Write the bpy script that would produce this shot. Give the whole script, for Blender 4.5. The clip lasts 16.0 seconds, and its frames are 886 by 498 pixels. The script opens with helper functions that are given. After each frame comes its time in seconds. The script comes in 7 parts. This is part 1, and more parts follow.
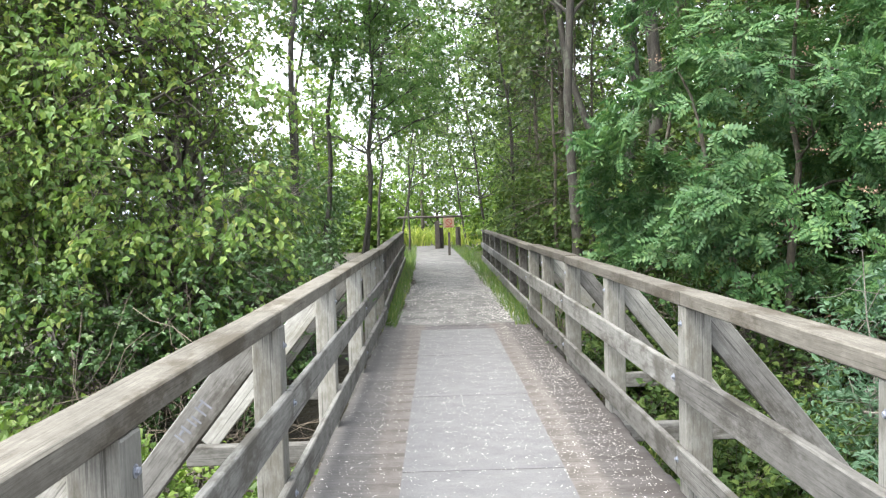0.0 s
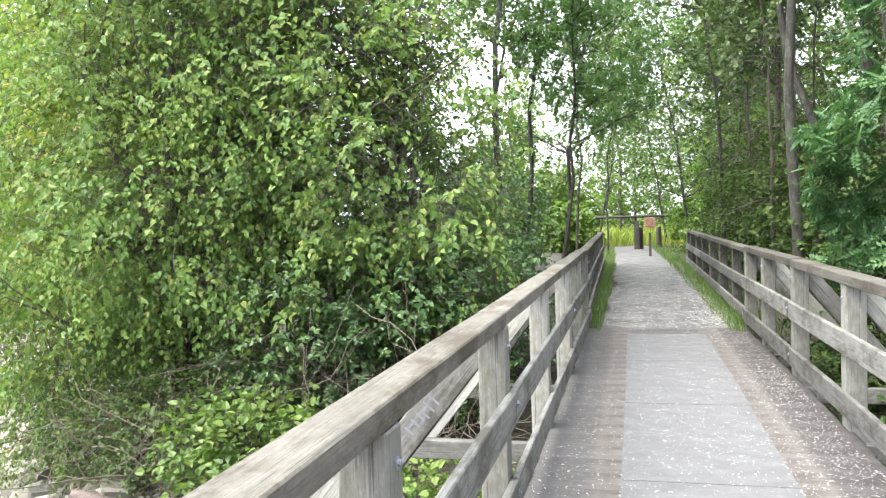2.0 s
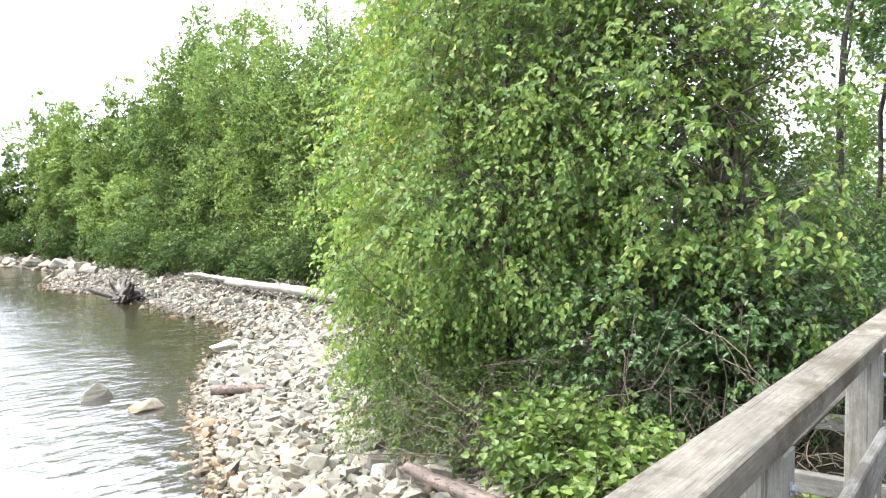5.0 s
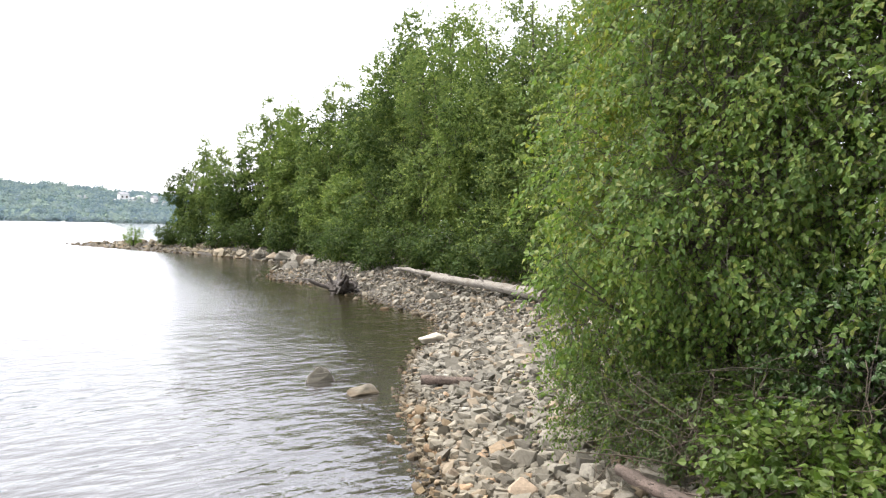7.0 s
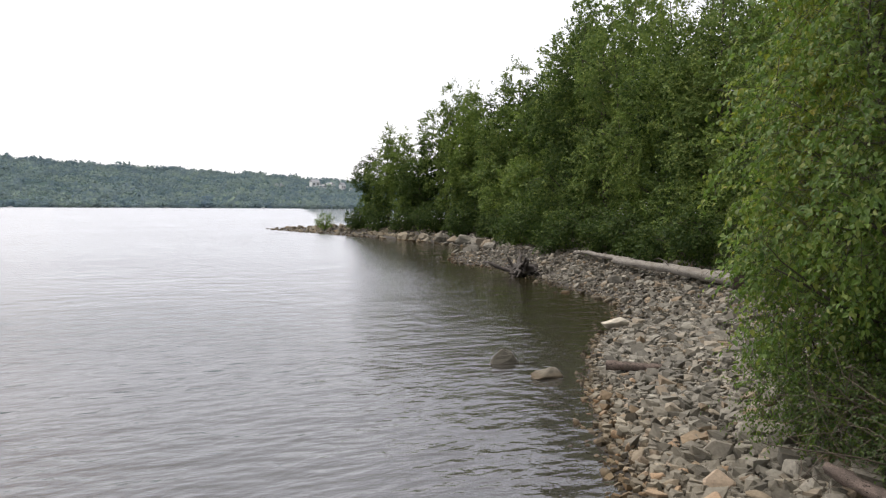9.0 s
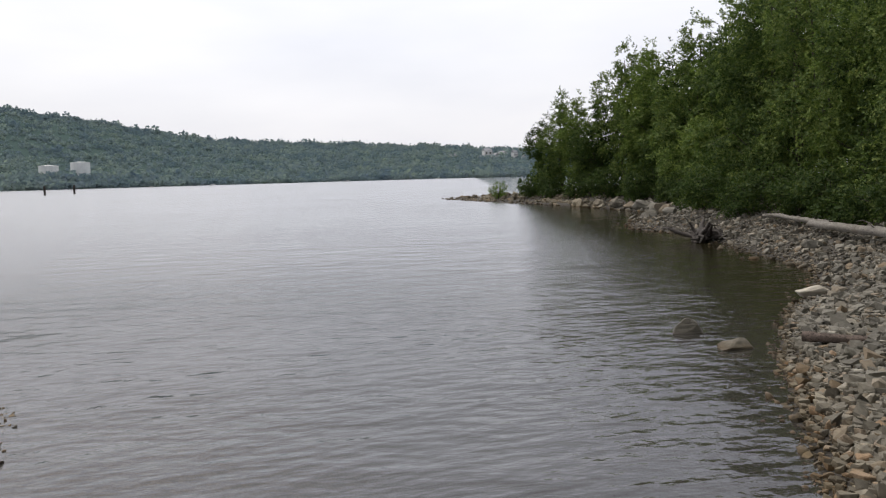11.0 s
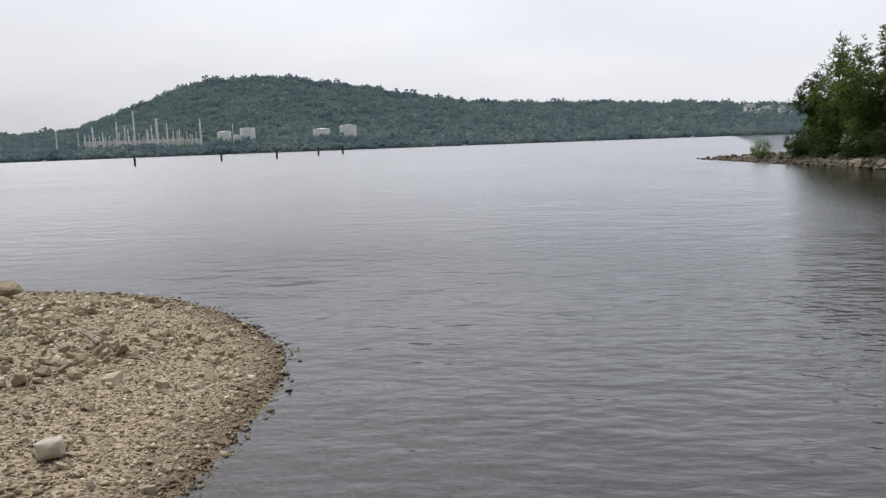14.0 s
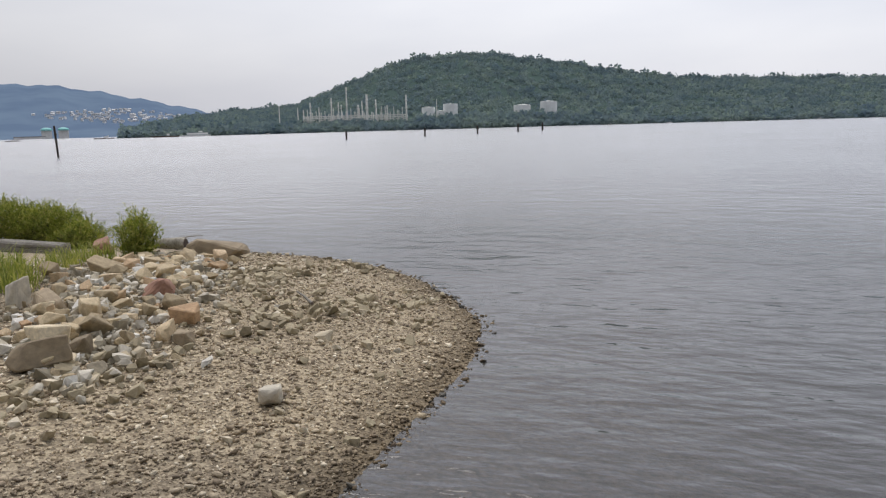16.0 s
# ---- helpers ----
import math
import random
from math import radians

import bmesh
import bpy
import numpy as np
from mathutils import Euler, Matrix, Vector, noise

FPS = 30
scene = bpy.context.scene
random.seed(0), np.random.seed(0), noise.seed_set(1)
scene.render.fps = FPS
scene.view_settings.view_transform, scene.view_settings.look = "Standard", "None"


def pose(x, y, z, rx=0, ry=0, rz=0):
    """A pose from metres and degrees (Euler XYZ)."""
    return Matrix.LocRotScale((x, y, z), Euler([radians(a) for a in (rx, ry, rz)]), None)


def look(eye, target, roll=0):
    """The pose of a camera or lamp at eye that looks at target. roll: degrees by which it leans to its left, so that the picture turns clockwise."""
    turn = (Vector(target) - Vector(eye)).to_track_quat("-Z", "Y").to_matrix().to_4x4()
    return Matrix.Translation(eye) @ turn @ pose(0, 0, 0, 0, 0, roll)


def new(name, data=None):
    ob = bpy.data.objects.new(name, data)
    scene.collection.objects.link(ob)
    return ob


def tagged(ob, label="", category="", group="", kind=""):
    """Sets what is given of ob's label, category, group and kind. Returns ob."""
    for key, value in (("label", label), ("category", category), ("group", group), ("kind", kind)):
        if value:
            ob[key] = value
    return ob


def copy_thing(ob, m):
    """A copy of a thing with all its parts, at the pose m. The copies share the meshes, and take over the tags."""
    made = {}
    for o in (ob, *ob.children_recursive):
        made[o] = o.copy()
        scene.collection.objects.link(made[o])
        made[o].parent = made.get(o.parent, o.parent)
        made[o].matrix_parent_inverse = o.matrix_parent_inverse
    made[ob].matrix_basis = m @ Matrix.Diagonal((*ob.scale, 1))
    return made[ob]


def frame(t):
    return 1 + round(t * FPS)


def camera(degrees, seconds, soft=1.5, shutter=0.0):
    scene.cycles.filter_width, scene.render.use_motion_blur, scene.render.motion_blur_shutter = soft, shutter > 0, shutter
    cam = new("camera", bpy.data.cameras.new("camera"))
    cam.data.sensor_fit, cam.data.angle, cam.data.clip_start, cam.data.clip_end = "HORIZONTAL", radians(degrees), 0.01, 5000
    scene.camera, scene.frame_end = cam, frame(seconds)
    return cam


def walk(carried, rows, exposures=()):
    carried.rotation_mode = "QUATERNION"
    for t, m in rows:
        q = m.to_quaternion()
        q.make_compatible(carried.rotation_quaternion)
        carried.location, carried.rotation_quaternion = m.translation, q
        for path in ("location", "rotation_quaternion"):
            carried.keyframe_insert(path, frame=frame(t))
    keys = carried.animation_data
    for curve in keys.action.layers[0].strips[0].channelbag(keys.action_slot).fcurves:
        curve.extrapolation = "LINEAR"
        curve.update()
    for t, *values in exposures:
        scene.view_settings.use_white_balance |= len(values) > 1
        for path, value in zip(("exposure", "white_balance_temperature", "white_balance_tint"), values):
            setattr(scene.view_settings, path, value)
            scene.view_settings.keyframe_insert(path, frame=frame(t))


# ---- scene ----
cam = camera(59.5, 16.0, soft=1.25)
PATH = [
    (0, (-0.046, 0.058, 1.549), (-0.031, 2.056, 1.463), -1.6),
    (0.5, (-0.078, 0.07, 1.557), (-0.157, 2.067, 1.472), -1.9),
    (1, (-0.12, 0.06, 1.562), (-0.325, 2.048, 1.482), -1.8),
    (1.5, (-0.16, 0.055, 1.561), (-0.492, 2.026, 1.486), -1.8),
    (2, (-0.197, 0.036, 1.569), (-0.673, 1.977, 1.497), -1.8),
    (2.5, (-0.23, 0.013, 1.572), (-0.83, 1.92, 1.505), -1.3),
    (3, (-0.269, -0.012, 1.576), (-0.981, 1.856, 1.512), -1.3),
    (3.5, (-0.302, -0.04, 1.578), (-1.136, 1.777, 1.518), -0.7),
    (4, (-0.34, -0.048, 1.577), (-1.279, 1.717, 1.519), 0.1),
    (4.5, (-0.378, -0.074, 1.578), (-1.427, 1.628, 1.525), 0.3),
    (5, (-0.405, -0.096, 1.577), (-1.571, 1.528, 1.526), 0.3),
    (5.2, (-0.415, -0.089, 1.574), (-1.627, 1.501, 1.523), 0.4),
    (7.5, (-0.508, -0.303, 1.557), (-2.116, 0.885, 1.488), 0.7),
    (8, (-0.514, -0.330, 1.561), (-2.188, 0.761, 1.480), 0.2),
    (8.5, (-0.520, -0.359, 1.566), (-2.255, 0.631, 1.473), 0.3),
    (9, (-0.522, -0.384, 1.572), (-2.306, 0.514, 1.463), 0.3),
    (9.2, (-0.522, -0.392, 1.574), (-2.324, 0.467, 1.458), 0.1),
    (11.3, (-0.517, -0.452, 1.601), (-2.464, -0.045, 1.396), -1.9),
    (11.5, (-0.516, -0.457, 1.603), (-2.472, -0.097, 1.386), -2.1),
    (12, (-0.514, -0.473, 1.610), (-2.484, -0.213, 1.382), -2.4),
    (12.5, (-0.502, -0.491, 1.614), (-2.481, -0.334, 1.374), -1.8),
    (13, (-0.483, -0.512, 1.615), (-2.467, -0.456, 1.365), -1.8),
    (13.5, (-0.463, -0.531, 1.614), (-2.446, -0.576, 1.354), -2.1),
    (14, (-0.445, -0.548, 1.614), (-2.422, -0.697, 1.345), -2.1),
    (14.5, (-0.430, -0.561, 1.615), (-2.394, -0.809, 1.330), -1.0),
    (15, (-0.414, -0.575, 1.611), (-2.354, -0.954, 1.308), -1.4),
    (15.5, (-0.401, -0.587, 1.612), (-2.307, -1.101, 1.296), -0.9),
    (16, (-0.391, -0.597, 1.617), (-2.261, -1.234, 1.305), -1.6),
]
walk(cam, [(t, look(e, g, r)) for t, e, g, r in PATH], exposures=[(0, 2.54, 6500, 8), (1, 2.64, 6500, 8), (2, 2.72, 6480, 8), (3.5, 2.84, 6420, 8), (5, 2.7, 6450, 9), (7.5, 1.28, 7000, 13), (8.3, 0.82, 7020, 13.5), (9.2, 0.40, 7000, 13.5), (11.3, -0.1, 6850, 12.6), (13, -0.17, 6750, 12.4), (16, -0.22, 6680, 12.4)])

# ---- light ----
world = bpy.data.worlds.new("overcast_sky")
scene.world = world
world.use_nodes = True
wn, wl = world.node_tree.nodes, world.node_tree.links
wn.clear()
w_out = wn.new("ShaderNodeOutputWorld")
w_bg = wn.new("ShaderNodeBackground")
w_sky = wn.new("ShaderNodeTexSky")
w_sky.sky_type = "NISHITA"
w_sky.sun_disc = False
w_sky.sun_elevation, w_sky.sun_rotation = radians(58), radians(-135)
w_sky.dust_density, w_sky.air_density = 4.0, 1.2
w_gain = wn.new("ShaderNodeMix")
w_gain.data_type, w_gain.blend_type = "RGBA", "MULTIPLY"
w_gain.inputs[0].default_value = 1.0
w_gain.inputs[7].default_value = (0.10, 0.10, 0.10, 1)
w_co = wn.new("ShaderNodeTexCoord")
w_map = wn.new("ShaderNodeMapping")
w_map.inputs["Scale"].default_value = (1.0, 1.0, 3.5)
w_noise = wn.new("ShaderNodeTexNoise")
w_noise.inputs["Scale"].default_value, w_noise.inputs["Detail"].default_value = 1.8, 5.0
w_ramp = wn.new("ShaderNodeValToRGB")
w_ramp.color_ramp.elements[0].position, w_ramp.color_ramp.elements[0].color = 0.3, (0.51, 0.545, 0.62, 1)
w_ramp.color_ramp.elements[1].position, w_ramp.color_ramp.elements[1].color = 0.7, (0.64, 0.668, 0.72, 1)
w_mix = wn.new("ShaderNodeMix")
w_mix.data_type = "RGBA"
w_mix.inputs[0].default_value = 0.86
wl.new(w_sky.outputs[0], w_gain.inputs[6])
wl.new(w_co.outputs["Generated"], w_map.inputs[0])
wl.new(w_map.outputs[0], w_noise.inputs["Vector"])
wl.new(w_noise.outputs[0], w_ramp.inputs[0])
wl.new(w_gain.outputs[2], w_mix.inputs[6])
wl.new(w_ramp.outputs[0], w_mix.inputs[7])
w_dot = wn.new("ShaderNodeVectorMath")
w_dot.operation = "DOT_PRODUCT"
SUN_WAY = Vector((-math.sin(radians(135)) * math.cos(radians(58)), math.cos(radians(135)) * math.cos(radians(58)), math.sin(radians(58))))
# added sky glow over the open inlet, apart from the sun; brightens the water
GLOW_WAY = Vector((-math.sin(radians(80)) * math.cos(radians(50)), math.cos(radians(80)) * math.cos(radians(50)), math.sin(radians(50))))
w_dot.inputs[1].default_value = GLOW_WAY
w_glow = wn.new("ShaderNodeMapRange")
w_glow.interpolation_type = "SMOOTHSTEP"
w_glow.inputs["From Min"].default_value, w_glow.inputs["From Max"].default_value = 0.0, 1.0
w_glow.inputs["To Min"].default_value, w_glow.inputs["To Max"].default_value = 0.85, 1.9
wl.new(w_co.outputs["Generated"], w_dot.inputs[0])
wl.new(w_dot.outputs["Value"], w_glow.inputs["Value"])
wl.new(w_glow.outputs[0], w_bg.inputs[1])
wl.new(w_mix.outputs[2], w_bg.inputs[0])
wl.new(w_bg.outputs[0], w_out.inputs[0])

sun = new("sun", bpy.data.lights.new("sun", "SUN"))
sun.data.energy, sun.data.angle, sun.data.color = 1.7, radians(48), (1.0, 0.96, 0.9)
sun.matrix_world = look(SUN_WAY * 60, (0, 0, 0))

WATER_Z = -1.72

# ---- materials ----


def shader(name):
    m = bpy.data.materials.new(name)
    m.use_nodes = True
    nt = m.node_tree
    return m, nt, nt.nodes, nt.links, nt.nodes["Principled BSDF"]


def ramp(nodes, stops):
    r = nodes.new("ShaderNodeValToRGB")
    while len(r.color_ramp.elements) < len(stops):
        r.color_ramp.elements.new(0.5)
    for e, (p, c) in zip(r.color_ramp.elements, stops):
        e.position, e.color = p, (*c, 1)
    return r


def noise_at(nodes, links, scale, detail=4.0, stretch=(1, 1, 1), space="Object", rough=0.55):
    co, mp, nz = nodes.new("ShaderNodeTexCoord"), nodes.new("ShaderNodeMapping"), nodes.new("ShaderNodeTexNoise")
    mp.inputs["Scale"].default_value = stretch
    nz.inputs["Scale"].default_value, nz.inputs["Detail"].default_value, nz.inputs["Roughness"].default_value = scale, detail, rough
    links.new(co.outputs[space], mp.inputs[0])
    links.new(mp.outputs[0], nz.inputs["Vector"])
    return nz


def mixed(nodes, links, fac, a, b, blend="MIX"):
    m = nodes.new("ShaderNodeMix")
    m.data_type, m.blend_type = "RGBA", blend
    for sock, v in ((m.inputs[0], fac), (m.inputs[6], a), (m.inputs[7], b)):
        if isinstance(v, (int, float)):
            sock.default_value = v
        elif isinstance(v, tuple):
            sock.default_value = (*v, 1)
        else:
            links.new(v, sock)
    return m.outputs[2]


def bumped(nodes, links, bsdf, height, strength, distance=0.01):
    b = nodes.new("ShaderNodeBump")
    b.inputs["Strength"].default_value, b.inputs["Distance"].default_value = strength, distance
    links.new(height, b.inputs["Height"])
    links.new(b.outputs[0], bsdf.inputs["Normal"])


def wood(name, dark, light, stain, rough=0.85, grain=1.0, stained=0.5, vary=1.0, fine=1.0):
    """Weathered timber with its grain along local x: fine fibres, long drying cracks, speckled wear, water stains."""
    m, nt, n, l, b = shader(name)
    fibre = noise_at(n, l, 260 * grain, 4, (0.03, 1, 1), rough=0.7)
    figure = noise_at(n, l, 60 * grain, 6, (0.04, 1, 1), rough=0.7)
    speck = noise_at(n, l, 42, 10, (0.4, 1, 1), rough=0.85)
    wear = noise_at(n, l, 9.0, 10, (0.6, 1, 1), rough=0.78)
    blotch = noise_at(n, l, 3.4, 9, (0.45, 1, 1), rough=0.76)
    check = noise_at(n, l, 70 * grain, 3, (0.018, 1, 1), rough=0.5)
    info = n.new("ShaderNodeObjectInfo")
    base = mixed(n, l, 0.55, speck.outputs[0], wear.outputs[0])
    base = mixed(n, l, 0.3, base, figure.outputs[0])
    r1 = ramp(n, ((0.36, dark), (0.50, tuple((a + c) / 2 for a, c in zip(dark, light))), (0.62, light)))
    l.new(base, r1.inputs[0])
    rf = ramp(n, ((0.36, (1 - 0.42 * fine,) * 3), (0.47, (0.97, 0.97, 0.97)), (0.64, (1 + 0.22 * fine,) * 3)))
    l.new(fibre.outputs[0], rf.inputs[0])
    c = mixed(n, l, 1.0, r1.outputs[0], rf.outputs[0], "MULTIPLY")
    r2 = ramp(n, ((0.50, (0, 0, 0)), (0.60, (stained * 1.4,) * 3)))
    l.new(blotch.outputs[0], r2.inputs[0])
    c = mixed(n, l, r2.outputs[0], c, mixed(n, l, 1.0, stain, rf.outputs[0], "MULTIPLY"))
    rc = ramp(n, ((0.33, (1 - 0.8 * fine,) * 3), (0.365, (1, 1, 1))))
    l.new(check.outputs[0], rc.inputs[0])
    c = mixed(n, l, 1.0, c, rc.outputs[0], "MULTIPLY")
    tone = ramp(n, ((0.0, tuple(1 - (1 - v) * vary for v in (0.66, 0.64, 0.61))), (1.0, tuple(1 + (v - 1) * vary for v in (1.2, 1.18, 1.14)))))
    l.new(info.outputs["Random"], tone.inputs[0])
    c = mixed(n, l, 1.0, c, tone.outputs[0], "MULTIPLY")
    l.new(c, b.inputs["Base Color"])
    b.inputs["Roughness"].default_value = rough
    b.inputs["Specular IOR Level"].default_value = 0.2
    h = mixed(n, l, 0.5, fibre.outputs[0], rc.outputs[0])
    bumped(n, l, b, h, 0.5 * fine, 0.004)
    return m


def banded(m, dark, pale):
    """A wear band along the middle of a board, with bleached stripes at its edges, on a wood material."""
    n, l = m.node_tree.nodes, m.node_tree.links
    b = n["Principled BSDF"]
    was = b.inputs["Base Color"].links[0].from_socket
    co, xyz = n.new("ShaderNodeTexCoord"), n.new("ShaderNodeSeparateXYZ")
    l.new(co.outputs["Object"], xyz.inputs[0])
    nz = noise_at(n, l, 9, 5)
    wob = n.new("ShaderNodeMath")
    wob.operation = "MULTIPLY_ADD"
    wob.inputs[1].default_value = 0.05
    l.new(nz.outputs[0], wob.inputs[0])
    l.new(xyz.outputs["X"], wob.inputs[2])
    pos = n.new("ShaderNodeMapRange")
    pos.inputs["From Min"].default_value, pos.inputs["From Max"].default_value = -1.0, 1.0
    l.new(wob.outputs[0], pos.inputs["Value"])
    one = (1.0, 1.0, 1.0)
    r = ramp(n, ((0.0, one), (0.14, one), (0.18, pale), (0.27, pale), (0.30, dark), (0.70, dark), (0.73, pale), (0.83, pale), (0.86, (0.86, 0.83, 0.82)), (1.0, (0.8, 0.77, 0.77))))
    l.new(pos.outputs[0], r.inputs[0])
    grit = noise_at(n, l, 170, 3)
    gr = ramp(n, ((0.3, (0.82, 0.82, 0.82)), (0.7, (1.16, 1.16, 1.16))))
    l.new(grit.outputs[0], gr.inputs[0])
    l.new(mixed(n, l, 1.0, mixed(n, l, 1.0, was, r.outputs[0], "MULTIPLY"), gr.outputs[0], "MULTIPLY"), b.inputs["Base Color"])
    return m


def leaf(name, stops, rough=0.42, through_light=0.35, spec=0.5, stand=0.9, tones=((0.3, (0.72, 0.77, 0.78)), (0.7, (1.22, 1.17, 1.0)))):
    m, nt, n, l, b = shader(name)
    geo = n.new("ShaderNodeNewGeometry")
    r = ramp(n, stops)
    l.new(geo.outputs["Random Per Island"], r.inputs[0])
    big = noise_at(n, l, stand, 2)
    tone = ramp(n, tones)
    l.new(big.outputs[0], tone.inputs[0])
    c = mixed(n, l, 1.0, r.outputs[0], tone.outputs[0], "MULTIPLY")
    l.new(c, b.inputs["Base Color"])
    b.inputs["Roughness"].default_value = rough
    b.inputs["Specular IOR Level"].default_value = spec
    tr = n.new("ShaderNodeBsdfTranslucent")
    bright = mixed(n, l, 1.0, c, (1.15, 1.22, 0.9), "MULTIPLY")
    l.new(bright, tr.inputs[0])
    mx = n.new("ShaderNodeMixShader")
    mx.inputs[0].default_value = through_light
    l.new(b.outputs[0], mx.inputs[1])
    l.new(tr.outputs[0], mx.inputs[2])
    l.new(mx.outputs[0], n["Material Output"].inputs[0])
    return m


def stone(name, stops, scale=9.0, island=False, rough=0.85):
    m, nt, n, l, b = shader(name)
    if island:
        src = n.new("ShaderNodeNewGeometry").outputs["Random Per Island"]
    else:
        src = n.new("ShaderNodeObjectInfo").outputs["Random"]
    r = ramp(n, stops)
    l.new(src, r.inputs[0])
    nz = noise_at(n, l, scale, 6, rough=0.65)
    tone = ramp(n, ((0.25, (0.62, 0.62, 0.62)), (0.75, (1.2, 1.2, 1.18))))
    l.new(nz.outputs[0], tone.inputs[0])
    l.new(mixed(n, l, 1.0, r.outputs[0], tone.outputs[0], "MULTIPLY"), b.inputs["Base Color"])
    b.inputs["Roughness"].default_value = rough
    bumped(n, l, b, nz.outputs[0], 0.5, 0.02)
    return m


def plain(name, color, rough=0.6, metal=0.0, vary=0.25, scale=6.0):
    m, nt, n, l, b = shader(name)
    nz = noise_at(n, l, scale, 5)
    lo, hi = tuple(v * (1 - vary) for v in color), tuple(min(1, v * (1 + vary)) for v in color)
    r = ramp(n, ((0.3, lo), (0.7, hi)))
    l.new(nz.outputs[0], r.inputs[0])
    l.new(r.outputs[0], b.inputs["Base Color"])
    b.inputs["Roughness"].default_value, b.inputs["Metallic"].default_value = rough, metal
    bumped(n, l, b, nz.outputs[0], 0.2, 0.01)
    return m


def bark(name, dark, light, lichen, ridges=26.0):
    """Furrowed bark with pale lichen patches."""
    m, nt, n, l, b = shader(name)
    furrow = noise_at(n, l, ridges, 8, (1, 1, 0.22), rough=0.75)
    patch = noise_at(n, l, 5.5, 8, (1, 1, 0.6), rough=0.75)
    r = ramp(n, ((0.36, dark), (0.52, tuple((a + c) / 2 for a, c in zip(dark, light))), (0.66, light)))
    l.new(furrow.outputs[0], r.inputs[0])
    pr = ramp(n, ((0.52, (0, 0, 0)), (0.6, (0.75, 0.75, 0.75))))
    l.new(patch.outputs[0], pr.inputs[0])
    l.new(mixed(n, l, pr.outputs[0], r.outputs[0], lichen), b.inputs["Base Color"])
    b.inputs["Roughness"].default_value = 0.9
    bumped(n, l, b, furrow.outputs[0], 0.9, 0.015)
    return m


M_CAP = wood("weathered_cap_timber", (0.055, 0.05, 0.042), (0.148, 0.139, 0.122), (0.048, 0.040, 0.029), stained=0.6, fine=0.55)
M_RAIL = wood("weathered_rail_timber", (0.05845, 0.05618, 0.05251), (0.1848, 0.1841, 0.1768), (0.04808, 0.04464, 0.0376), stained=0.6, fine=0.6)
M_POST = wood("weathered_post_timber", (0.119, 0.1162, 0.1076), (0.2904, 0.2915, 0.2753), (0.1116, 0.1048, 0.08232), stained=0.45, fine=0.6)
M_PLANK = wood("deck_timber", (0.054, 0.0505, 0.0482), (0.104, 0.0988, 0.0965), (0.043, 0.039, 0.0354), stained=0.5, vary=0.25, fine=0.45)
banded(M_PLANK, (0.9, 0.9, 0.92), (1.32, 1.26, 1.2))
M_DRIFT = wood("driftwood", (0.119, 0.112, 0.101), (0.294, 0.283, 0.262), (0.14, 0.126, 0.105), 0.85, 0.6)
M_ROTTEN = wood("rotten_red_wood", (0.084, 0.06605, 0.0598), (0.238, 0.1943, 0.1748), (0.077, 0.06605, 0.0598), 0.95, 0.6)
M_PILE = plain("tarred_pile", (0.05, 0.042, 0.036), 0.8)
M_BOLT = plain("galvanised_steel", (0.22, 0.235, 0.27), 0.5, 0.7, 0.3, 60)
M_BARK = bark("bark", (0.028, 0.023, 0.017), (0.10, 0.085, 0.062), (0.10, 0.105, 0.075))
M_PALEBARK = bark("pale_bark", (0.07, 0.062, 0.05), (0.19, 0.175, 0.145), (0.16, 0.165, 0.13))
M_GREYBARK = bark("grey_bark", (0.018, 0.016, 0.013), (0.062, 0.056, 0.045), (0.075, 0.08, 0.06))
M_TWIG = plain("dead_twig", (0.10, 0.08, 0.06), 0.9, 0, 0.35, 8)

L_COTTON = leaf("cottonwood_leaf", ((0.0, (0.08011, 0.1494, 0.04123)), (0.55, (0.1234, 0.2005, 0.0476)), (0.85, (0.1638, 0.2264, 0.05713)), (1.0, (0.2273, 0.2622, 0.07196))), 0.46, 0.42, 0.34)
# cottonwood leaf brightened and yellowed: skylight on the lake-side rim, in the colour
L_LITPOPLAR = leaf("sunlit_poplar_leaf", ((0.0, (0.1054, 0.1587, 0.03397)), (0.55, (0.1623, 0.213, 0.03921)), (0.85, (0.2154, 0.2404, 0.04707)), (1.0, (0.2991, 0.2784, 0.05927))), 0.46, 0.42, 0.34)
L_WILLOW = leaf("birch_leaf", ((0.0, (0.06427, 0.1186, 0.02685)), (0.6, (0.09558, 0.1562, 0.03278)), (1.0, (0.1395, 0.183, 0.03974))), 0.5, 0.35, 0.32)
L_DOGWOOD = leaf("dogwood_leaf", ((0.0, (0.04507, 0.09953, 0.03096)), (0.7, (0.06098, 0.1191, 0.03317)), (1.0, (0.08891, 0.1407, 0.04211))), 0.4, 0.28)
L_BRAMBLE = leaf("bramble_leaf", ((0.0, (0.06, 0.115, 0.022)), (0.6, (0.105, 0.172, 0.034)), (1.0, (0.155, 0.215, 0.05))), 0.5, 0.4)
L_ROWAN = leaf("rowan_leaf", ((0.0, (0.03658, 0.09073, 0.03412)), (0.6, (0.05942, 0.1301, 0.04705)), (1.0, (0.1026, 0.175, 0.06373))), 0.5, 0.3, 0.32)
# rowan leaf lightened: light on the fronds over the path, put into the colour
L_LITROWAN = leaf("brightened_rowan_leaf", ((0.0, (0.075, 0.15, 0.05)), (0.6, (0.11, 0.20, 0.065)), (1.0, (0.16, 0.26, 0.09))), 0.5, 0.5, 0.32)
L_ALDER = leaf("alder_leaf", ((0.0, (0.0368, 0.07199, 0.02104)), (0.6, (0.06762, 0.115, 0.03024)), (1.0, (0.123, 0.1725, 0.04669))), 0.45, 0.35)
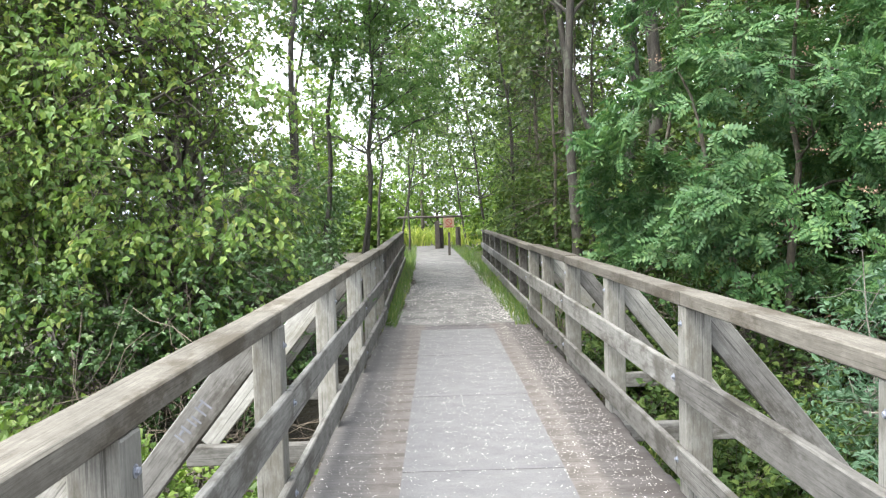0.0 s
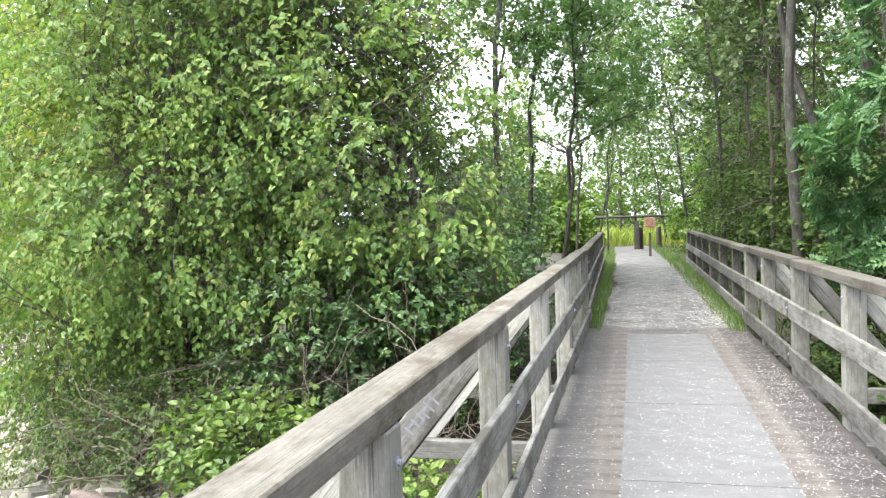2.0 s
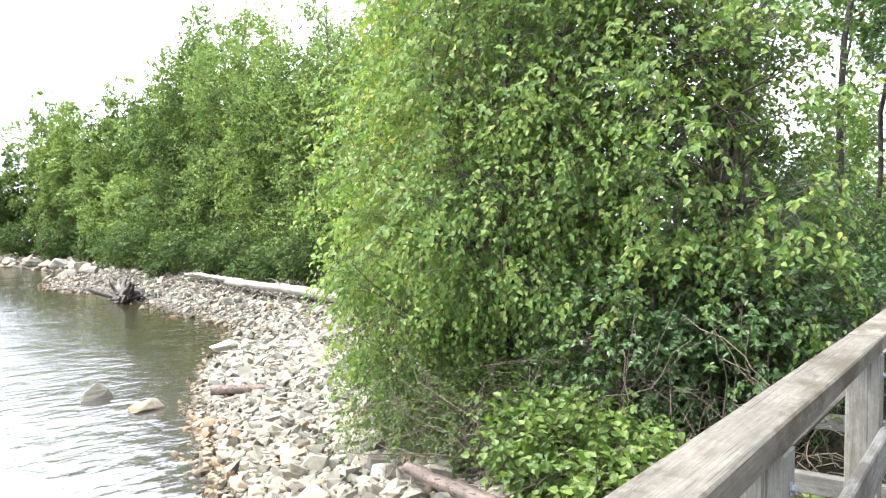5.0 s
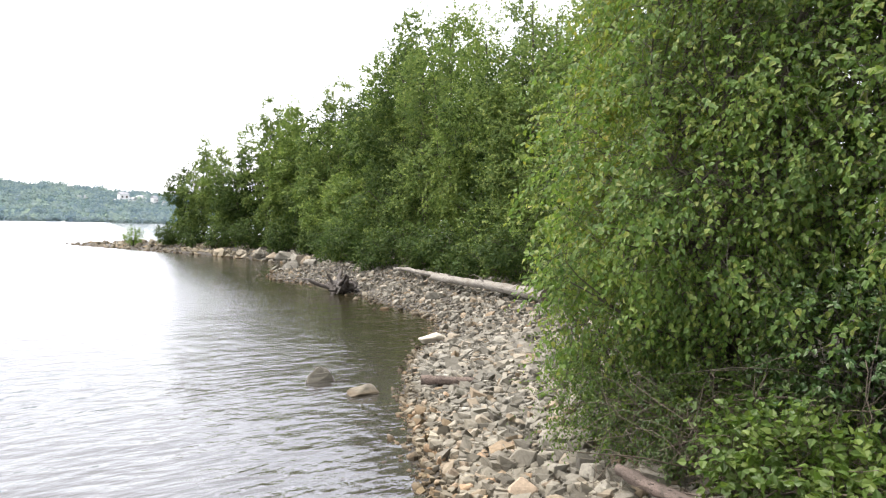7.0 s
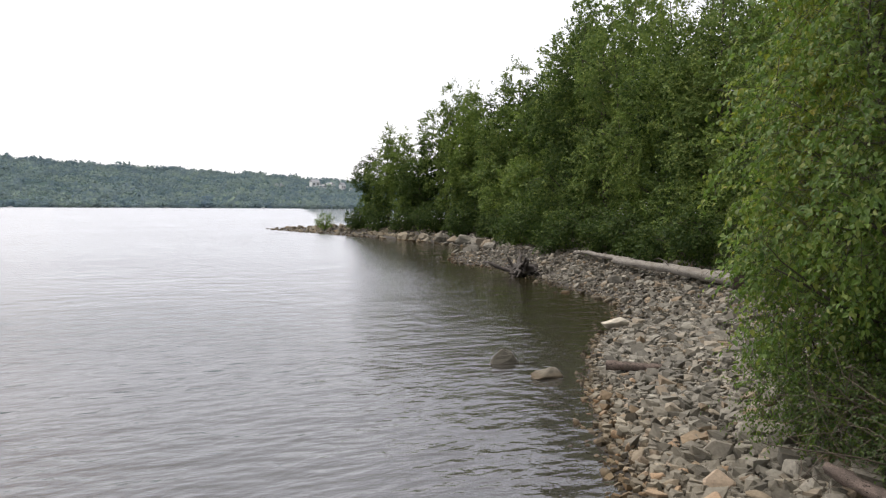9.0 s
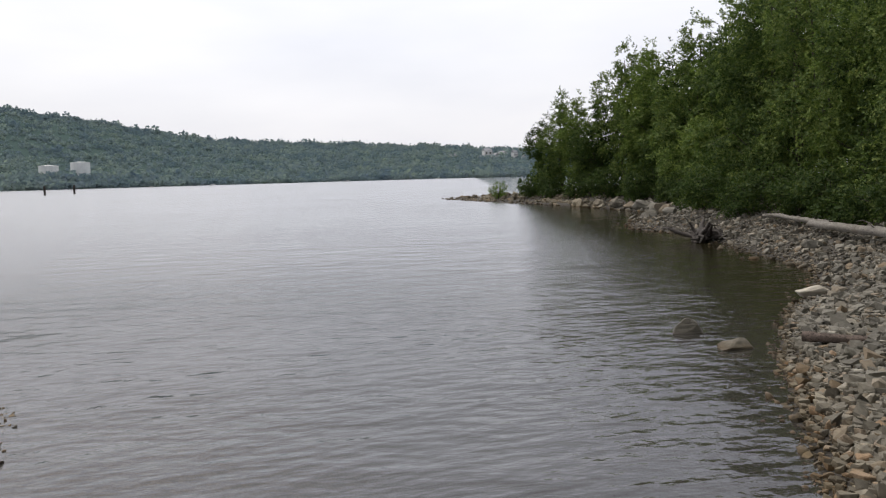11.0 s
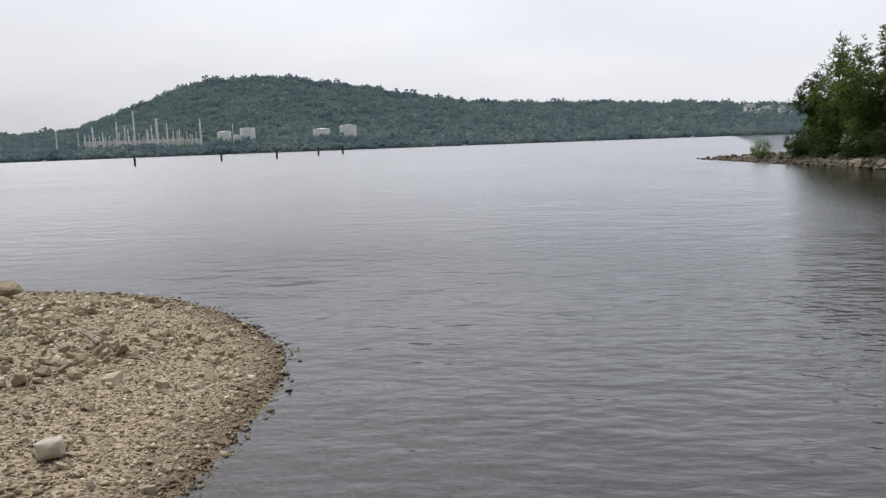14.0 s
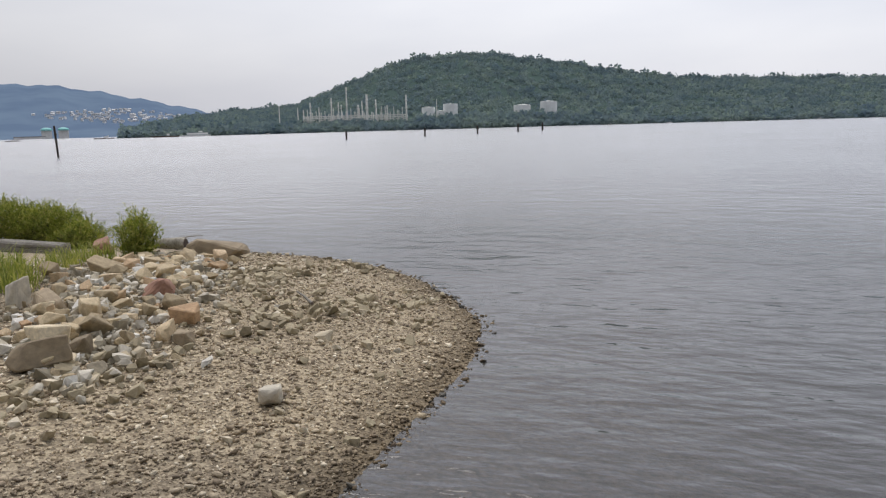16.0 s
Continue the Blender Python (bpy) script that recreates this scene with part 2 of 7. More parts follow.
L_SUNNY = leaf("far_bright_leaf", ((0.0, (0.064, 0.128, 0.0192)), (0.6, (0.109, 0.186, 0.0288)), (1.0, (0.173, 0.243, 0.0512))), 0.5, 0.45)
L_MEADOW = leaf("meadow_blade", ((0.0, (0.15, 0.21, 0.035)), (0.6, (0.24, 0.30, 0.055)), (1.0, (0.36, 0.38, 0.10))), 0.6, 0.45)
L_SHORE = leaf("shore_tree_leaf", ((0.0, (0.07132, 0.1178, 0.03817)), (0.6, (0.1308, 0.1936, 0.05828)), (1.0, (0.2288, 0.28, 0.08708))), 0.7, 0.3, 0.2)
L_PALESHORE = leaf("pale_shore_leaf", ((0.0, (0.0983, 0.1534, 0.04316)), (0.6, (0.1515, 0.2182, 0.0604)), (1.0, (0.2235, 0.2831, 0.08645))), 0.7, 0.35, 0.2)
# dark shore tree leaf; on undergrowth its colour also stands for shade
L_DARKSHADE = leaf("dark_shore_and_shade_leaf", ((0.0, (0.03209, 0.06102, 0.01837)), (0.6, (0.05724, 0.09742, 0.02615)), (1.0, (0.09777, 0.1315, 0.03446))), 0.7, 0.3, 0.2)
L_GREY = leaf("spirea_leaf", ((0.0, (0.0384, 0.0896, 0.0448)), (1.0, (0.0768, 0.141, 0.0768))), 0.55, 0.3)
L_GRASS = leaf("grass_blade", ((0.0, (0.0525, 0.112, 0.021)), (0.7, (0.105, 0.18, 0.0375)), (1.0, (0.225, 0.24, 0.09))), 0.5, 0.4)
# far woods painted blue-grey: the inlet's haze is in these base colours
L_HAZEHILL = leaf("haze_tinted_forest", ((0.0, (0.1604, 0.2207, 0.3042)), (0.5, (0.1888, 0.2537, 0.327)), (1.0, (0.2282, 0.2933, 0.3427))), 0.9, 0.5, 0.0, 0.016, ((0.36, (0.78, 0.82, 0.84)), (0.5, (1.0, 0.98, 0.94)), (0.64, (1.2, 1.14, 0.96))))
L_HAZEWOODS = leaf("haze_tinted_mountain_forest", ((0.0, (0.1252, 0.1803, 0.2708)), (1.0, (0.1468, 0.2064, 0.2929))), 0.9, 0.0, 0.0, 0.006, ((0.36, (0.88, 0.9, 0.92)), (0.64, (1.1, 1.1, 1.05))))

# hill surface between the crowns, with the same haze in its colour
L_HAZEFLOOR = leaf("haze_tinted_forest_floor", ((0.0, (0.0626, 0.09749, 0.1016)), (1.0, (0.07495, 0.1121, 0.1117))), 0.9, 0.0, 0.0)
S_RIPRAP = stone("riprap_stone", ((0.0, (0.1265, 0.1187, 0.1012)), (0.35, (0.2125, 0.2007, 0.173)), (0.7, (0.2732, 0.2571, 0.2208)), (0.85, (0.2378, 0.1928, 0.138)), (1.0, (0.3643, 0.3412, 0.2944))))
S_COBBLE = stone("beach_cobble", ((0.0, (0.07125, 0.06138, 0.04664)), (0.4, (0.1425, 0.1256, 0.0968)), (0.8, (0.2042, 0.1814, 0.1426)), (0.93, (0.1852, 0.1302, 0.07744)), (1.0, (0.304, 0.2743, 0.2244))), 14, True)
S_BROKEN = stone("broken_grey_rock", ((0.0, (0.086, 0.0799, 0.06636)), (0.4, (0.1634, 0.153, 0.1288)), (0.8, (0.2322, 0.2193, 0.1857)), (0.92, (0.2064, 0.153, 0.09875)), (1.0, (0.344, 0.3272, 0.2804))), 14, True)
S_PEBBLE = stone("spit_pebble", ((0.0, (0.2029, 0.1567, 0.1094)), (0.3, (0.3768, 0.2991, 0.2051)), (0.6, (0.5363, 0.4345, 0.3009)), (0.85, (0.6812, 0.5699, 0.4101)), (1.0, (1.015, 0.9118, 0.7246))), 16, True)
S_TANRAP = stone("tan_riprap_stone", ((0.0, (0.1701, 0.1377, 0.1042)), (0.4, (0.2686, 0.2248, 0.1772)), (0.7, (0.3224, 0.2432, 0.172)), (0.85, (0.3046, 0.2111, 0.1356)), (1.0, (0.3762, 0.3304, 0.2813))))
S_PALEBLOCK = stone("pale_block_stone", ((0.0, (0.5405, 0.4945, 0.414)), (1.0, (0.598, 0.552, 0.46))), 5)
S_BOULDER = stone("grey_boulder", ((0.0, (0.2603, 0.2064, 0.1374)), (1.0, (0.4076, 0.3258, 0.2241))), 6)
S_RED = stone("red_stone", ((0.0, (0.325, 0.1725, 0.1208)), (1.0, (0.4, 0.23, 0.1628))), 6)
S_WETROCK = stone("wet_dark_rock", ((0.0, (0.07, 0.064, 0.052)), (1.0, (0.14, 0.128, 0.10))), 7, rough=0.7)


def ground_material():
    m, nt, n, l, b = shader("beach_gravel_and_soil")
    geo = n.new("ShaderNodeNewGeometry")
    xyz = n.new("ShaderNodeSeparateXYZ")
    l.new(geo.outputs["Position"], xyz.inputs[0])
    vor = n.new("ShaderNodeTexVoronoi")
    vor.inputs["Scale"].default_value = 22.0
    l.new(geo.outputs["Position"], vor.inputs["Vector"])
    bw = n.new("ShaderNodeRGBToBW")
    l.new(vor.outputs["Color"], bw.inputs[0])
    fine = n.new("ShaderNodeTexVoronoi")
    fine.inputs["Scale"].default_value = 46.0
    l.new(geo.outputs["Position"], fine.inputs["Vector"])
    bw2 = n.new("ShaderNodeRGBToBW")
    l.new(fine.outputs["Color"], bw2.inputs[0])
    pick = mixed(n, l, 0.35, bw.outputs[0], bw2.outputs[0])
    pebble = ramp(n, ((0.25, (0.17, 0.137, 0.092)), (0.48, (0.31, 0.25, 0.168)), (0.7, (0.49, 0.41, 0.285))))
    l.new(pick, pebble.inputs[0])
    grey = ramp(n, ((0.3, (0.032, 0.028, 0.022)), (0.6, (0.072, 0.064, 0.052)), (0.9, (0.12, 0.108, 0.09))))
    l.new(pick, grey.inputs[0])
    bank = n.new("ShaderNodeMapRange")
    bank.inputs["From Min"].default_value, bank.inputs["From Max"].default_value = -1.5, 1.5
    l.new(xyz.outputs["Y"], bank.inputs["Value"])
    gravel = mixed(n, l, bank.outputs[0], pebble.outputs[0], grey.outputs[0])
    nz = noise_at(n, l, 1.3, 6, space="Object")
    soil = ramp(n, ((0.3, (0.018, 0.014, 0.009)), (0.7, (0.042, 0.036, 0.02))))
    l.new(nz.outputs[0], soil.inputs[0])
    up = n.new("ShaderNodeMapRange")
    up.inputs["From Min"].default_value, up.inputs["From Max"].default_value = -1.1, -0.75
    l.new(xyz.outputs["Z"], up.inputs["Value"])
    # soil also laid from the bridge eastwards; its dark colour includes the shade there
    under = n.new("ShaderNodeMapRange")
    under.inputs["From Min"].default_value, under.inputs["From Max"].default_value = -1.4, 0.2
    l.new(xyz.outputs["X"], under.inputs["Value"])
    soil_and_shade = n.new("ShaderNodeMath")
    soil_and_shade.operation = "MAXIMUM"
    l.new(up.outputs[0], soil_and_shade.inputs[0])
    l.new(under.outputs[0], soil_and_shade.inputs[1])
    c = mixed(n, l, soil_and_shade.outputs[0], gravel, soil.outputs[0])
    wet = n.new("ShaderNodeMapRange")
    wet.inputs["From Min"].default_value, wet.inputs["From Max"].default_value = WATER_Z + 0.10, WATER_Z + 0.02
    l.new(xyz.outputs["Z"], wet.inputs["Value"])
    c = mixed(n, l, wet.outputs[0], c, mixed(n, l, 1.0, c, (0.5, 0.47, 0.42), "MULTIPLY"))
    l.new(c, b.inputs["Base Color"])
    b.inputs["Roughness"].default_value = 0.9
    bumped(n, l, b, vor.outputs["Distance"], 0.7, 0.025)
    return m


def water_material():
    m, nt, n, l, b = shader("inlet_water")
    small = noise_at(n, l, 1.0, 3, (4.6, 2.1, 1), rough=0.45)
    middle = noise_at(n, l, 1.0, 2, (1.4, 0.75, 1), rough=0.4)
    broad = noise_at(n, l, 1.0, 2, (0.4, 0.13, 1), rough=0.4)
    calm = noise_at(n, l, 0.05, 3, (1, 1, 1))
    amp = n.new("ShaderNodeMapRange")
    amp.inputs["From Min"].default_value, amp.inputs["From Max"].default_value = 0.35, 0.65
    amp.inputs["To Min"].default_value, amp.inputs["To Max"].default_value = 0.35, 1.0
    l.new(calm.outputs[0], amp.inputs["Value"])
    mul = n.new("ShaderNodeMath")
    mul.operation = "MULTIPLY"
    l.new(small.outputs[0], mul.inputs[0])
    l.new(amp.outputs[0], mul.inputs[1])
    add = n.new("ShaderNodeMath")
    add.operation = "MULTIPLY_ADD"
    add.inputs[1].default_value = 1.6
    l.new(broad.outputs[0], add.inputs[0])
    l.new(mul.outputs[0], add.inputs[2])
    chopped = n.new("ShaderNodeMath")
    chopped.operation = "MULTIPLY_ADD"
    chopped.inputs[1].default_value = 1.35
    l.new(middle.outputs[0], chopped.inputs[0])
    l.new(add.outputs[0], chopped.inputs[2])
    bump = n.new("ShaderNodeBump")
    bump.inputs["Strength"].default_value, bump.inputs["Distance"].default_value = 1.0, 0.045
    l.new(chopped.outputs[0], bump.inputs["Height"])
    lee_calm = n.new("ShaderNodeMapRange")
    lee_calm.inputs["To Min"].default_value, lee_calm.inputs["To Max"].default_value = 0.65, 1.0
    l.new(lee_calm.outputs[0], bump.inputs["Strength"])
    fres = n.new("ShaderNodeFresnel")
    fres.inputs["IOR"].default_value = 1.52
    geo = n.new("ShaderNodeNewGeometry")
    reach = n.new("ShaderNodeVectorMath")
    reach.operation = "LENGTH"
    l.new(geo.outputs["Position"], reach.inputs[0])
    # gloss roughens with distance from the bridge, for ripples too fine to bump
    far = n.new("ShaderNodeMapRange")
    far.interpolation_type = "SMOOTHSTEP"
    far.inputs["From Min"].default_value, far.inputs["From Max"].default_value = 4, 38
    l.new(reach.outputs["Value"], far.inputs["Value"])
    # open inlet past the wooded point: wind-ruffled gloss and a brighter body colour
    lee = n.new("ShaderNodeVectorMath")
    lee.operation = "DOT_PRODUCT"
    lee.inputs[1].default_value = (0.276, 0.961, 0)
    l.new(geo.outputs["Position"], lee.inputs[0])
    open_inlet = n.new("ShaderNodeMapRange")
    open_inlet.interpolation_type = "SMOOTHSTEP"
    open_inlet.inputs["From Min"].default_value, open_inlet.inputs["From Max"].default_value = 10, 1
    l.new(lee.outputs["Value"], open_inlet.inputs["Value"])
    l.new(open_inlet.outputs[0], lee_calm.inputs["Value"])
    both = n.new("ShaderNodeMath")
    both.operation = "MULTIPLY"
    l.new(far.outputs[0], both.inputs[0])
    l.new(open_inlet.outputs[0], both.inputs[1])
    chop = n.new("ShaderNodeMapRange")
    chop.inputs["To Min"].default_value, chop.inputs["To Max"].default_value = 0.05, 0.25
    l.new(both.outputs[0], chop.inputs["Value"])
    gloss = n.new("ShaderNodeBsdfGlossy")
    gloss.inputs["Color"].default_value = (0.96, 0.975, 1.0, 1)
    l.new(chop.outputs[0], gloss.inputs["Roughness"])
    deep = n.new("ShaderNodeBsdfDiffuse")
    # body colour painted: dark for the tree-shaded cove, bright for the sky-lit inlet
    l.new(mixed(n, l, open_inlet.outputs[0], (0.045, 0.042, 0.018), (0.10, 0.096, 0.09)), deep.inputs["Color"])
    clear = n.new("ShaderNodeBsdfTransparent")
    clear.inputs["Color"].default_value = (0.62, 0.55, 0.42, 1)
    body = n.new("ShaderNodeMixShader")
    body.inputs[0].default_value = 0.58
    l.new(deep.outputs[0], body.inputs[1])
    l.new(clear.outputs[0], body.inputs[2])
    top = n.new("ShaderNodeMixShader")
    for node in (fres, gloss, deep):
        l.new(bump.outputs[0], node.inputs["Normal"])
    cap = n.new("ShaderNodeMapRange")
    # mirror strength scaled down with distance on the open inlet
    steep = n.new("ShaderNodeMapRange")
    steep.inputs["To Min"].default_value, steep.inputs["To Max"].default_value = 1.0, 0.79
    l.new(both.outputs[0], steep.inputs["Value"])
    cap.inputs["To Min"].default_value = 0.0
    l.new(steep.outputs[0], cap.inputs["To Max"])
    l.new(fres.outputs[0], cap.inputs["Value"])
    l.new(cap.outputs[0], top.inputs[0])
    l.new(body.outputs[0], top.inputs[1])
    l.new(gloss.outputs[0], top.inputs[2])
    l.new(top.outputs[0], n["Material Output"].inputs[0])
    return m


for m in (L_HAZEHILL, L_HAZEWOODS, L_HAZEFLOOR):
    # haze across the inlet: normals leaned upwards to flatten the crowns' light and dark
    n, l = m.node_tree.nodes, m.node_tree.links
    geo, up, lean = n.new("ShaderNodeNewGeometry"), n.new("ShaderNodeVectorMath"), n.new("ShaderNodeVectorMath")
    up.operation, lean.operation = "MULTIPLY_ADD", "NORMALIZE"
    up.inputs[1].default_value, up.inputs[2].default_value = (0.5, 0.5, 0.5), (0, 0, 0.5)
    l.new(geo.outputs["Normal"], up.inputs[0])
    l.new(up.outputs[0], lean.inputs[0])
    l.new(lean.outputs[0], n["Principled BSDF"].inputs["Normal"])


def damped(m):
    """Gravel that stays damp and dark beside the creek mouth, with a ragged edge."""
    n, l = m.node_tree.nodes, m.node_tree.links
    b = n["Principled BSDF"]
    was = b.inputs["Base Color"].links[0].from_socket
    geo, dot = n.new("ShaderNodeNewGeometry"), n.new("ShaderNodeVectorMath")
    dot.operation = "DOT_PRODUCT"
    dot.inputs[1].default_value = (0.85, 0.5, 0)
    l.new(geo.outputs["Position"], dot.inputs[0])
    nz = noise_at(n, l, 0.9, 5, space="Object")
    ragged = n.new("ShaderNodeMath")
    ragged.operation = "MULTIPLY_ADD"
    ragged.inputs[1].default_value = 3.0
    l.new(nz.outputs[0], ragged.inputs[0])
    l.new(dot.outputs["Value"], ragged.inputs[2])
    damp = n.new("ShaderNodeMapRange")
    damp.interpolation_type = "SMOOTHSTEP"
    damp.inputs["From Min"].default_value, damp.inputs["From Max"].default_value = -7.5, -5.6
    l.new(ragged.outputs[0], damp.inputs["Value"])
    bank = n.new("ShaderNodeSeparateXYZ")
    l.new(geo.outputs["Position"], bank.inputs[0])
    south = n.new("ShaderNodeMath")
    south.operation = "LESS_THAN"
    south.inputs[1].default_value = -1.0
    l.new(bank.outputs["Y"], south.inputs[0])
    both = n.new("ShaderNodeMath")
    both.operation = "MULTIPLY"
    l.new(damp.outputs[0], both.inputs[0])
    l.new(south.outputs[0], both.inputs[1])
    l.new(mixed(n, l, both.outputs[0], was, mixed(n, l, 1.0, was, (0.72, 0.72, 0.73), "MULTIPLY")), b.inputs["Base Color"])
    return m


def shore_worn(m):
    """Stones of the cove: rust-brown and wet towards the water, bleached grey up the beach."""
    n, l = m.node_tree.nodes, m.node_tree.links
    b = n["Principled BSDF"]
    was = b.inputs["Base Color"].links[0].from_socket
    geo, dot, sep = n.new("ShaderNodeNewGeometry"), n.new("ShaderNodeVectorMath"), n.new("ShaderNodeSeparateXYZ")
    dot.operation = "DOT_PRODUCT"
    dot.inputs[1].default_value = (0.4, 0.92, 0)
    l.new(geo.outputs["Position"], dot.inputs[0])
    l.new(geo.outputs["Position"], sep.inputs[0])
    nz = noise_at(n, l, 0.8, 4, space="Object")
    ragged = n.new("ShaderNodeMath")
    ragged.operation = "MULTIPLY_ADD"
    ragged.inputs[1].default_value = 3.0
    l.new(nz.outputs[0], ragged.inputs[0])
    l.new(dot.outputs["Value"], ragged.inputs[2])
    up = n.new("ShaderNodeMapRange")
    up.inputs["From Min"].default_value, up.inputs["From Max"].default_value = 2.4, 5.4
    l.new(ragged.outputs[0], up.inputs["Value"])
    c = mixed(n, l, 1.0, was, mixed(n, l, up.outputs[0], (1.07, 0.98, 0.82), (1.02, 1.02, 1.0)), "MULTIPLY")
    wet = n.new("ShaderNodeMapRange")
    wet.inputs["From Min"].default_value, wet.inputs["From Max"].default_value = WATER_Z + 0.13, WATER_Z + 0.04
    l.new(sep.outputs["Z"], wet.inputs["Value"])
    l.new(mixed(n, l, wet.outputs[0], c, mixed(n, l, 1.0, c, (0.58, 0.5, 0.38), "MULTIPLY")), b.inputs["Base Color"])


for m in (S_RIPRAP, S_COBBLE, S_BROKEN, S_TANRAP):
    shore_worn(m)
M_GROUND = damped(ground_material())
damped(S_PEBBLE)
# pebbles wetted by the lapping water
pn, pl = S_PEBBLE.node_tree.nodes, S_PEBBLE.node_tree.links
dry = pn["Principled BSDF"].inputs["Base Color"].links[0].from_socket
geo, sep, lap = pn.new("ShaderNodeNewGeometry"), pn.new("ShaderNodeSeparateXYZ"), pn.new("ShaderNodeMapRange")
pl.new(geo.outputs["Position"], sep.inputs[0])
lap.inputs["From Min"].default_value, lap.inputs["From Max"].default_value = WATER_Z + 0.07, WATER_Z + 0.02
pl.new(sep.outputs["Z"], lap.inputs["Value"])
pl.new(mixed(pn, pl, lap.outputs[0], dry, mixed(pn, pl, 1.0, dry, (0.42, 0.38, 0.32), "MULTIPLY")), pn["Principled BSDF"].inputs["Base Color"])
M_WATER = water_material()

# ---- mesh helpers ----


def mesh_of(name, verts, faces, material=None, smooth=False):
    """verts (n, 3), faces (m, k) of one size."""
    verts, faces = np.asarray(verts, np.float32), np.asarray(faces, np.int32)
    me = bpy.data.meshes.new(name)
    m, k = faces.shape
    me.vertices.add(len(verts))
    me.vertices.foreach_set("co", verts.ravel())
    me.loops.add(m * k)
    me.loops.foreach_set("vertex_index", faces.ravel())
    me.polygons.add(m)
    me.polygons.foreach_set("loop_start", np.arange(m, dtype=np.int32) * k)
    me.polygons.foreach_set("loop_total", np.full(m, k, np.int32))
    me.polygons.foreach_set("use_smooth", np.full(m, smooth, bool))
    me.update(calc_edges=True)
    me.validate()
    if material:
        me.materials.append(material)
    return me


def thing(name, x=0, y=0, z=0, rz=0, label="", category="", group="", kind=""):
    ob = new(name)
    ob.matrix_basis = pose(x, y, z, 0, 0, rz)
    return tagged(ob, label, category, group, kind)


def part(name, data, parent, m=None, label=""):
    ob = new(name, data)
    ob.parent = parent
    if m is not None:
        ob.matrix_basis = m
    return tagged(ob, label)


def bm_mesh(name, bm, material, smooth=False):
    me = bpy.data.meshes.new(name)
    bm.to_mesh(me)
    bm.free()
    me.materials.append(material)
    if smooth:
        for p in me.polygons:
            p.use_smooth = True
    return me


BEAMS = {}


def beam(length, w, h, material, worn=0.006, uneven=0.0025):
    """A timber along x, centred, with worn edges and a slightly uneven face."""
    key = (round(length, 2), w, h, material.name)
    if key not in BEAMS:
        r = random.Random(len(BEAMS))
        bm = bmesh.new()
        bmesh.ops.create_cube(bm, size=1.0)
        bmesh.ops.scale(bm, vec=(length, w, h), verts=bm.verts)
        along = [e for e in bm.edges if abs(e.verts[0].co.x - e.verts[1].co.x) > length / 2]
        bmesh.ops.subdivide_edges(bm, edges=along, cuts=max(1, int(length / 1.1)))
        for v in bm.verts:
            v.co.y += r.uniform(-1, 1) * uneven
            v.co.z += r.uniform(-1, 1) * uneven
        sharp = [e for e in bm.edges if e.calc_face_angle(0) > 0.8]
        bmesh.ops.bevel(bm, geom=sharp, offset=worn, segments=1, affect="EDGES", clamp_overlap=True)
        BEAMS[key] = bm_mesh("timber", bm, material)
    return BEAMS[key]


def between(a, b, roll=0):
    """Pose that lays local x from a to b, centred."""
    a, b = Vector(a), Vector(b)
    q = (b - a).to_track_quat("X", "Z")
    return Matrix.Translation((a + b) / 2) @ q.to_matrix().to_4x4() @ pose(0, 0, 0, roll, 0, 0)


def unit(a):
    return a / np.maximum(np.linalg.norm(a, axis=-1, keepdims=True), 1e-9)


OVATE = (np.array([(0, 0, 0), (0.25, 0.5, 0.09), (0.62, 0.36, 0.07), (1, 0, -0.12), (0.62, -0.36, 0.07), (0.25, -0.5, 0.09)]),
         np.array([(0, 1, 2, 3), (0, 3, 4, 5)]))
DIAMOND = (np.array([(0, 0, 0), (0.45, 0.5, 0.08), (1, 0, -0.05), (0.45, -0.5, 0.08)]), np.array([(0, 1, 2, 3)]))


def pinnate():
    """A rowan leaf: seven pairs of leaflets and one at the tip."""
    v, f = [], []
    for i in range(5):
        u, size = 0.18 + 0.15 * i, 0.36 * (1 - abs(i - 1.8) * 0.11)
        for s in (1, -1):
            k = len(v)
            sag = -0.22 * u * u
            v += [(u - 0.03, 0, sag), (u + 0.115, s * size * 0.42, sag - 0.01), (u + 0.10, s * size, sag - 0.07), (u - 0.045, s * size * 0.55, sag - 0.02)]
            f.append((k, k + 1, k + 2, k + 3))
    k = len(v)
    v += [(0.9, 0, -0.18), (1.0, 0.055, -0.22), (1.14, 0, -0.3), (1.0, -0.055, -0.22)]
    f.append((k, k + 1, k + 2, k + 3))
    return np.array(v), np.array(f)


def leaves(pos, ahead, normal, length, width, shape):
    """Vertices and faces of one leaf at each place."""
    ahead = unit(ahead)
    normal = unit(normal - (normal * ahead).sum(-1, keepdims=True) * ahead)
    side = np.cross(normal, ahead)
    tv, tf = shape
    L, W = length[:, None, None], width[:, None, None]
    v = pos[:, None] + ahead[:, None] * L * tv[None, :, :1] + side[:, None] * W * tv[None, :, 1:2] + normal[:, None] * L * tv[None, :, 2:]
    f = tf[None] + (np.arange(len(pos)) * len(tv))[:, None, None]
    return v.reshape(-1, 3), f.reshape(-1, tf.shape[1])


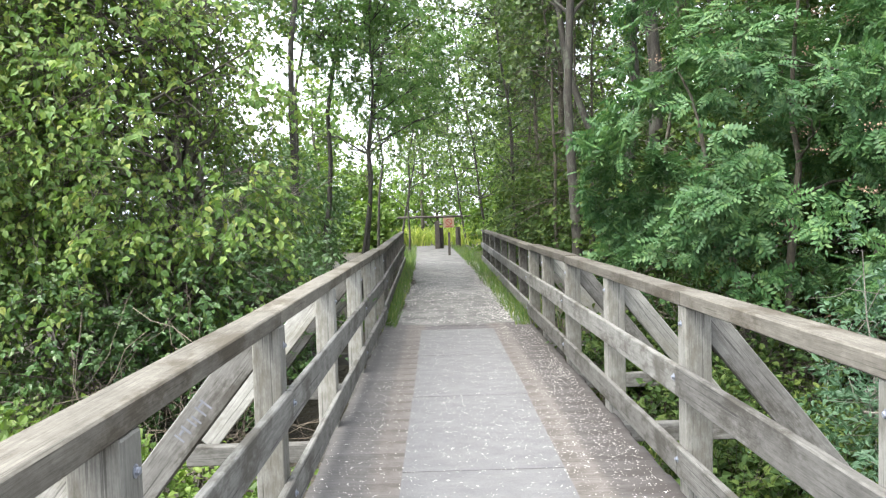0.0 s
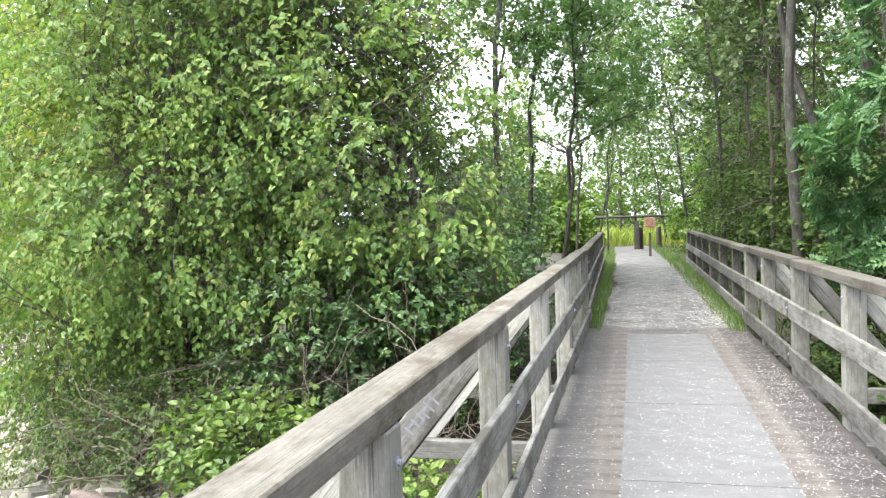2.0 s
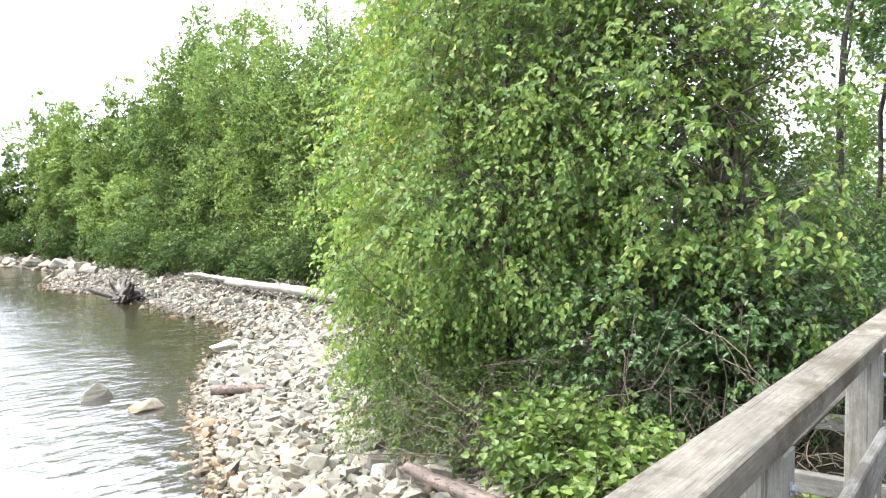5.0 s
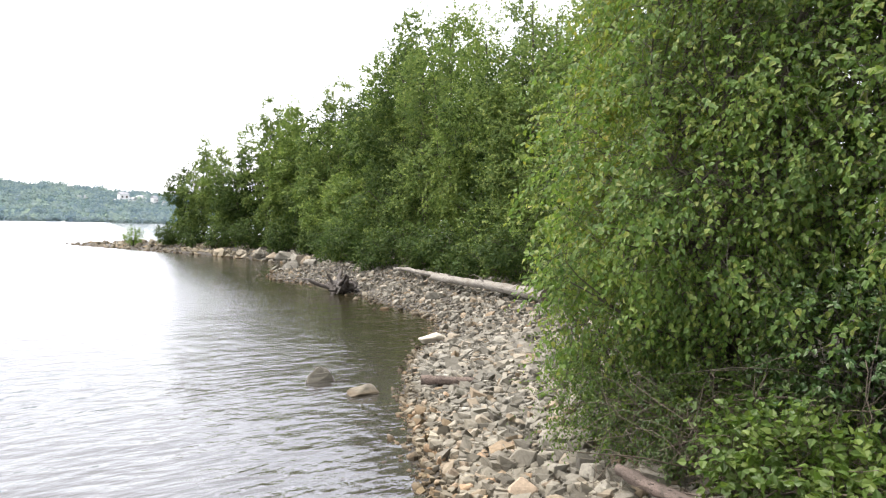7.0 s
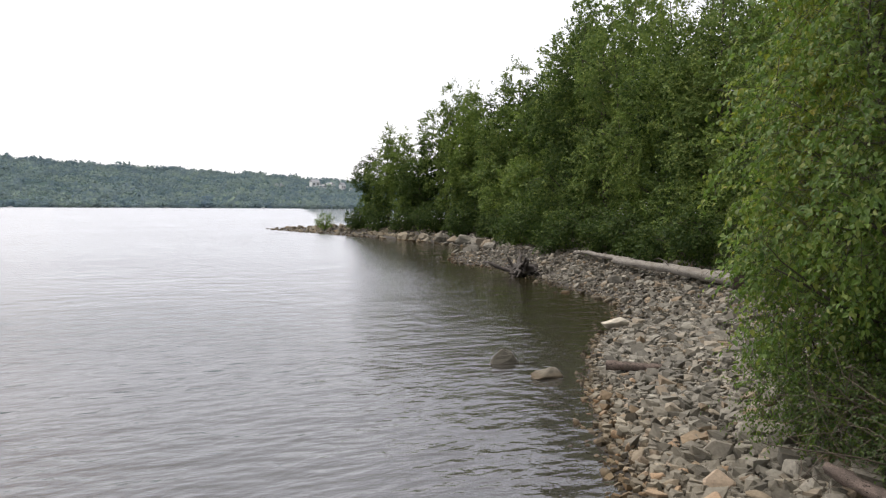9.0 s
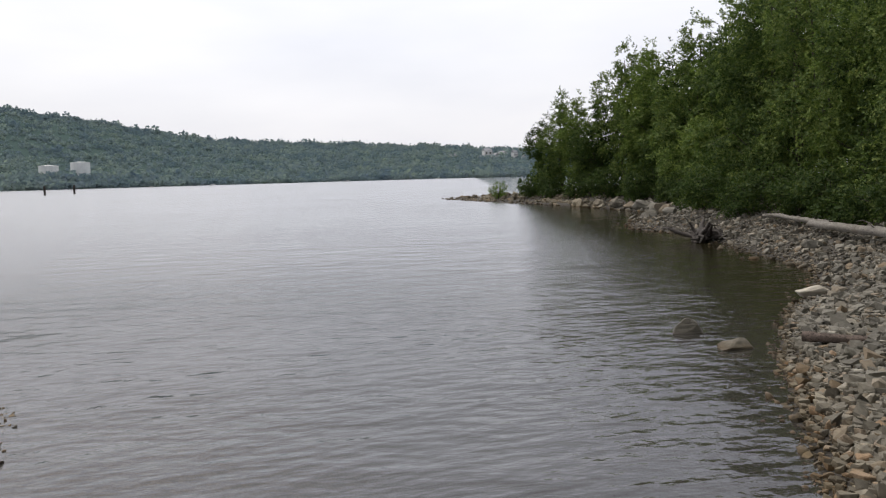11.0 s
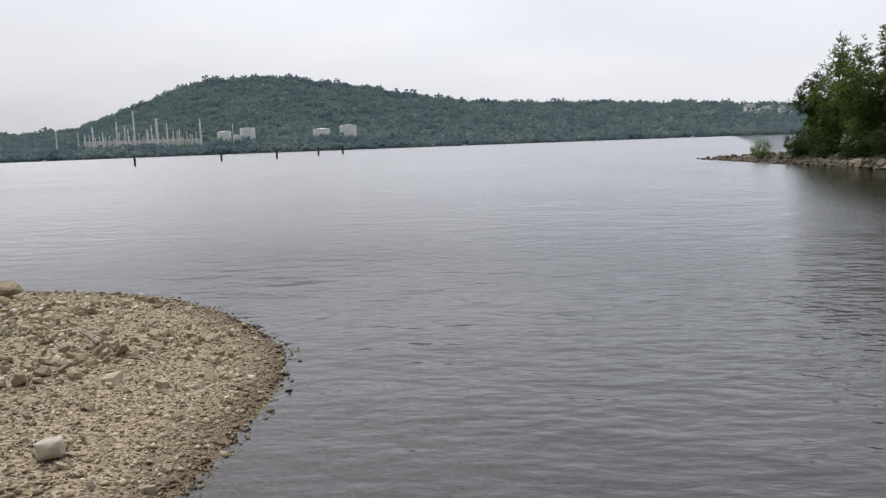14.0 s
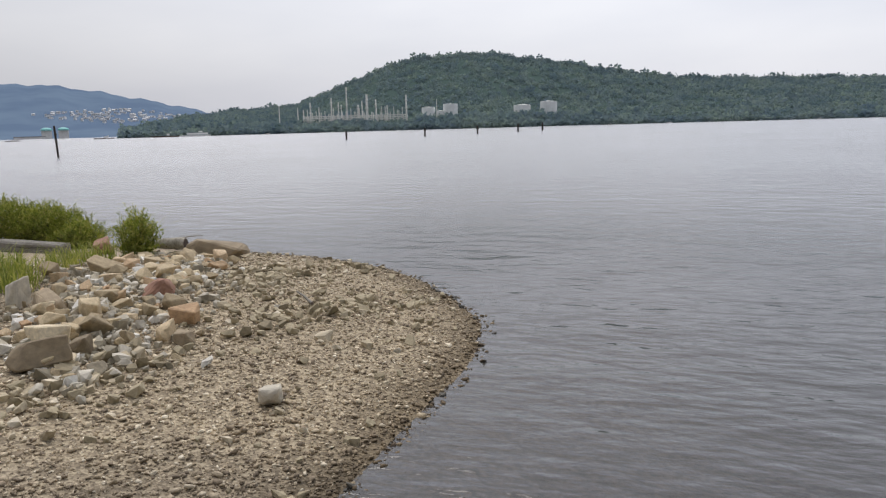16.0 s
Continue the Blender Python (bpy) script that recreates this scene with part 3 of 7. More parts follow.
def tubes(lines, sides=5):
    """lines: list of (points (n, 3), radii (n)). One mesh of tapered tubes."""
    vs, fs, k = [], [], 0
    ang = np.arange(sides) * 2 * np.pi / sides
    for p, r in lines:
        p, r = np.asarray(p, float), np.asarray(r, float)
        t = unit(np.gradient(p, axis=0))
        ref = np.where(np.abs(t[:, 2:]) > 0.9, [[1.0, 0, 0]], [[0, 0, 1.0]])
        a = unit(np.cross(t, ref))
        b = np.cross(t, a)
        ring = p[:, None] + r[:, None, None] * (np.cos(ang)[None, :, None] * a[:, None] + np.sin(ang)[None, :, None] * b[:, None])
        vs.append(ring.reshape(-1, 3))
        i, j = np.meshgrid(np.arange(len(p) - 1), np.arange(sides), indexing="ij")
        j2 = (j + 1) % sides
        fs.append((np.stack([i * sides + j, i * sides + j2, (i + 1) * sides + j2, (i + 1) * sides + j], -1) + k).reshape(-1, 4))
        k += len(p) * sides
    return np.concatenate(vs), np.concatenate(fs)


def bent(r, a, b, steps=6, wobble=0.08, sag=0.0):
    """A crooked line from a to b."""
    a, b = np.asarray(a, float), np.asarray(b, float)
    s = np.linspace(0, 1, steps)[:, None]
    d = np.linalg.norm(b - a)
    off = np.cumsum(r.normal(0, wobble * d / steps, (steps, 3)), axis=0)
    off *= np.sin(np.pi * s) ** 0.7 + 0.15 * s
    p = a + (b - a) * s + off
    p[:, 2] -= sag * (s[:, 0] ** 2) * d
    p[0] = a
    return p


def in_blobs(r, blobs, n, shell):
    """Places in a union of ellipsoids, denser towards the outside, with the way outwards."""
    vol = np.array([b[3] * b[4] * b[5] for b in blobs]) ** 0.8
    pick = r.choice(len(blobs), n, p=vol / vol.sum())
    B = np.array(blobs)[pick]
    d = unit(r.normal(size=(n, 3)))
    lump = 1 + 0.16 * np.sin(d[:, 0] * 5 + pick) * np.sin(d[:, 1] * 4 + 2 * pick) + 0.10 * np.sin(d[:, 2] * 9 + d[:, 0] * 7)
    rad = (r.random(n) ** (1 / (3 * shell)))[:, None] * lump[:, None]
    return B[:, :3] + d * rad * B[:, 3:], unit(d / B[:, 3:])


def foliage(r, blobs, sprays, per, size, shape, spray_len=0.45, hang=0.5, face_out=0.5, shell=1.6, ratio=0.72, jitter=0.45, clump=0.0, clump_size=1.0):
    """Leaf sprays in a crown: (vertices, faces, twig lines)."""
    o, out = in_blobs(r, blobs, int(sprays * (1 + 1.6 * clump)), shell)
    if clump:
        f = 4.2 / clump_size
        field = np.sin(o[:, 0] * f + 2 * np.sin(o[:, 1] * f * 0.6)) + np.sin(o[:, 1] * f * 1.1 + 2 * np.sin(o[:, 2] * f * 0.7)) + np.sin(o[:, 2] * f * 1.2 + 2 * np.sin(o[:, 0] * f * 0.5))
        best = np.argsort(-(field + r.normal(0, 1.3 * (1 - clump) + 0.25, len(o))))[:sprays]
        o, out = o[best], out[best]
    d = unit(out * 0.8 + r.normal(0, 0.5, (sprays, 3)) + [0, 0, 0.15 - 0.6 * hang])
    slen = spray_len * r.uniform(0.6, 1.3, sprays)
    s = (np.arange(per) + 0.7) / per
    at = o[:, None] + d[:, None] * (s[None, :, None] * slen[:, None, None])
    at[..., 2] -= hang * 0.5 * (s[None] ** 2) * slen[:, None]
    sidev = unit(np.cross(d, [0, 0, 1.0]) + r.normal(0, 0.15, (sprays, 3)))
    alt = np.where(np.arange(per) % 2, 1.0, -1.0)
    ld = d[:, None] * 0.45 + sidev[:, None] * alt[None, :, None] * 0.7 + r.normal(0, jitter, at.shape)
    ld[..., 2] -= hang * 1.1
    nm = out[:, None] * face_out + np.array([0, 0, 1.0]) * (1 - 0.5 * face_out) + r.normal(0, jitter, at.shape)
    n = sprays * per
    ln = size * r.uniform(0.65, 1.25, n)
    v, f = leaves(at.reshape(-1, 3), ld.reshape(-1, 3), nm.reshape(-1, 3), ln, ln * ratio, shape)
    return v, f, (o, d, slen)


def twig_lines(r, sprays, every, thick=0.004):
    o, d, slen = sprays
    out = []
    for i in range(0, len(o), every):
        a, b = o[i] - d[i] * slen[i] * 0.5, o[i] + d[i] * slen[i]
        out.append((bent(r, a, b, 4, 0.25), np.linspace(thick, thick * 0.4, 4)))
    return out


def woody(seed, name, base, blobs, stems, trunk_r, leafmat, barkmat, sprays, per, size, shape=OVATE, label="", category="tree", group="", limbs=26, twig_every=4, kind="", **kw):
    """A tree or shrub: stems and limbs that reach into its blobs, and a crown of leaves. blobs: (x, y, z, rx, ry, rz) from the base."""
    r = np.random.default_rng(seed)
    ob = thing(name, *base, label=label, category=category, group=group, kind=kind)
    lines = []
    tops = []
    for sx, sy, tx, ty, tz in stems:
        p = bent(r, (sx, sy, -0.15), (tx, ty, tz), 12, 0.10)
        rad = trunk_r * np.linspace(1.0, 0.14, 12) ** 0.9
        rad[0] *= 1.35
        lines.append((p, rad))
        tops.append((p, rad))
    ends, _ = in_blobs(r, blobs, limbs, 1.0)
    for e in ends:
        p, rad = tops[r.integers(len(tops))]
        zs = np.clip(e[2] - 0.35 * np.linalg.norm(e[:2] - p[:, :2].mean(0)), p[1, 2], p[-2, 2])
        i = int(np.argmin(np.abs(p[:, 2] - zs)))
        q = bent(r, p[i], e, 7, 0.16)
        lines.append((q, np.linspace(min(rad[i] * 0.55, 0.09), 0.006, 7)))
        for _ in range(2):
            k = r.integers(2, 6)
            e2 = e + r.normal(0, 0.35, 3) * np.linalg.norm(e - p[i]) * 0.5
            lines.append((bent(r, q[k], e2, 5, 0.2), np.linspace(0.012, 0.003, 5)))
    v, f, sp = foliage(r, blobs, sprays, per, size, shape, **kw)
    tv, tf = tubes(lines, 6)
    if twig_every:
        wv, wf = tubes(twig_lines(r, sp, twig_every), 3)
        tv, tf = np.concatenate([tv, wv]), np.concatenate([tf, wf + len(tv)])
    part("trunk", mesh_of("trunk", tv, tf, barkmat, True), ob)
    part("crown", mesh_of("crown", v, f, leafmat), ob)
    return ob


def rock_mesh(seed, material, facets=18, flat=0.7, worn=0.0, rough=0.0, blocky=False):
    """A broken stone: the hull of scattered points, about 1 across."""
    r = random.Random(seed)
    bm = bmesh.new()
    if blocky:
        for c in range(8):
            bm.verts.new(((0.5 if c & 1 else -0.5) * r.uniform(0.32, 0.95), (0.5 if c & 2 else -0.5) * r.uniform(0.3, 0.9), (0.5 if c & 4 else -0.5) * r.uniform(0.35, 1.0) * flat * 1.05))
        bm.verts.new((0.5, r.uniform(-0.2, 0.2), r.uniform(-0.2, 0.2)))
        bm.verts.new((r.uniform(-0.2, 0.2), -0.45, r.uniform(-0.2, 0.1)))
    for _ in range(0 if blocky else facets):
        d = Vector((r.gauss(0, 1), r.gauss(0, 1), r.gauss(0, 1))).normalized() * r.uniform(0.42, 0.55)
        bm.verts.new((d.x, d.y * r.uniform(0.75, 1.0), d.z * flat))
    res = bmesh.ops.convex_hull(bm, input=bm.verts)
    loose = [v for v in bm.verts if not v.link_faces]
    bmesh.ops.delete(bm, geom=loose, context="VERTS")
    if worn:
        bmesh.ops.dissolve_limit(bm, angle_limit=0.3, verts=bm.verts, edges=bm.edges)
        bmesh.ops.bevel(bm, geom=bm.edges[:], offset=worn, segments=1, affect="EDGES", clamp_overlap=True)
    if rough:
        bmesh.ops.triangulate(bm, faces=bm.faces)
        bmesh.ops.subdivide_edges(bm, edges=bm.edges[:], cuts=2, use_grid_fill=True)
        for v in bm.verts:
            v.co += v.co.normalized() * (noise.noise(v.co * 4.0 + Vector((seed, 0, 0))) * 0.05 + noise.noise(v.co * 11.0) * 0.025) * rough
    return bm_mesh("stone", bm, material)


def rock_arrays(seed, facets=9, flat=0.65):
    me = rock_mesh(seed, S_COBBLE, facets, flat, blocky=facets == 8)
    v = np.array([x.co[:] for x in me.vertices])
    f = [tuple(p.vertices) for p in me.polygons]
    f = np.array([t for t in f if len(t) == 3])
    bpy.data.meshes.remove(me)
    return v, f


def scatter_stones(name, places, sizes, material, seeds, facets=9, flat=0.65, parent=None, label="", seed=0, smooth=False):
    """Many small stones in one mesh; smooth ones are water-worn."""
    r = np.random.default_rng(seed)
    kinds = [rock_arrays(s, facets, flat) for s in seeds]
    vs, fs, k = [], [], 0
    which = r.integers(len(kinds), size=len(places))
    for w, (kv, kf) in enumerate(kinds):
        idx = np.nonzero(which == w)[0]
        if not len(idx):
            continue
        a = r.uniform(0, 2 * np.pi, len(idx))
        tilt = r.normal(0, 0.25, (len(idx), 2))
        c, s = np.cos(a)[:, None], np.sin(a)[:, None]
        x = kv[None, :, 0] * c - kv[None, :, 1] * s
        y = kv[None, :, 0] * s + kv[None, :, 1] * c
        z = kv[None, :, 2] + x * tilt[:, :1] + y * tilt[:, 1:]
        pts = np.stack([x, y, z], -1) * sizes[idx][:, None, None] + places[idx][:, None]
        vs.append(pts.reshape(-1, 3))
        fs.append((kf[None] + (np.arange(len(idx)) * len(kv))[:, None, None] + k).reshape(-1, 3))
        k += len(idx) * len(kv)
    ob = new(name, mesh_of(name, np.concatenate(vs), np.concatenate(fs), material, smooth))
    ob.parent = parent
    return tagged(ob, label, kind="stuff")

# ---- ground and water ----
NORTH_SHORE = [(40, 2.2), (8, 1.6), (0, 2.6), (-4, 3.9), (-6.3, 4.7), (-7.6, 5.5), (-9.0, 6.4), (-10.3, 7.3), (-11.5, 8.05), (-13.6, 9.7), (-15.8, 11.6), (-18.1, 14.1), (-21.0, 16.5),
               (-24.6, 17.9), (-28.1, 18.7), (-31.5, 20.0), (-37.0, 21.0), (-41.1, 20.8), (-44.5, 22.3), (-47.7, 24.7), (-52, 28.6), (-55, 30.3), (-61, 30.8), (-67.5, 30.5), (-75, 30.3),
               (-85, 29.0), (-96, 28.0), (-105, 26.8), (-111, 27.2), (-106, 30), (-96, 38), (-130, 120), (-400, 700), (-2600, 2200)]
SOUTH_SHORE = [(-2700, -2900), (-600, -2900), (-14, -300), (-13, -60), (-16.5, -26), (-19.2, -20.5), (-19.4, -17), (-19.0, -12.5), (-18.6, -10.3), (-18.1, -9.0), (-17.2, -7.6), (-15.9, -6.3), (-14.5, -5.2),
               (-12.8, -4.15), (-11.3, -3.8), (-10.0, -3.7), (-8.4, -3.7), (-6.5, -3.75), (-2, -3.6), (6, -2.8), (40, -2.0)]
RING = np.array(NORTH_SHORE + SOUTH_SHORE, float)


def shore_distance(x, y):
    """Metres from the water's edge, positive on land; and whether the nearest edge is the north one."""
    x, y = np.atleast_1d(x).astype(float), np.atleast_1d(y).astype(float)
    p = np.stack([x.ravel(), y.ravel()], -1)
    best = np.full(len(p), 1e9)
    north = np.zeros(len(p), bool)
    inside = np.zeros(len(p), bool)
    nn = len(NORTH_SHORE)
    for i in range(len(RING)):
        a, b = RING[i], RING[(i + 1) % len(RING)]
        ab = b - a
        crosses = (a[1] > p[:, 1]) != (b[1] > p[:, 1])
        with np.errstate(divide="ignore", invalid="ignore"):
            xi = a[0] + (p[:, 1] - a[1]) / (b[1] - a[1]) * ab[0]
        inside ^= crosses & (p[:, 0] < xi)
        if i in (nn - 1, len(RING) - 1):
            continue
        s = np.clip(((p - a) @ ab) / (ab @ ab), 0, 1)
        d = np.linalg.norm(p - a - s[:, None] * ab, axis=1)
        near = d < best
        best = np.where(near, d, best)
        north = np.where(near, i < nn - 1, north)
    return np.where(inside, -best, best).reshape(x.shape), north.reshape(x.shape)


def wave(x, y):
    return 0.5 * np.sin(x * 1.7 + 1.3 * np.sin(y * 0.9)) * np.sin(y * 1.3 + np.sin(x * 0.6)) + 0.3 * np.sin(x * 4.1 + y * 2.3) * np.sin(y * 3.7 - x)


def ground_z(x, y):
    x, y = np.asarray(x, float), np.asarray(y, float)
    d, north = shore_distance(x, y)
    ripple = wave(x, y)
    zn = WATER_Z + np.where(d < 6, 0.19 * np.clip(d, 0, 6), 1.14 + 0.16 * np.clip(d - 6, 0, 4)) + 0.04 * ripple * np.clip(d, 0, 1)
    zs = WATER_Z + 0.105 * np.clip(d, 0, 7) + 0.03 * np.clip(d - 7, 0, 20) + 0.03 * ripple * np.clip(d, 0, 1)
    zw = WATER_Z - 0.01 - 0.075 * np.clip(-d, 0, 1.2) - 0.16 * np.clip(-d - 1.2, 0, 13) + 0.035 * ripple * np.clip(-d * 2, 0, 1)
    z = np.where(d < 0, zw, np.where(north, zn, zs))
    lift = np.clip((y - 8.5) / 2.5, 0, 1) * np.clip(1 - (np.abs(x - 0.2) - 1.7) / 2.0, 0, 1)
    z = np.where(d > 0, z * (1 - lift) + (-0.06) * lift, z)
    back = np.clip((-y - 7.5) / 2, 0, 1) * np.clip(1 - (np.abs(x - 0.2) - 1.7) / 3.0, 0, 1)
    return np.where(d > 0, z * (1 - back) - 0.06 * back, z)


def axis(lo, a, b, hi, step, grow=1.25):
    mid = list(np.arange(a, b, step))
    s, v, left = step, a, []
    while v > lo:
        s *= grow
        v -= s
        left.append(v)
    s, v, right = step, mid[-1], []
    while v < hi:
        s *= grow
        v += s
        right.append(v)
    return np.array(left[::-1] + mid + right)


gx, gy = axis(-2600, -48, 14, 2600, 0.33), axis(-2600, -20, 34, 2600, 0.33)
GX, GY = np.meshgrid(gx, gy, indexing="ij")
GZ = ground_z(GX.ravel(), GY.ravel()).reshape(GX.shape)
ii, jj = np.meshgrid(np.arange(len(gx) - 1), np.arange(len(gy) - 1), indexing="ij")
k = ii * len(gy) + jj
quads = np.stack([k, k + len(gy), k + len(gy) + 1, k + 1], -1).reshape(-1, 4)
ground = new("ground", mesh_of("ground", np.stack([GX, GY, GZ], -1).reshape(-1, 3), quads, M_GROUND, True))
tagged(ground, "grey-brown gravel beach rising to dark woodland soil", "ground", kind="structure")

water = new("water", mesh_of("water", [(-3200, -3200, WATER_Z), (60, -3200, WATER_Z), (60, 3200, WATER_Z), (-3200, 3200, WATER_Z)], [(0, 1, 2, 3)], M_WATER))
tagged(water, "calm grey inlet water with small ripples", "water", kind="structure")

# ---- far shore ----
SKYLINE = [(40, 1.2), (62, 1.4), (70, 1.75), (73, 1.95), (76, 2.2), (81, 2.4), (85, 2.65), (89, 2.8), (93, 3.1), (97.8, 3.95), (101.3, 4.6), (105.8, 5.2), (108, 5.15),
           (110.6, 4.95), (112.3, 4.5), (114.8, 3.45), (116.9, 2.65), (118.9, 1.85), (120.9, 1.6), (122.9, 1.5), (124.5, 1.4), (127, 1.1), (130, 0.5), (150, 0.2)]
FAR_LEFT = [(112, 0.9), (120, 1.2), (125.3, 1.65), (128.3, 2.35), (132, 3.1), (135.4, 3.6), (138.6, 3.6), (145, 3.4), (150, 2.8), (165, 2.0), (190, 1.2)]
EYE_Z = 1.55


def hillside(name, sky, d0, d1, tree, label, material, az0, az1):
    az = np.arange(az0, az1, 0.35)
    ds = np.linspace(0, 1, 16)
    e = np.interp(az, [s[0] for s in sky], [s[1] for s in sky])
    e = e + 0.06 * np.sin(az * 2.3) + 0.04 * np.sin(az * 5.1 + 1)
    top = np.tan(np.radians(e)) * d1 + EYE_Z - tree
    A, D = np.meshgrid(az, ds, indexing="ij")
    dist = d0 + (d1 - d0) * D + np.where(D > 0.99, 400, 0)
    rise = 0.55 * np.clip(D, 0, 1) + 0.45 * D * D * (3 - 2 * D)
    Z = WATER_Z - 1 + 3 * (D > 0) + (top[:, None] - WATER_Z - 2) * rise * (1 + 0.05 * (1 - D) * np.sin(A * 1.1 + D * 6))
    Z = np.where(D > 0.99, Z * 0.7, Z)
    X, Y = -np.sin(np.radians(A)) * dist, np.cos(np.radians(A)) * dist
    i, j = np.meshgrid(np.arange(len(az) - 1), np.arange(len(ds) - 1), indexing="ij")
    k = i * len(ds) + j
    f = np.stack([k, k + 1, k + len(ds) + 1, k + len(ds)], -1).reshape(-1, 4)
    ob = new(name, mesh_of(name, np.stack([X, Y, Z], -1).reshape(-1, 3), f, material, True))
    tagged(ob, label, "hill", kind="structure")
    return az, ds, X, Y, Z


def leafy_crown(seed, conifer):
    """A crown of leaf clumps for far woods, about 1 high: a lobed mass, or a ragged spire."""
    r = np.random.default_rng(seed)
    n = 20
    z = (np.arange(n) + r.random(n)) / n
    wide = 0.22 * (1.05 - z) if conifer else 0.46 * np.sqrt(np.clip(1.05 - (2 * z - 0.85) ** 2, 0, 1)) * r.uniform(0.75, 1.1, n)
    a = r.uniform(0, 6.28, n)
    at = np.stack([np.cos(a) * wide, np.sin(a) * wide, z * (1.2 if conifer else 0.9)], -1)
    out = np.stack([np.cos(a), np.sin(a), 0.6 + 0 * a], -1) + r.normal(0, 0.4, (n, 3))
    size = np.full(n, 0.38) if not conifer else 0.3 * (1.15 - z)
    v, f = leaves(at, r.normal(0, 1, (n, 3)), out, size, size * 0.95, DIAMOND)
    return v, f


def far_woods(name, grid, count, size, material, label, seed, edge=0.25):
    az, ds, X, Y, Z = grid
    r = np.random.default_rng(seed)
    kinds = [leafy_crown(s, s % 7 == 6) for s in range(14)]
    u = r.uniform(0, len(az) - 1.01, count)
    w = r.random(count) ** 0.9 * (len(ds) - 2.2)
    n_top = int(count * edge)
    w[:n_top] = len(ds) - 2.2 - np.abs(r.normal(0, 0.5, n_top))
    w[n_top:n_top + n_top // 3] = np.abs(r.normal(0.2, 0.25, n_top // 3)) + 0.05
    i, j = u.astype(int), w.astype(int)
    fu, fw = u - i, w - j

    def at(G):
        return G[i, j] * (1 - fu) * (1 - fw) + G[i + 1, j] * fu * (1 - fw) + G[i, j + 1] * (1 - fu) * fw + G[i + 1, j + 1] * fu * fw
    px, py, pz = at(X), at(Y), at(Z)
    sz = size * r.lognormal(-0.05, 0.27, count)
    bearing, dist = np.degrees(np.arctan2(-px, py)) % 360, np.hypot(px, py)
    high = np.degrees(np.arctan2(pz + sz * 1.1 - EYE_Z, dist))
    yard = ((bearing > 99.6) & (bearing < 104.2) & (high > 1.08)) | ((bearing > 107) & (bearing < 110.6) & (high > 1.0)) | ((bearing >= 110.6) & (bearing < 119) & (high > 0.7))
    keep = ~(yard & (dist < 1140))
    tall = np.where(w > len(ds) - 3.2, 1.15, 0.95)[keep]
    sunk = np.where(w > len(ds) - 3.2, 0.1, 0.16)[keep] * sz[keep]
    px, py, pz, sz = px[keep], py[keep], pz[keep], sz[keep]
    count = len(px)
    vs, fs, k = [], [], 0
    which = r.integers(len(kinds), size=count)
    for q, (kv, kf) in enumerate(kinds):
        idx = np.nonzero(which == q)[0]
        a = r.uniform(0, 6.28, len(idx))
        c, s = np.cos(a)[:, None], np.sin(a)[:, None]
        x = (kv[None, :, 0] * c - kv[None, :, 1] * s) * 1.35 * sz[idx][:, None] + px[idx][:, None]
        y = (kv[None, :, 0] * s + kv[None, :, 1] * c) * 1.35 * sz[idx][:, None] + py[idx][:, None]
        z = kv[None, :, 2] * (sz * tall)[idx][:, None] * r.uniform(0.8, 1.3, len(idx))[:, None] + (pz - sunk)[idx][:, None]
        vs.append(np.stack([x, y, z], -1).reshape(-1, 3))
        fs.append((kf[None] + (np.arange(len(idx)) * len(kv))[:, None, None] + k).reshape(-1, kf.shape[1]))
        k += len(idx) * len(kv)
    ob = new(name, mesh_of(name, np.concatenate(vs), np.concatenate(fs), material))
    return tagged(ob, label, "forest", kind="stuff")


hill = hillside("wooded_hill", SKYLINE, 1000, 1900, 5, "dark green wooded hill across the inlet", L_HAZEFLOOR, 55, 131)
far_woods("hill_forest", hill, 14500, 6.6, L_HAZEHILL, "dense mixed forest covering the hill across the water", 3)
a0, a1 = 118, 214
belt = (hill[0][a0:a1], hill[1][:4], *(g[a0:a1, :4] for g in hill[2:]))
far_woods("shore_belt", belt, 1300, 7.0, L_HAZEHILL, "belt of trees along the far waterfront", 6, 0.1)
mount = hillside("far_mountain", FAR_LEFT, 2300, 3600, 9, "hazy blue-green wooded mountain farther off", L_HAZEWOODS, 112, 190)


def polar(az, d, el=None):
    """A place by bearing and distance; with el, its height over the eye's level in degrees."""
    a = radians(az)
    return Vector((-0.5 - math.sin(a) * d, -0.4 + math.cos(a) * d, WATER_Z if el is None else EYE_Z + math.tan(radians(el)) * d))


def lathe(profile, segments=16):
    """A turned body from (radius, z) pairs."""
    bm = bmesh.new()
    rings = [[bm.verts.new((r * math.cos(2 * math.pi * i / segments), r * math.sin(2 * math.pi * i / segments), z)) for i in range(segments)] for r, z in profile]
    for a, b in zip(rings, rings[1:]):
        for i in range(segments):
            bm.faces.new((a[i], a[(i + 1) % segments], b[(i + 1) % segments], b[i]))
    bm.faces.new(rings[-1])
    bm.faces.new(rings[0][::-1])
    return bm


def boxes(specs):
    """Joined bevelled boxes: (cx, cy, cz, sx, sy, sz)."""
    bm = bmesh.new()
    for cx, cy, cz, sx, sy, sz in specs:
        res = bmesh.ops.create_cube(bm, size=1.0)
        bmesh.ops.scale(bm, vec=(sx, sy, sz), verts=res["verts"])
        bmesh.ops.translate(bm, vec=(cx, cy, cz), verts=res["verts"])
    return bm


M_TANK = plain("white_tank_paint", (0.86, 0.87, 0.86), 0.5, 0, 0.08, 0.2)
M_STACK = plain("pale_refinery_steel", (0.84, 0.82, 0.78), 0.6, 0.0, 0.2, 0.3)
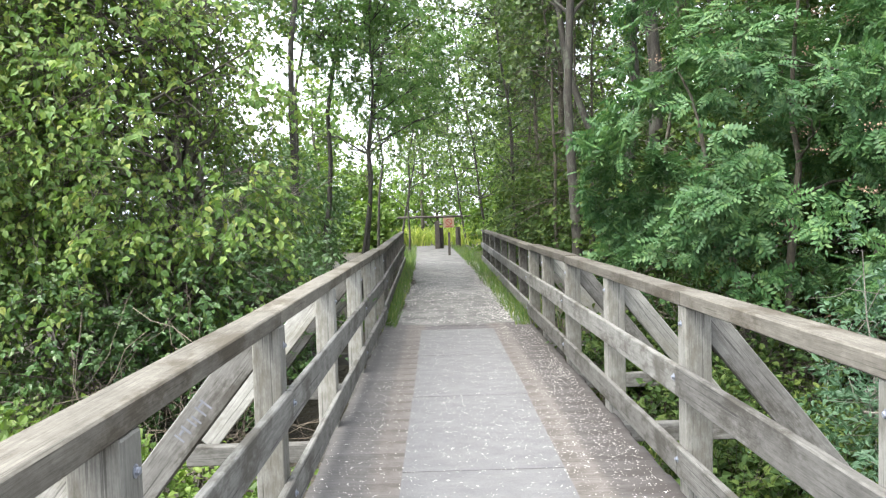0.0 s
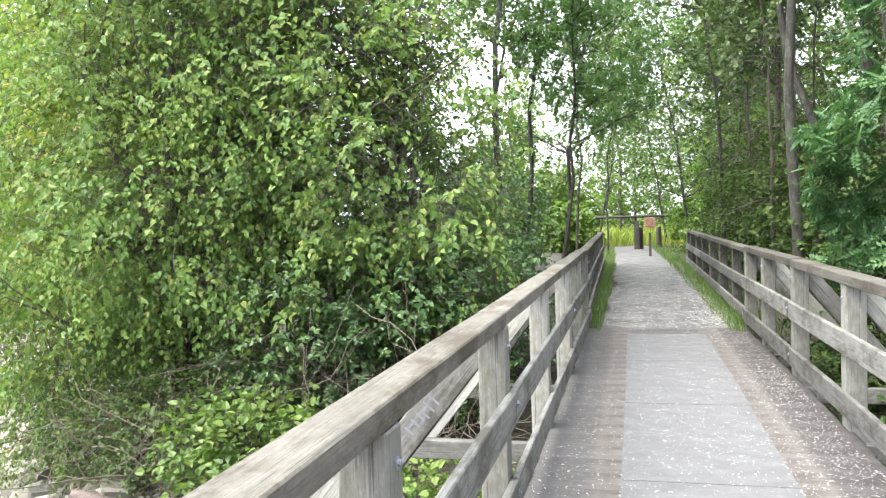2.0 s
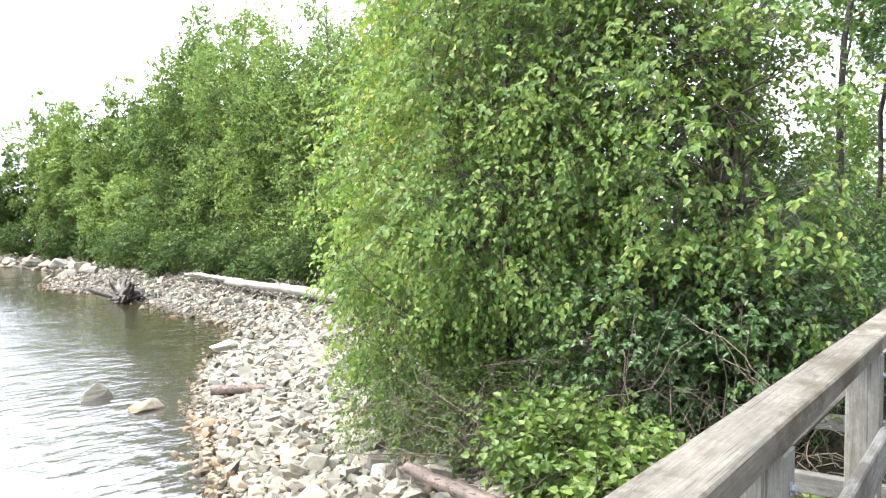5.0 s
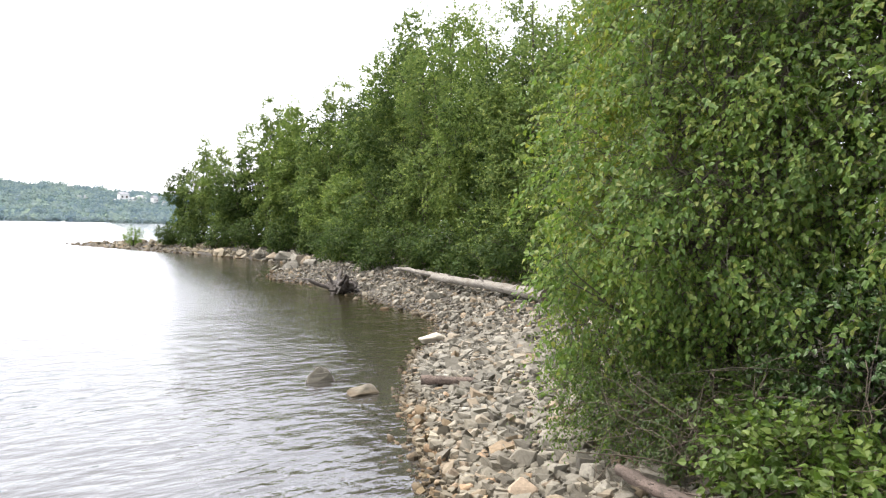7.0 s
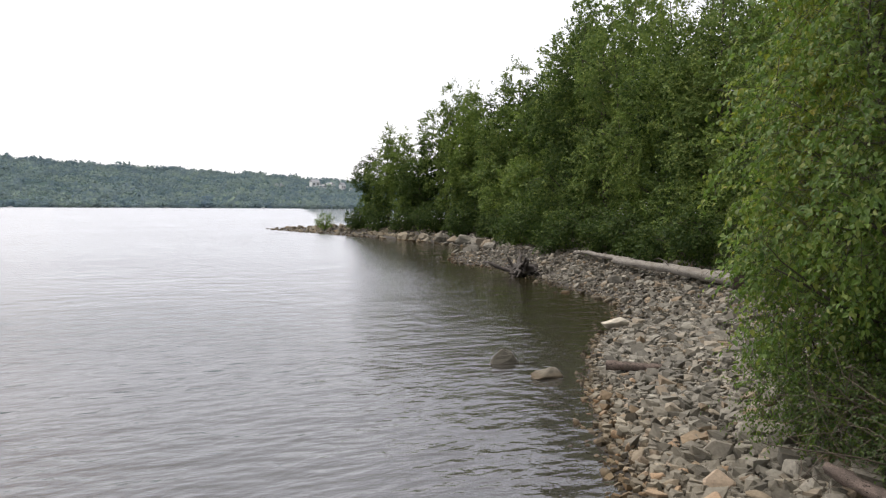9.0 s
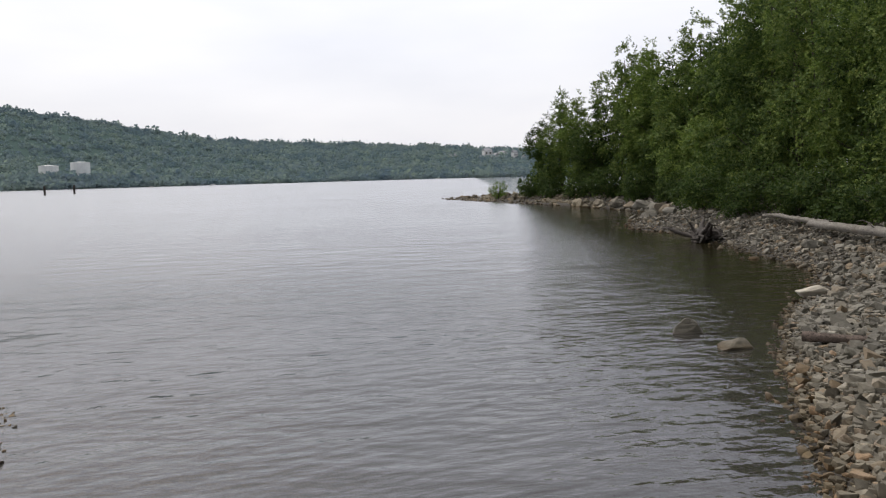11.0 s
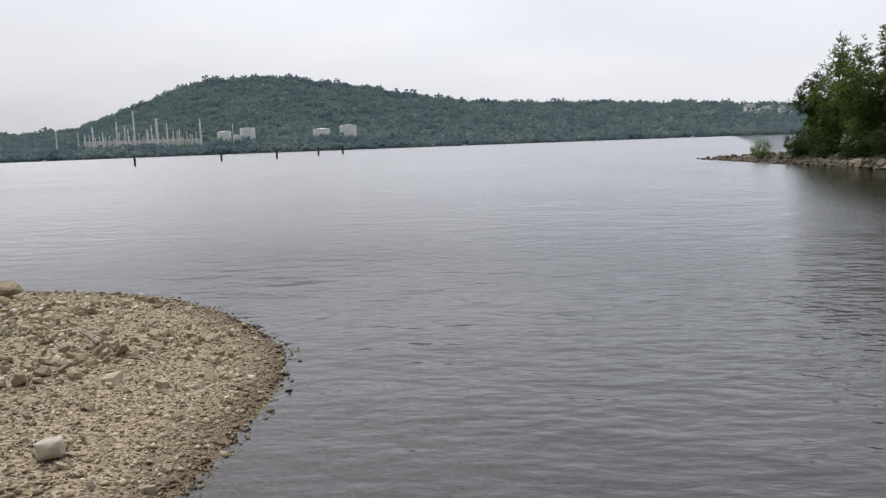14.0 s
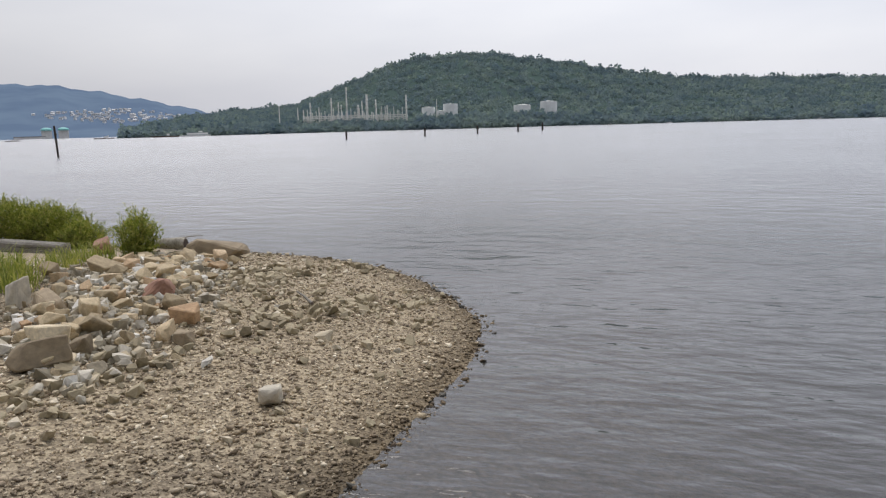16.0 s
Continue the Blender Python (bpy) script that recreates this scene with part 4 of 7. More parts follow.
M_HOUSE = plain("pale_house_wall", (0.78, 0.78, 0.78), 0.7, 0, 0.12, 0.2)
M_TEAL = plain("teal_roof", (0.16, 0.52, 0.52), 0.5, 0, 0.1, 0.2)
M_BARGE = plain("dark_barge_hull", (0.10, 0.075, 0.06), 0.7, 0, 0.3, 0.3)


def storage_tank(az, el_top, diam, high, label):
    p = polar(az, 1125, el_top)
    diam, high = diam * 0.95, high * 0.62
    ob = thing("storage_tank", p.x, p.y, p.z - high, label=label, category="tank", group="refinery tanks")
    part("shell", bm_mesh("shell", lathe([(diam / 2, -12), (diam / 2, high * 0.94), (diam / 2 + 0.25, high * 0.95), (diam / 2, high * 0.97)], 28), M_TANK, False), ob)
    part("roof", bm_mesh("roof", lathe([(diam / 2 - 0.1, high * 0.97), (diam * 0.28, high * 1.03), (0.5, high * 1.08)], 28), M_TANK), ob)
    part("vent", bm_mesh("vent", lathe([(0.6, high * 1.07), (0.6, high * 1.14), (0.9, high * 1.15)], 10), M_STACK), ob)


storage_tank(102.8, 1.40, 25, 13, "large white cylindrical storage tank on the far shore")
storage_tank(100.9, 1.60, 25, 12, "white cylindrical storage tank among far trees")
storage_tank(109.6, 1.42, 20, 10, "white domed refinery tank on the far shore")
storage_tank(108.0, 1.62, 22, 8, "white domed refinery tank beside the process towers")
storage_tank(108.7, 1.15, 14, 8, "small white refinery tank near the water")


def refinery_column(az, el, r, label="slender pale refinery stack"):
    r *= 0.85
    p, q = polar(az, 1095, el), polar(az, 1095, 0.75)
    h = p.z - q.z
    ob = thing("refinery_stack", q.x, q.y, q.z - 10, label=label, category="chimney", group="refinery stacks")
    h += 10
    part("column", bm_mesh("column", lathe([(r * 1.3, 0), (r * 1.25, h * 0.3), (r, h * 0.35), (r * 0.85, h)], 10), M_STACK), ob)
    for zf in (0.55, 0.8):
        part("platform", bm_mesh("platform", lathe([(r * 1.0, h * zf), (r * 1.6, h * zf + 0.3), (r * 1.6, h * zf + 1.0), (r * 1.0, h * zf + 1.1)], 10), M_STACK), ob)


for az, el, r in ((115.5, 3.0, 1.3), (114.05, 2.45, 2.0), (113.4, 2.1, 1.2), (116.6, 2.25, 1.3), (116.1, 1.95, 1.0), (118.1, 1.95, 1.3), (117.5, 1.6, 0.9), (111.2, 2.35, 1.5),
                  (112.6, 1.65, 1.0), (109.0, 2.0, 0.6), (114.7, 1.7, 1.6), (114.4, 2.0, 1.0), (119.0, 1.6, 0.8), (115.9, 1.75, 1.0), (113.0, 1.6, 0.8), (120.3, 1.75, 0.7), (118.6, 1.45, 0.9)):
    refinery_column(az, el, r)
for i, az in enumerate(np.arange(111.5, 118.9, 0.62)):
    q = polar(az, 1105, 0.74)
    rr = random.Random(i)
    ob = thing("process_unit", q.x, q.y, q.z - 10, az, label="pale steel refinery process unit with pipe racks", category="building", group="refinery units")
    part("frame", bm_mesh("frame", boxes([(x, 0, 10 + h / 2, 1.0, 6, h + 10) for x, h in ((-5, rr.uniform(2, 6)), (0, rr.uniform(4, 11)), (5, rr.uniform(2, 7)))]
                                          + [(0, 0, 8 + z, 13, 7, 1.3) for z in (1, 3.5, 6)]), M_STACK), ob)
    part("drum", bm_mesh("drum", lathe([(1.6, 0), (2.2, 2), (2.2, rr.uniform(12, 14)), (1.0, 15)], 12), M_TANK), ob)


def house(p, w, h, rz, label, roof, group):
    ob = thing("house", p.x, p.y, p.z, rz, label=label, category="house", group=group)
    part("wall", bm_mesh("wall", boxes([(0, 0, h / 2 - 1, w, w * 0.7, h + 2)]), M_HOUSE), ob)
    bm = bmesh.new()
    a, b, t = w * 0.54, w * 0.4, h * 0.45
    vs = [bm.verts.new(c) for c in ((-a, -b, h), (a, -b, h), (a, b, h), (-a, b, h), (-a * 0.9, 0, h + t), (a * 0.9, 0, h + t))]
    for f in ((0, 1, 5, 4), (2, 3, 4, 5), (0, 4, 3), (1, 2, 5), (3, 2, 1, 0)):
        bm.faces.new([vs[i] for i in f])
    part("roof", bm_mesh("roof", bm, roof), ob)
    for s in (-0.25, 0.25):
        part("window", bm_mesh("window", boxes([(w * s, -w * 0.35, h * 0.55, w * 0.2, 0.3, h * 0.35)]), M_PILE), ob)


M_ROOF = plain("grey_roof", (0.30, 0.31, 0.33), 0.7, 0, 0.2, 0.3)
rr = random.Random(5)
for i in range(130):
    az = rr.choice((rr.gauss(131.0, 1.8), rr.uniform(127.0, 135.4), rr.uniform(127.0, 135.4)))
    el = 1.28 + rr.uniform(-0.5, 0.5) * max(0.25, 1 - abs(az - 131.0) / 6) + (az - 131) * 0.02
    row = int(round((az - mount[0][0]) / 0.35))
    far = np.hypot(mount[2][row], mount[3][row])[:-1]
    rise = np.degrees(np.arctan2(mount[4][row][:-1] - EYE_Z, far))
    d = float(np.interp(el, rise, far))
    house(polar(az, d - 4, el), rr.uniform(7, 13), rr.uniform(3.5, 5.5), rr.uniform(0, 180), "pale hillside house on the far mountain", rr.choice((M_HOUSE, M_ROOF, M_ROOF)), "houses on the mountain")
for i in range(16):
    az = rr.uniform(69.6, 76.0)
    house(polar(az, rr.uniform(1480, 1560), rr.uniform(0.75, 1.45)), rr.uniform(10, 20), rr.uniform(6, 12), rr.uniform(0, 180), "pale house among trees on the far ridge", M_ROOF, "houses on the ridge")
for az, el in ((103.2, 4.75), (102.6, 4.7), (102.0, 4.62)):
    house(polar(az, 1840, el - 0.25), 22, 6, 10, "pale house near the hilltop", M_ROOF, "houses on the hilltop")
for az in (134.4, 135.4):
    q = polar(az, 2250)
    ob = thing("warehouse", q.x, q.y, q.z, az, label="waterfront shed with domed teal roof", category="building")
    part("wall", bm_mesh("wall", boxes([(0, 0, 10, 24, 14, 22)]), M_HOUSE), ob)
    part("roof", bm_mesh("roof", lathe([(14, 21), (13.5, 24), (9, 27), (3, 28.5)], 20), M_TEAL), ob)
q = polar(136.4, 2200)
ob = thing("warehouse", q.x, q.y, q.z, 136.4, label="long low pale shed on the far waterfront", category="building")
part("wall", bm_mesh("wall", boxes([(0, 0, 2, 70, 18, 7)]), M_HOUSE), ob)
part("roof", bm_mesh("roof", boxes([(0, 0, 6.2, 72, 20, 1.6)]), M_ROOF), ob)


def barge(az, d, length, white, label):
    q = polar(az, d)
    ob = thing("barge", q.x, q.y, q.z, az, label=label, category="boat")
    big = min(1.0, length / 30)
    bm = boxes([(0, 0, 0.2 * big, length, 9 * big, 2.4 * big)])
    for v in bm.verts:
        if v.co.z < 0:
            v.co.x *= 0.92
    part("hull", bm_mesh("hull", bm, M_TANK if white > 1 else M_BARGE), ob)
    part("deckhouse", bm_mesh("deckhouse", boxes([(length * 0.1, 0, 3 * big, length * 0.5 * white, 7 * big, 2.2 * big), (length * 0.2, 0, 5.2 * big, length * 0.1 * white, 5 * big, 1.6 * big)]), M_TANK), ob)


for az, d, length, white in ((126.2, 950, 36, 1.3), (128.1, 950, 31, 0.2), (132.0, 950, 22, 0.4), (137.4, 960, 15.5, 0.8), (121.2, 950, 9, 1.0), (92.5, 940, 9, 1.1), (76.4, 940, 8, 1.1), (96.6, 945, 7, 1.0), (83.0, 945, 8, 1.0)):
    barge(az, d, length, white, "low moored barge with pale deckhouse on the water" if length > 12 else "small white boat moored by the far shore")


def pile(x, y, r, high, lean, label):
    ob = thing("mooring_pile", x, y, WATER_Z - 3, 0, label=label, category="piling", group="mooring piles")
    h = high + 3
    bm = lathe([(r * 1.05, 0), (r, h * 0.5), (r * 0.95, h * 0.97), (r * 0.7, h)], 10)
    for v in bm.verts:
        v.co.x += v.co.z * lean
    part("shaft", bm_mesh("shaft", bm, M_PILE), ob)
    part("collar", bm_mesh("collar", lathe([(r * 1.02, h * 0.80), (r * 1.25, h * 0.81), (r * 1.25, h * 0.84), (r * 1.02, h * 0.85)], 10), M_PILE), ob, pose(h * 0.82 * lean, 0, 0))


for x, y in ((-234.3, -112.7), (-274, -99.6), (-306.6, -88.7), (-360.2, -84.3), (-387.9, -78.3)):
    d = math.hypot(x, y)
    pile(x, y, d * 0.0012, d * 0.0102, 0, "dark wooden mooring pile standing in the inlet")
pile(-106.3, -105.8, 0.18, 5.3, 0.05, "tall leaning wooden marker pole in the inlet")

# ---- bridge ----
DECK_L, DECK_R, DECK_END = -0.82, 1.26, 11.2
L_POSTS = (-5.2, -3.4, -1.6, 0.1, 1.97, 3.86, 5.82, 7.8, 9.55, 11.08)
R_POSTS = (-5.0, -3.2, -1.4, 0.4, 2.28, 4.2, 6.1, 7.95, 9.7, 11.1)
APPROACH = (12.9, 14.9, 16.9, 18.9, 20.9, 22.9, 24.7)
TOP = 1.105


def bolt_mesh():
    bm = lathe([(0.019, 0), (0.019, 0.003), (0.011, 0.0035), (0.011, 0.012), (0.007, 0.015)], 8)
    return bm_mesh("bolt", bm, M_BOLT)


BOLT = bolt_mesh()


def railing(side, posts, label):
    """side -1 is the lake side. Posts outside the deck, rails on their inner faces, a cap, outriggers and knee braces."""
    s = side
    face = DECK_L if s < 0 else DECK_R
    ob = thing("bridge_railing", 0, 0, 0, label=label, category="railing", group="bridge railings")
    for i, y in enumerate(posts):
        post = part("post", beam(1.36, 0.13, 0.14, M_POST), ob, between((face + s * 0.068, y, -0.33), (face + s * 0.068, y, 1.03)))
        back = post.matrix_basis.inverted()
        for dy, z, dx in ((0.015, 0.93, 0.0),) + (((0.02, 0.64, -0.041), (-0.02, 0.20, -0.041)) if i % 2 else ()):
            part("bolt", BOLT, post, back @ pose(face + s * dx, y + dy, z, 0, -90 * s, 0), "galvanised bolt head")
        out = face + s * 1.1
        part("outrigger", beam(1.4, 0.09, 0.14, M_RAIL), ob, between((face - s * 0.3, y - 0.118, -0.16), (out, y - 0.118, -0.16)))
        part("knee_brace", beam(1.42, 0.055, 0.155, M_RAIL if i % 2 else M_POST), ob, between((face + s * 0.10, y, 1.0), (face + s * 0.99, y, -0.11)))
    ys = [posts[0] - 0.6] + [p for p in posts[1::2]]
    for a, b in zip(ys, ys[1:]):
        if b - a < 0.5:
            continue
        dz = random.Random(int(b * 10)).uniform(-0.004, 0.004)
        part("cap", beam(b - a - 0.004, 0.145, 0.075, M_CAP), ob, between((face + s * (0.062 if s > 0 else 0.075), a, TOP - 0.0375 + dz), (face + s * (0.062 if s > 0 else 0.075), b, TOP - 0.0375 + dz)))
        for z in (0.625, 0.185):
            part("rail", beam(b - a - 0.006, 0.04, 0.165, M_RAIL), ob, between((face - s * 0.021, a, z + dz), (face - s * 0.021, b, z + dz)))
    return ob


def approach_railing(side):
    s = side
    face = (DECK_L - 0.03) if s < 0 else (DECK_R + 0.03)
    ob = thing("approach_railing", 0, 0, 0, label="weathered grey three-rail timber fence beside the gravel path", category="railing", group="path railings")
    drift = -0.018 if s < 0 else 0.008
    ys = (11.06,) + APPROACH

    def fx(y):
        return face + drift * (y - 11.0)
    for y in APPROACH:
        part("post", beam(1.3, 0.13, 0.13, M_RAIL), ob, between((fx(y) + s * 0.07, y, -0.27), (fx(y) + s * 0.07, y, 1.0)))
    for a, b in zip(ys, ys[1:]):
        part("cap", beam(b - a - 0.004, 0.145, 0.07, M_CAP), ob, between((fx(a) + s * 0.05, a, TOP - 0.06), (fx(b) + s * 0.05, b, TOP - 0.06)))
        for z in (0.60, 0.18):
            part("rail", beam(b - a - 0.006, 0.04, 0.16, M_RAIL), ob, between((fx(a) - s * 0.021, a, z), (fx(b) - s * 0.021, b, z)))


lake_rail = railing(-1, L_POSTS, "weathered grey timber bridge railing on the lake side")
railing(1, R_POSTS, "weathered grey timber bridge railing with dark stained rails")
approach_railing(-1)
approach_railing(1)

# worn painted scrawl on one knee brace, as plain bars
M_SCRAWL = plain("worn_pale_paint", (0.125, 0.128, 0.145), 0.95)
scrawl = boxes([(0, 0, 0, 0.010, 0.004, 0.07), (0.022, 0, 0.02, 0.03, 0.004, 0.010), (0.045, 0, 0, 0.010, 0.004, 0.07), (0.09, 0, -0.01, 0.010, 0.004, 0.06), (0.115, 0, 0.0, 0.010, 0.004, 0.06),
                (0.16, 0, 0.0, 0.012, 0.004, 0.06), (0.185, 0, 0.01, 0.03, 0.004, 0.012), (0.215, 0, 0, 0.010, 0.004, 0.06)])
part("scrawl", bm_mesh("scrawl", scrawl, M_SCRAWL), lake_rail, between((-1.09, 3.831, 0.79), (-1.31, 3.831, 0.525)), "worn pale painted scrawl")

deck = thing("bridge_deck", 0, 0, 0, label="worn grey timber footbridge deck scattered with pale petals", category="deck", kind="structure")
for x in (-0.62, 0.21, 1.04):
    part("girder", beam(18.4, 0.16, 0.34, M_RAIL), deck, between((x, -7.2, -0.40), (x, 11.2, -0.40)))
part("abutment", bm_mesh("abutment", boxes([(0.2, 11.35, -0.6, 2.6, 0.35, 1.1)]), M_PILE), deck)
part("abutment", bm_mesh("abutment", boxes([(0.2, -7.4, -0.6, 2.6, 0.35, 1.1)]), M_PILE), deck)

# gritty anti-slip sheet along the middle of the deck
M_GRIP = plain("grey_grip_sheet", (0.09, 0.088, 0.089), 0.9, 0, 0.12, 5.0)
gn, gl = M_GRIP.node_tree.nodes, M_GRIP.node_tree.links
grit = noise_at(gn, gl, 240, 4, (0.5, 1, 1), rough=0.8)
scuff = noise_at(gn, gl, 9, 8, (0.35, 1, 1), rough=0.75)
gr = ramp(gn, ((0.32, (0.62, 0.62, 0.62)), (0.5, (1.0, 1.0, 1.0)), (0.68, (1.4, 1.39, 1.36))))
sr = ramp(gn, ((0.34, (0.84, 0.84, 0.86)), (0.66, (1.16, 1.15, 1.13))))
gl.new(grit.outputs[0], gr.inputs[0])
gl.new(scuff.outputs[0], sr.inputs[0])
gb = gn["Principled BSDF"]
was = gb.inputs["Base Color"].links[0].from_socket
gl.new(mixed(gn, gl, 1.0, mixed(gn, gl, 1.0, was, gr.outputs[0], "MULTIPLY"), sr.outputs[0], "MULTIPLY"), gb.inputs["Base Color"])
bumped(gn, gl, gb, grit.outputs[0], 0.5, 0.002)
GRIP = beam(0.985, 1.938, 0.006, M_GRIP, 0.0015, 0.0003)
for i in range(9):
    part("grip_sheet", GRIP, deck, pose(0.2 + 0.004 * math.sin(i * 2.0), -7.15 + 1.95 * (i + 0.57), 0.0015, 0, 0, 0.12 * math.sin(i * 3.1)), "grey gritty anti-slip sheet")

# path beyond the bridge
M_PATH = plain("gravel_path", (0.10, 0.096, 0.09), 0.95, 0, 0.5, 2.6)
pts = []
for i, y in enumerate(np.linspace(10.98, 40, 90)):
    c = 0.2 - 0.0006 * (y - 11) ** 2
    half = np.interp(y, [11, 13, 18, 30, 36, 40], [1.0, 0.86, 0.80, 0.9, 1.3, 1.4])
    for k in range(9):
        u = k / 4 - 1
        wob = (0.04 * math.sin(y * 1.1 + u * 3) + 0.03 * math.sin(y * 2.7 + u)) if abs(u) == 1 else 0
        pts.append((c + (half + wob) * u, y, (0.014 if i else 0.0) - 0.03 * abs(u) ** 3 * (i > 0) + 0.006 * math.sin(y * 3 + u * 5)))
kk = np.array([(i * 9 + j, i * 9 + j + 1, (i + 1) * 9 + j + 1, (i + 1) * 9 + j) for i in range(89) for j in range(8)])
path = new("path", mesh_of("path", pts, kk, M_PATH, True))
tagged(path, "pale gravel footpath with fallen petals", "path", kind="structure")

# petals on deck and path
r = np.random.default_rng(21)
n = 30000
py = np.concatenate([r.uniform(0.8, 11.2, int(n * 0.46)), r.uniform(11.2, 26, n - int(n * 0.46))])
px = np.where(r.random(n) < 0.42, 1.22 - np.abs(r.normal(0, 0.24, n)), r.uniform(-0.8, 1.2, n))
patch = 0.5 + 0.5 * np.sin(py * 1.9 + np.sin(px * 3)) * np.sin(px * 2.2 + py * 0.7)
keep = (r.random(n) < 0.25 + 0.75 * patch) & (px > -0.8) & (px < 1.2)
px, py = px[keep], py[keep]
n = len(px)
pz = np.where(py > 10.98, 0.024, np.where((px > -0.31) & (px < 0.73), 0.0055, 0.0025)) + r.uniform(0, 0.002, n)
ang = r.uniform(0, 6.28, n)
pv, pf = leaves(np.stack([px, py, pz], -1), np.stack([np.cos(ang), np.sin(ang), 0 * ang], -1), np.tile([0, 0, 1.0], (n, 1)) + r.normal(0, 0.12, (n, 3)),
                np.clip(r.lognormal(-4.45, 0.6, n), 0.003, 0.035) * np.where(py > 10.98, 2.3, 1.0), np.clip(r.lognormal(-5.45, 0.45, n), 0.002, 0.014) * np.where(py > 10.98, 2.6, 1.0), DIAMOND)
M_PETAL = plain("fallen_petal", (0.46, 0.44, 0.41), 0.9, 0, 0.25, 3)
tagged(new("petals", mesh_of("petals", pv, pf, M_PETAL)), "pale fallen petals and seed fluff on the deck", "petals", kind="stuff")


# grass
def grass(name, xs, ys, zs, high, label, seed, width=0.008, mat=None):
    r = np.random.default_rng(seed)
    n = len(xs)
    h = high * r.uniform(0.5, 1.3, n)
    a = r.uniform(0, 6.28, n)
    lean = r.normal(0, 0.42, (n, 2)) * h[:, None]
    base = np.stack([xs, ys, zs], -1)
    sx = np.stack([np.cos(a), np.sin(a), 0 * a], -1) * width * r.uniform(0.7, 1.5, n)[:, None]
    mid = base + np.stack([lean[:, 0] * 0.35, lean[:, 1] * 0.35, h * 0.6], -1)
    tip = base + np.stack([lean[:, 0], lean[:, 1], h * r.uniform(0.85, 1.0, n)], -1)
    v = np.stack([base - sx, base + sx, mid + sx * 0.7, tip, mid - sx * 0.7], 1).reshape(-1, 3)
    f = np.array([(0, 1, 2, 4)])[None] + (np.arange(n) * 5)[:, None, None]
    quad = f.reshape(-1, 4)
    tri = (np.array([4, 2, 3])[None] + (np.arange(n) * 5)[:, None])
    me = mesh_of(name, v, np.concatenate([np.stack([quad[:, 0], quad[:, 1], quad[:, 2]], -1), np.stack([quad[:, 0], quad[:, 2], quad[:, 3]], -1), tri]), mat or L_GRASS)
    return tagged(new(name, me), label, "grass", kind="stuff")


r = np.random.default_rng(33)
n = 5200
gyy = 10.8 + 28 * r.random(n) ** 1.3
right = r.random(n) < 0.5
cc = 0.2 - 0.0006 * (gyy - 11) ** 2
gxx = np.where(right, cc + 0.82 + np.abs(r.normal(0, 0.42, n)), cc - 0.86 - np.abs(r.normal(0, 0.38, n)))
grass("path_grass", gxx, gyy, np.full(n, -0.06), 0.28, "long green grass along the path edges", 1, 0.006)
n = 5000
gxx, gyy = r.uniform(1.5, 5.0, n), r.uniform(3.2, 7.5, n)
grass("bank_grass", gxx, gyy, ground_z(gxx, gyy), 0.35, "green grass on the bank below the bridge", 2, 0.007)
n = 15000
gxx, gyy = r.uniform(-22, 22, n), r.uniform(40.5, 75, n)
grass("meadow_grass", gxx, gyy, ground_z(gxx, gyy), 0.8, "bright yellow-green meadow grass past the path", 3, 0.05, L_MEADOW)

for i, (x, y, w, h) in enumerate(((-9, 47, 3, 2.2), (-4.5, 45, 2.6, 1.9), (4.6, 45, 2.4, 1.6), (8.5, 43, 3, 2.6), (-13, 52, 3.4, 3), (6, 55, 4, 3.4), (14, 50, 4, 3.6), (2.6, 33.5, 1.0, 2.0), (2.9, 28.5, 0.9, 1.8), (-3.2, 34, 1.0, 1.6))):
    woody(410 + i, "sunlit_shrub", (x, y, float(ground_z(np.array([x]), np.array([y]))[0])), [(0, 0, h * 0.55, w, w * 0.8, h * 0.6), (w * 0.4, 0.3, h * 0.8, w * 0.6, w * 0.6, h * 0.5)], [(0, 0, 0.2, 0.1, h), (0.02, 0.02, -0.5, 0.1, h)], 0.04, L_SUNNY, M_BARK, 420, 8, 0.2, DIAMOND,
          label="bright yellow-green shrub in the open meadow", category="shrub", group="meadow shrubs", hang=0.2, limbs=10, twig_every=20)

# cross fence with sign at the path's end
fence = thing("log_fence", 0, 36.5, 0, label="dark log barrier fence at the end of the path", category="fence")
for x in (-5.2, -2.2, 0.15, 0.95, 3.6):
    part("post", bm_mesh("post", lathe([(0.13, -0.3), (0.12, 0.9), (0.10, 1.0)], 9), M_PILE), fence, pose(x, 0, 0))
for z, x0, x1 in ((1.5, -5.5, 4.0), (0.75, -5.5, -2.0)):
    part("rail", bm_mesh("rail", lathe([(0.05, -(x1 - x0) / 2), (0.06, 0), (0.045, (x1 - x0) / 2)], 8), M_PILE), fence, pose((x0 + x1) / 2, 0.0, z, 0, 90, 0))
part("gate_post", beam(1.5, 0.22, 0.22, M_PILE), fence, between((-0.02, -0.3, -0.2), (-0.02, -0.3, 1.3)))

sign = thing("notice_sign", 0.43, 30.0, 0, label="weathered brown prohibition sign on a short post", category="sign")
M_SIGN = plain("faded_orange_sign", (0.23, 0.165, 0.11), 0.6, 0, 0.12, 4)
M_SIGNRED = plain("dark_red_print", (0.22, 0.04, 0.03), 0.6)
part("post", beam(1.0, 0.09, 0.09, M_PILE), sign, between((0, 0.06, -0.1), (0, 0.06, 0.9)))
panel = part("panel", beam(0.42, 0.02, 0.38, M_SIGN, 0.004), sign, pose(0, 0, 1.27))
ring = bmesh.new()
bmesh.ops.create_circle(ring, segments=28, radius=0.13)
inner = bmesh.ops.extrude_edge_only(ring, edges=ring.edges[:])["geom"]
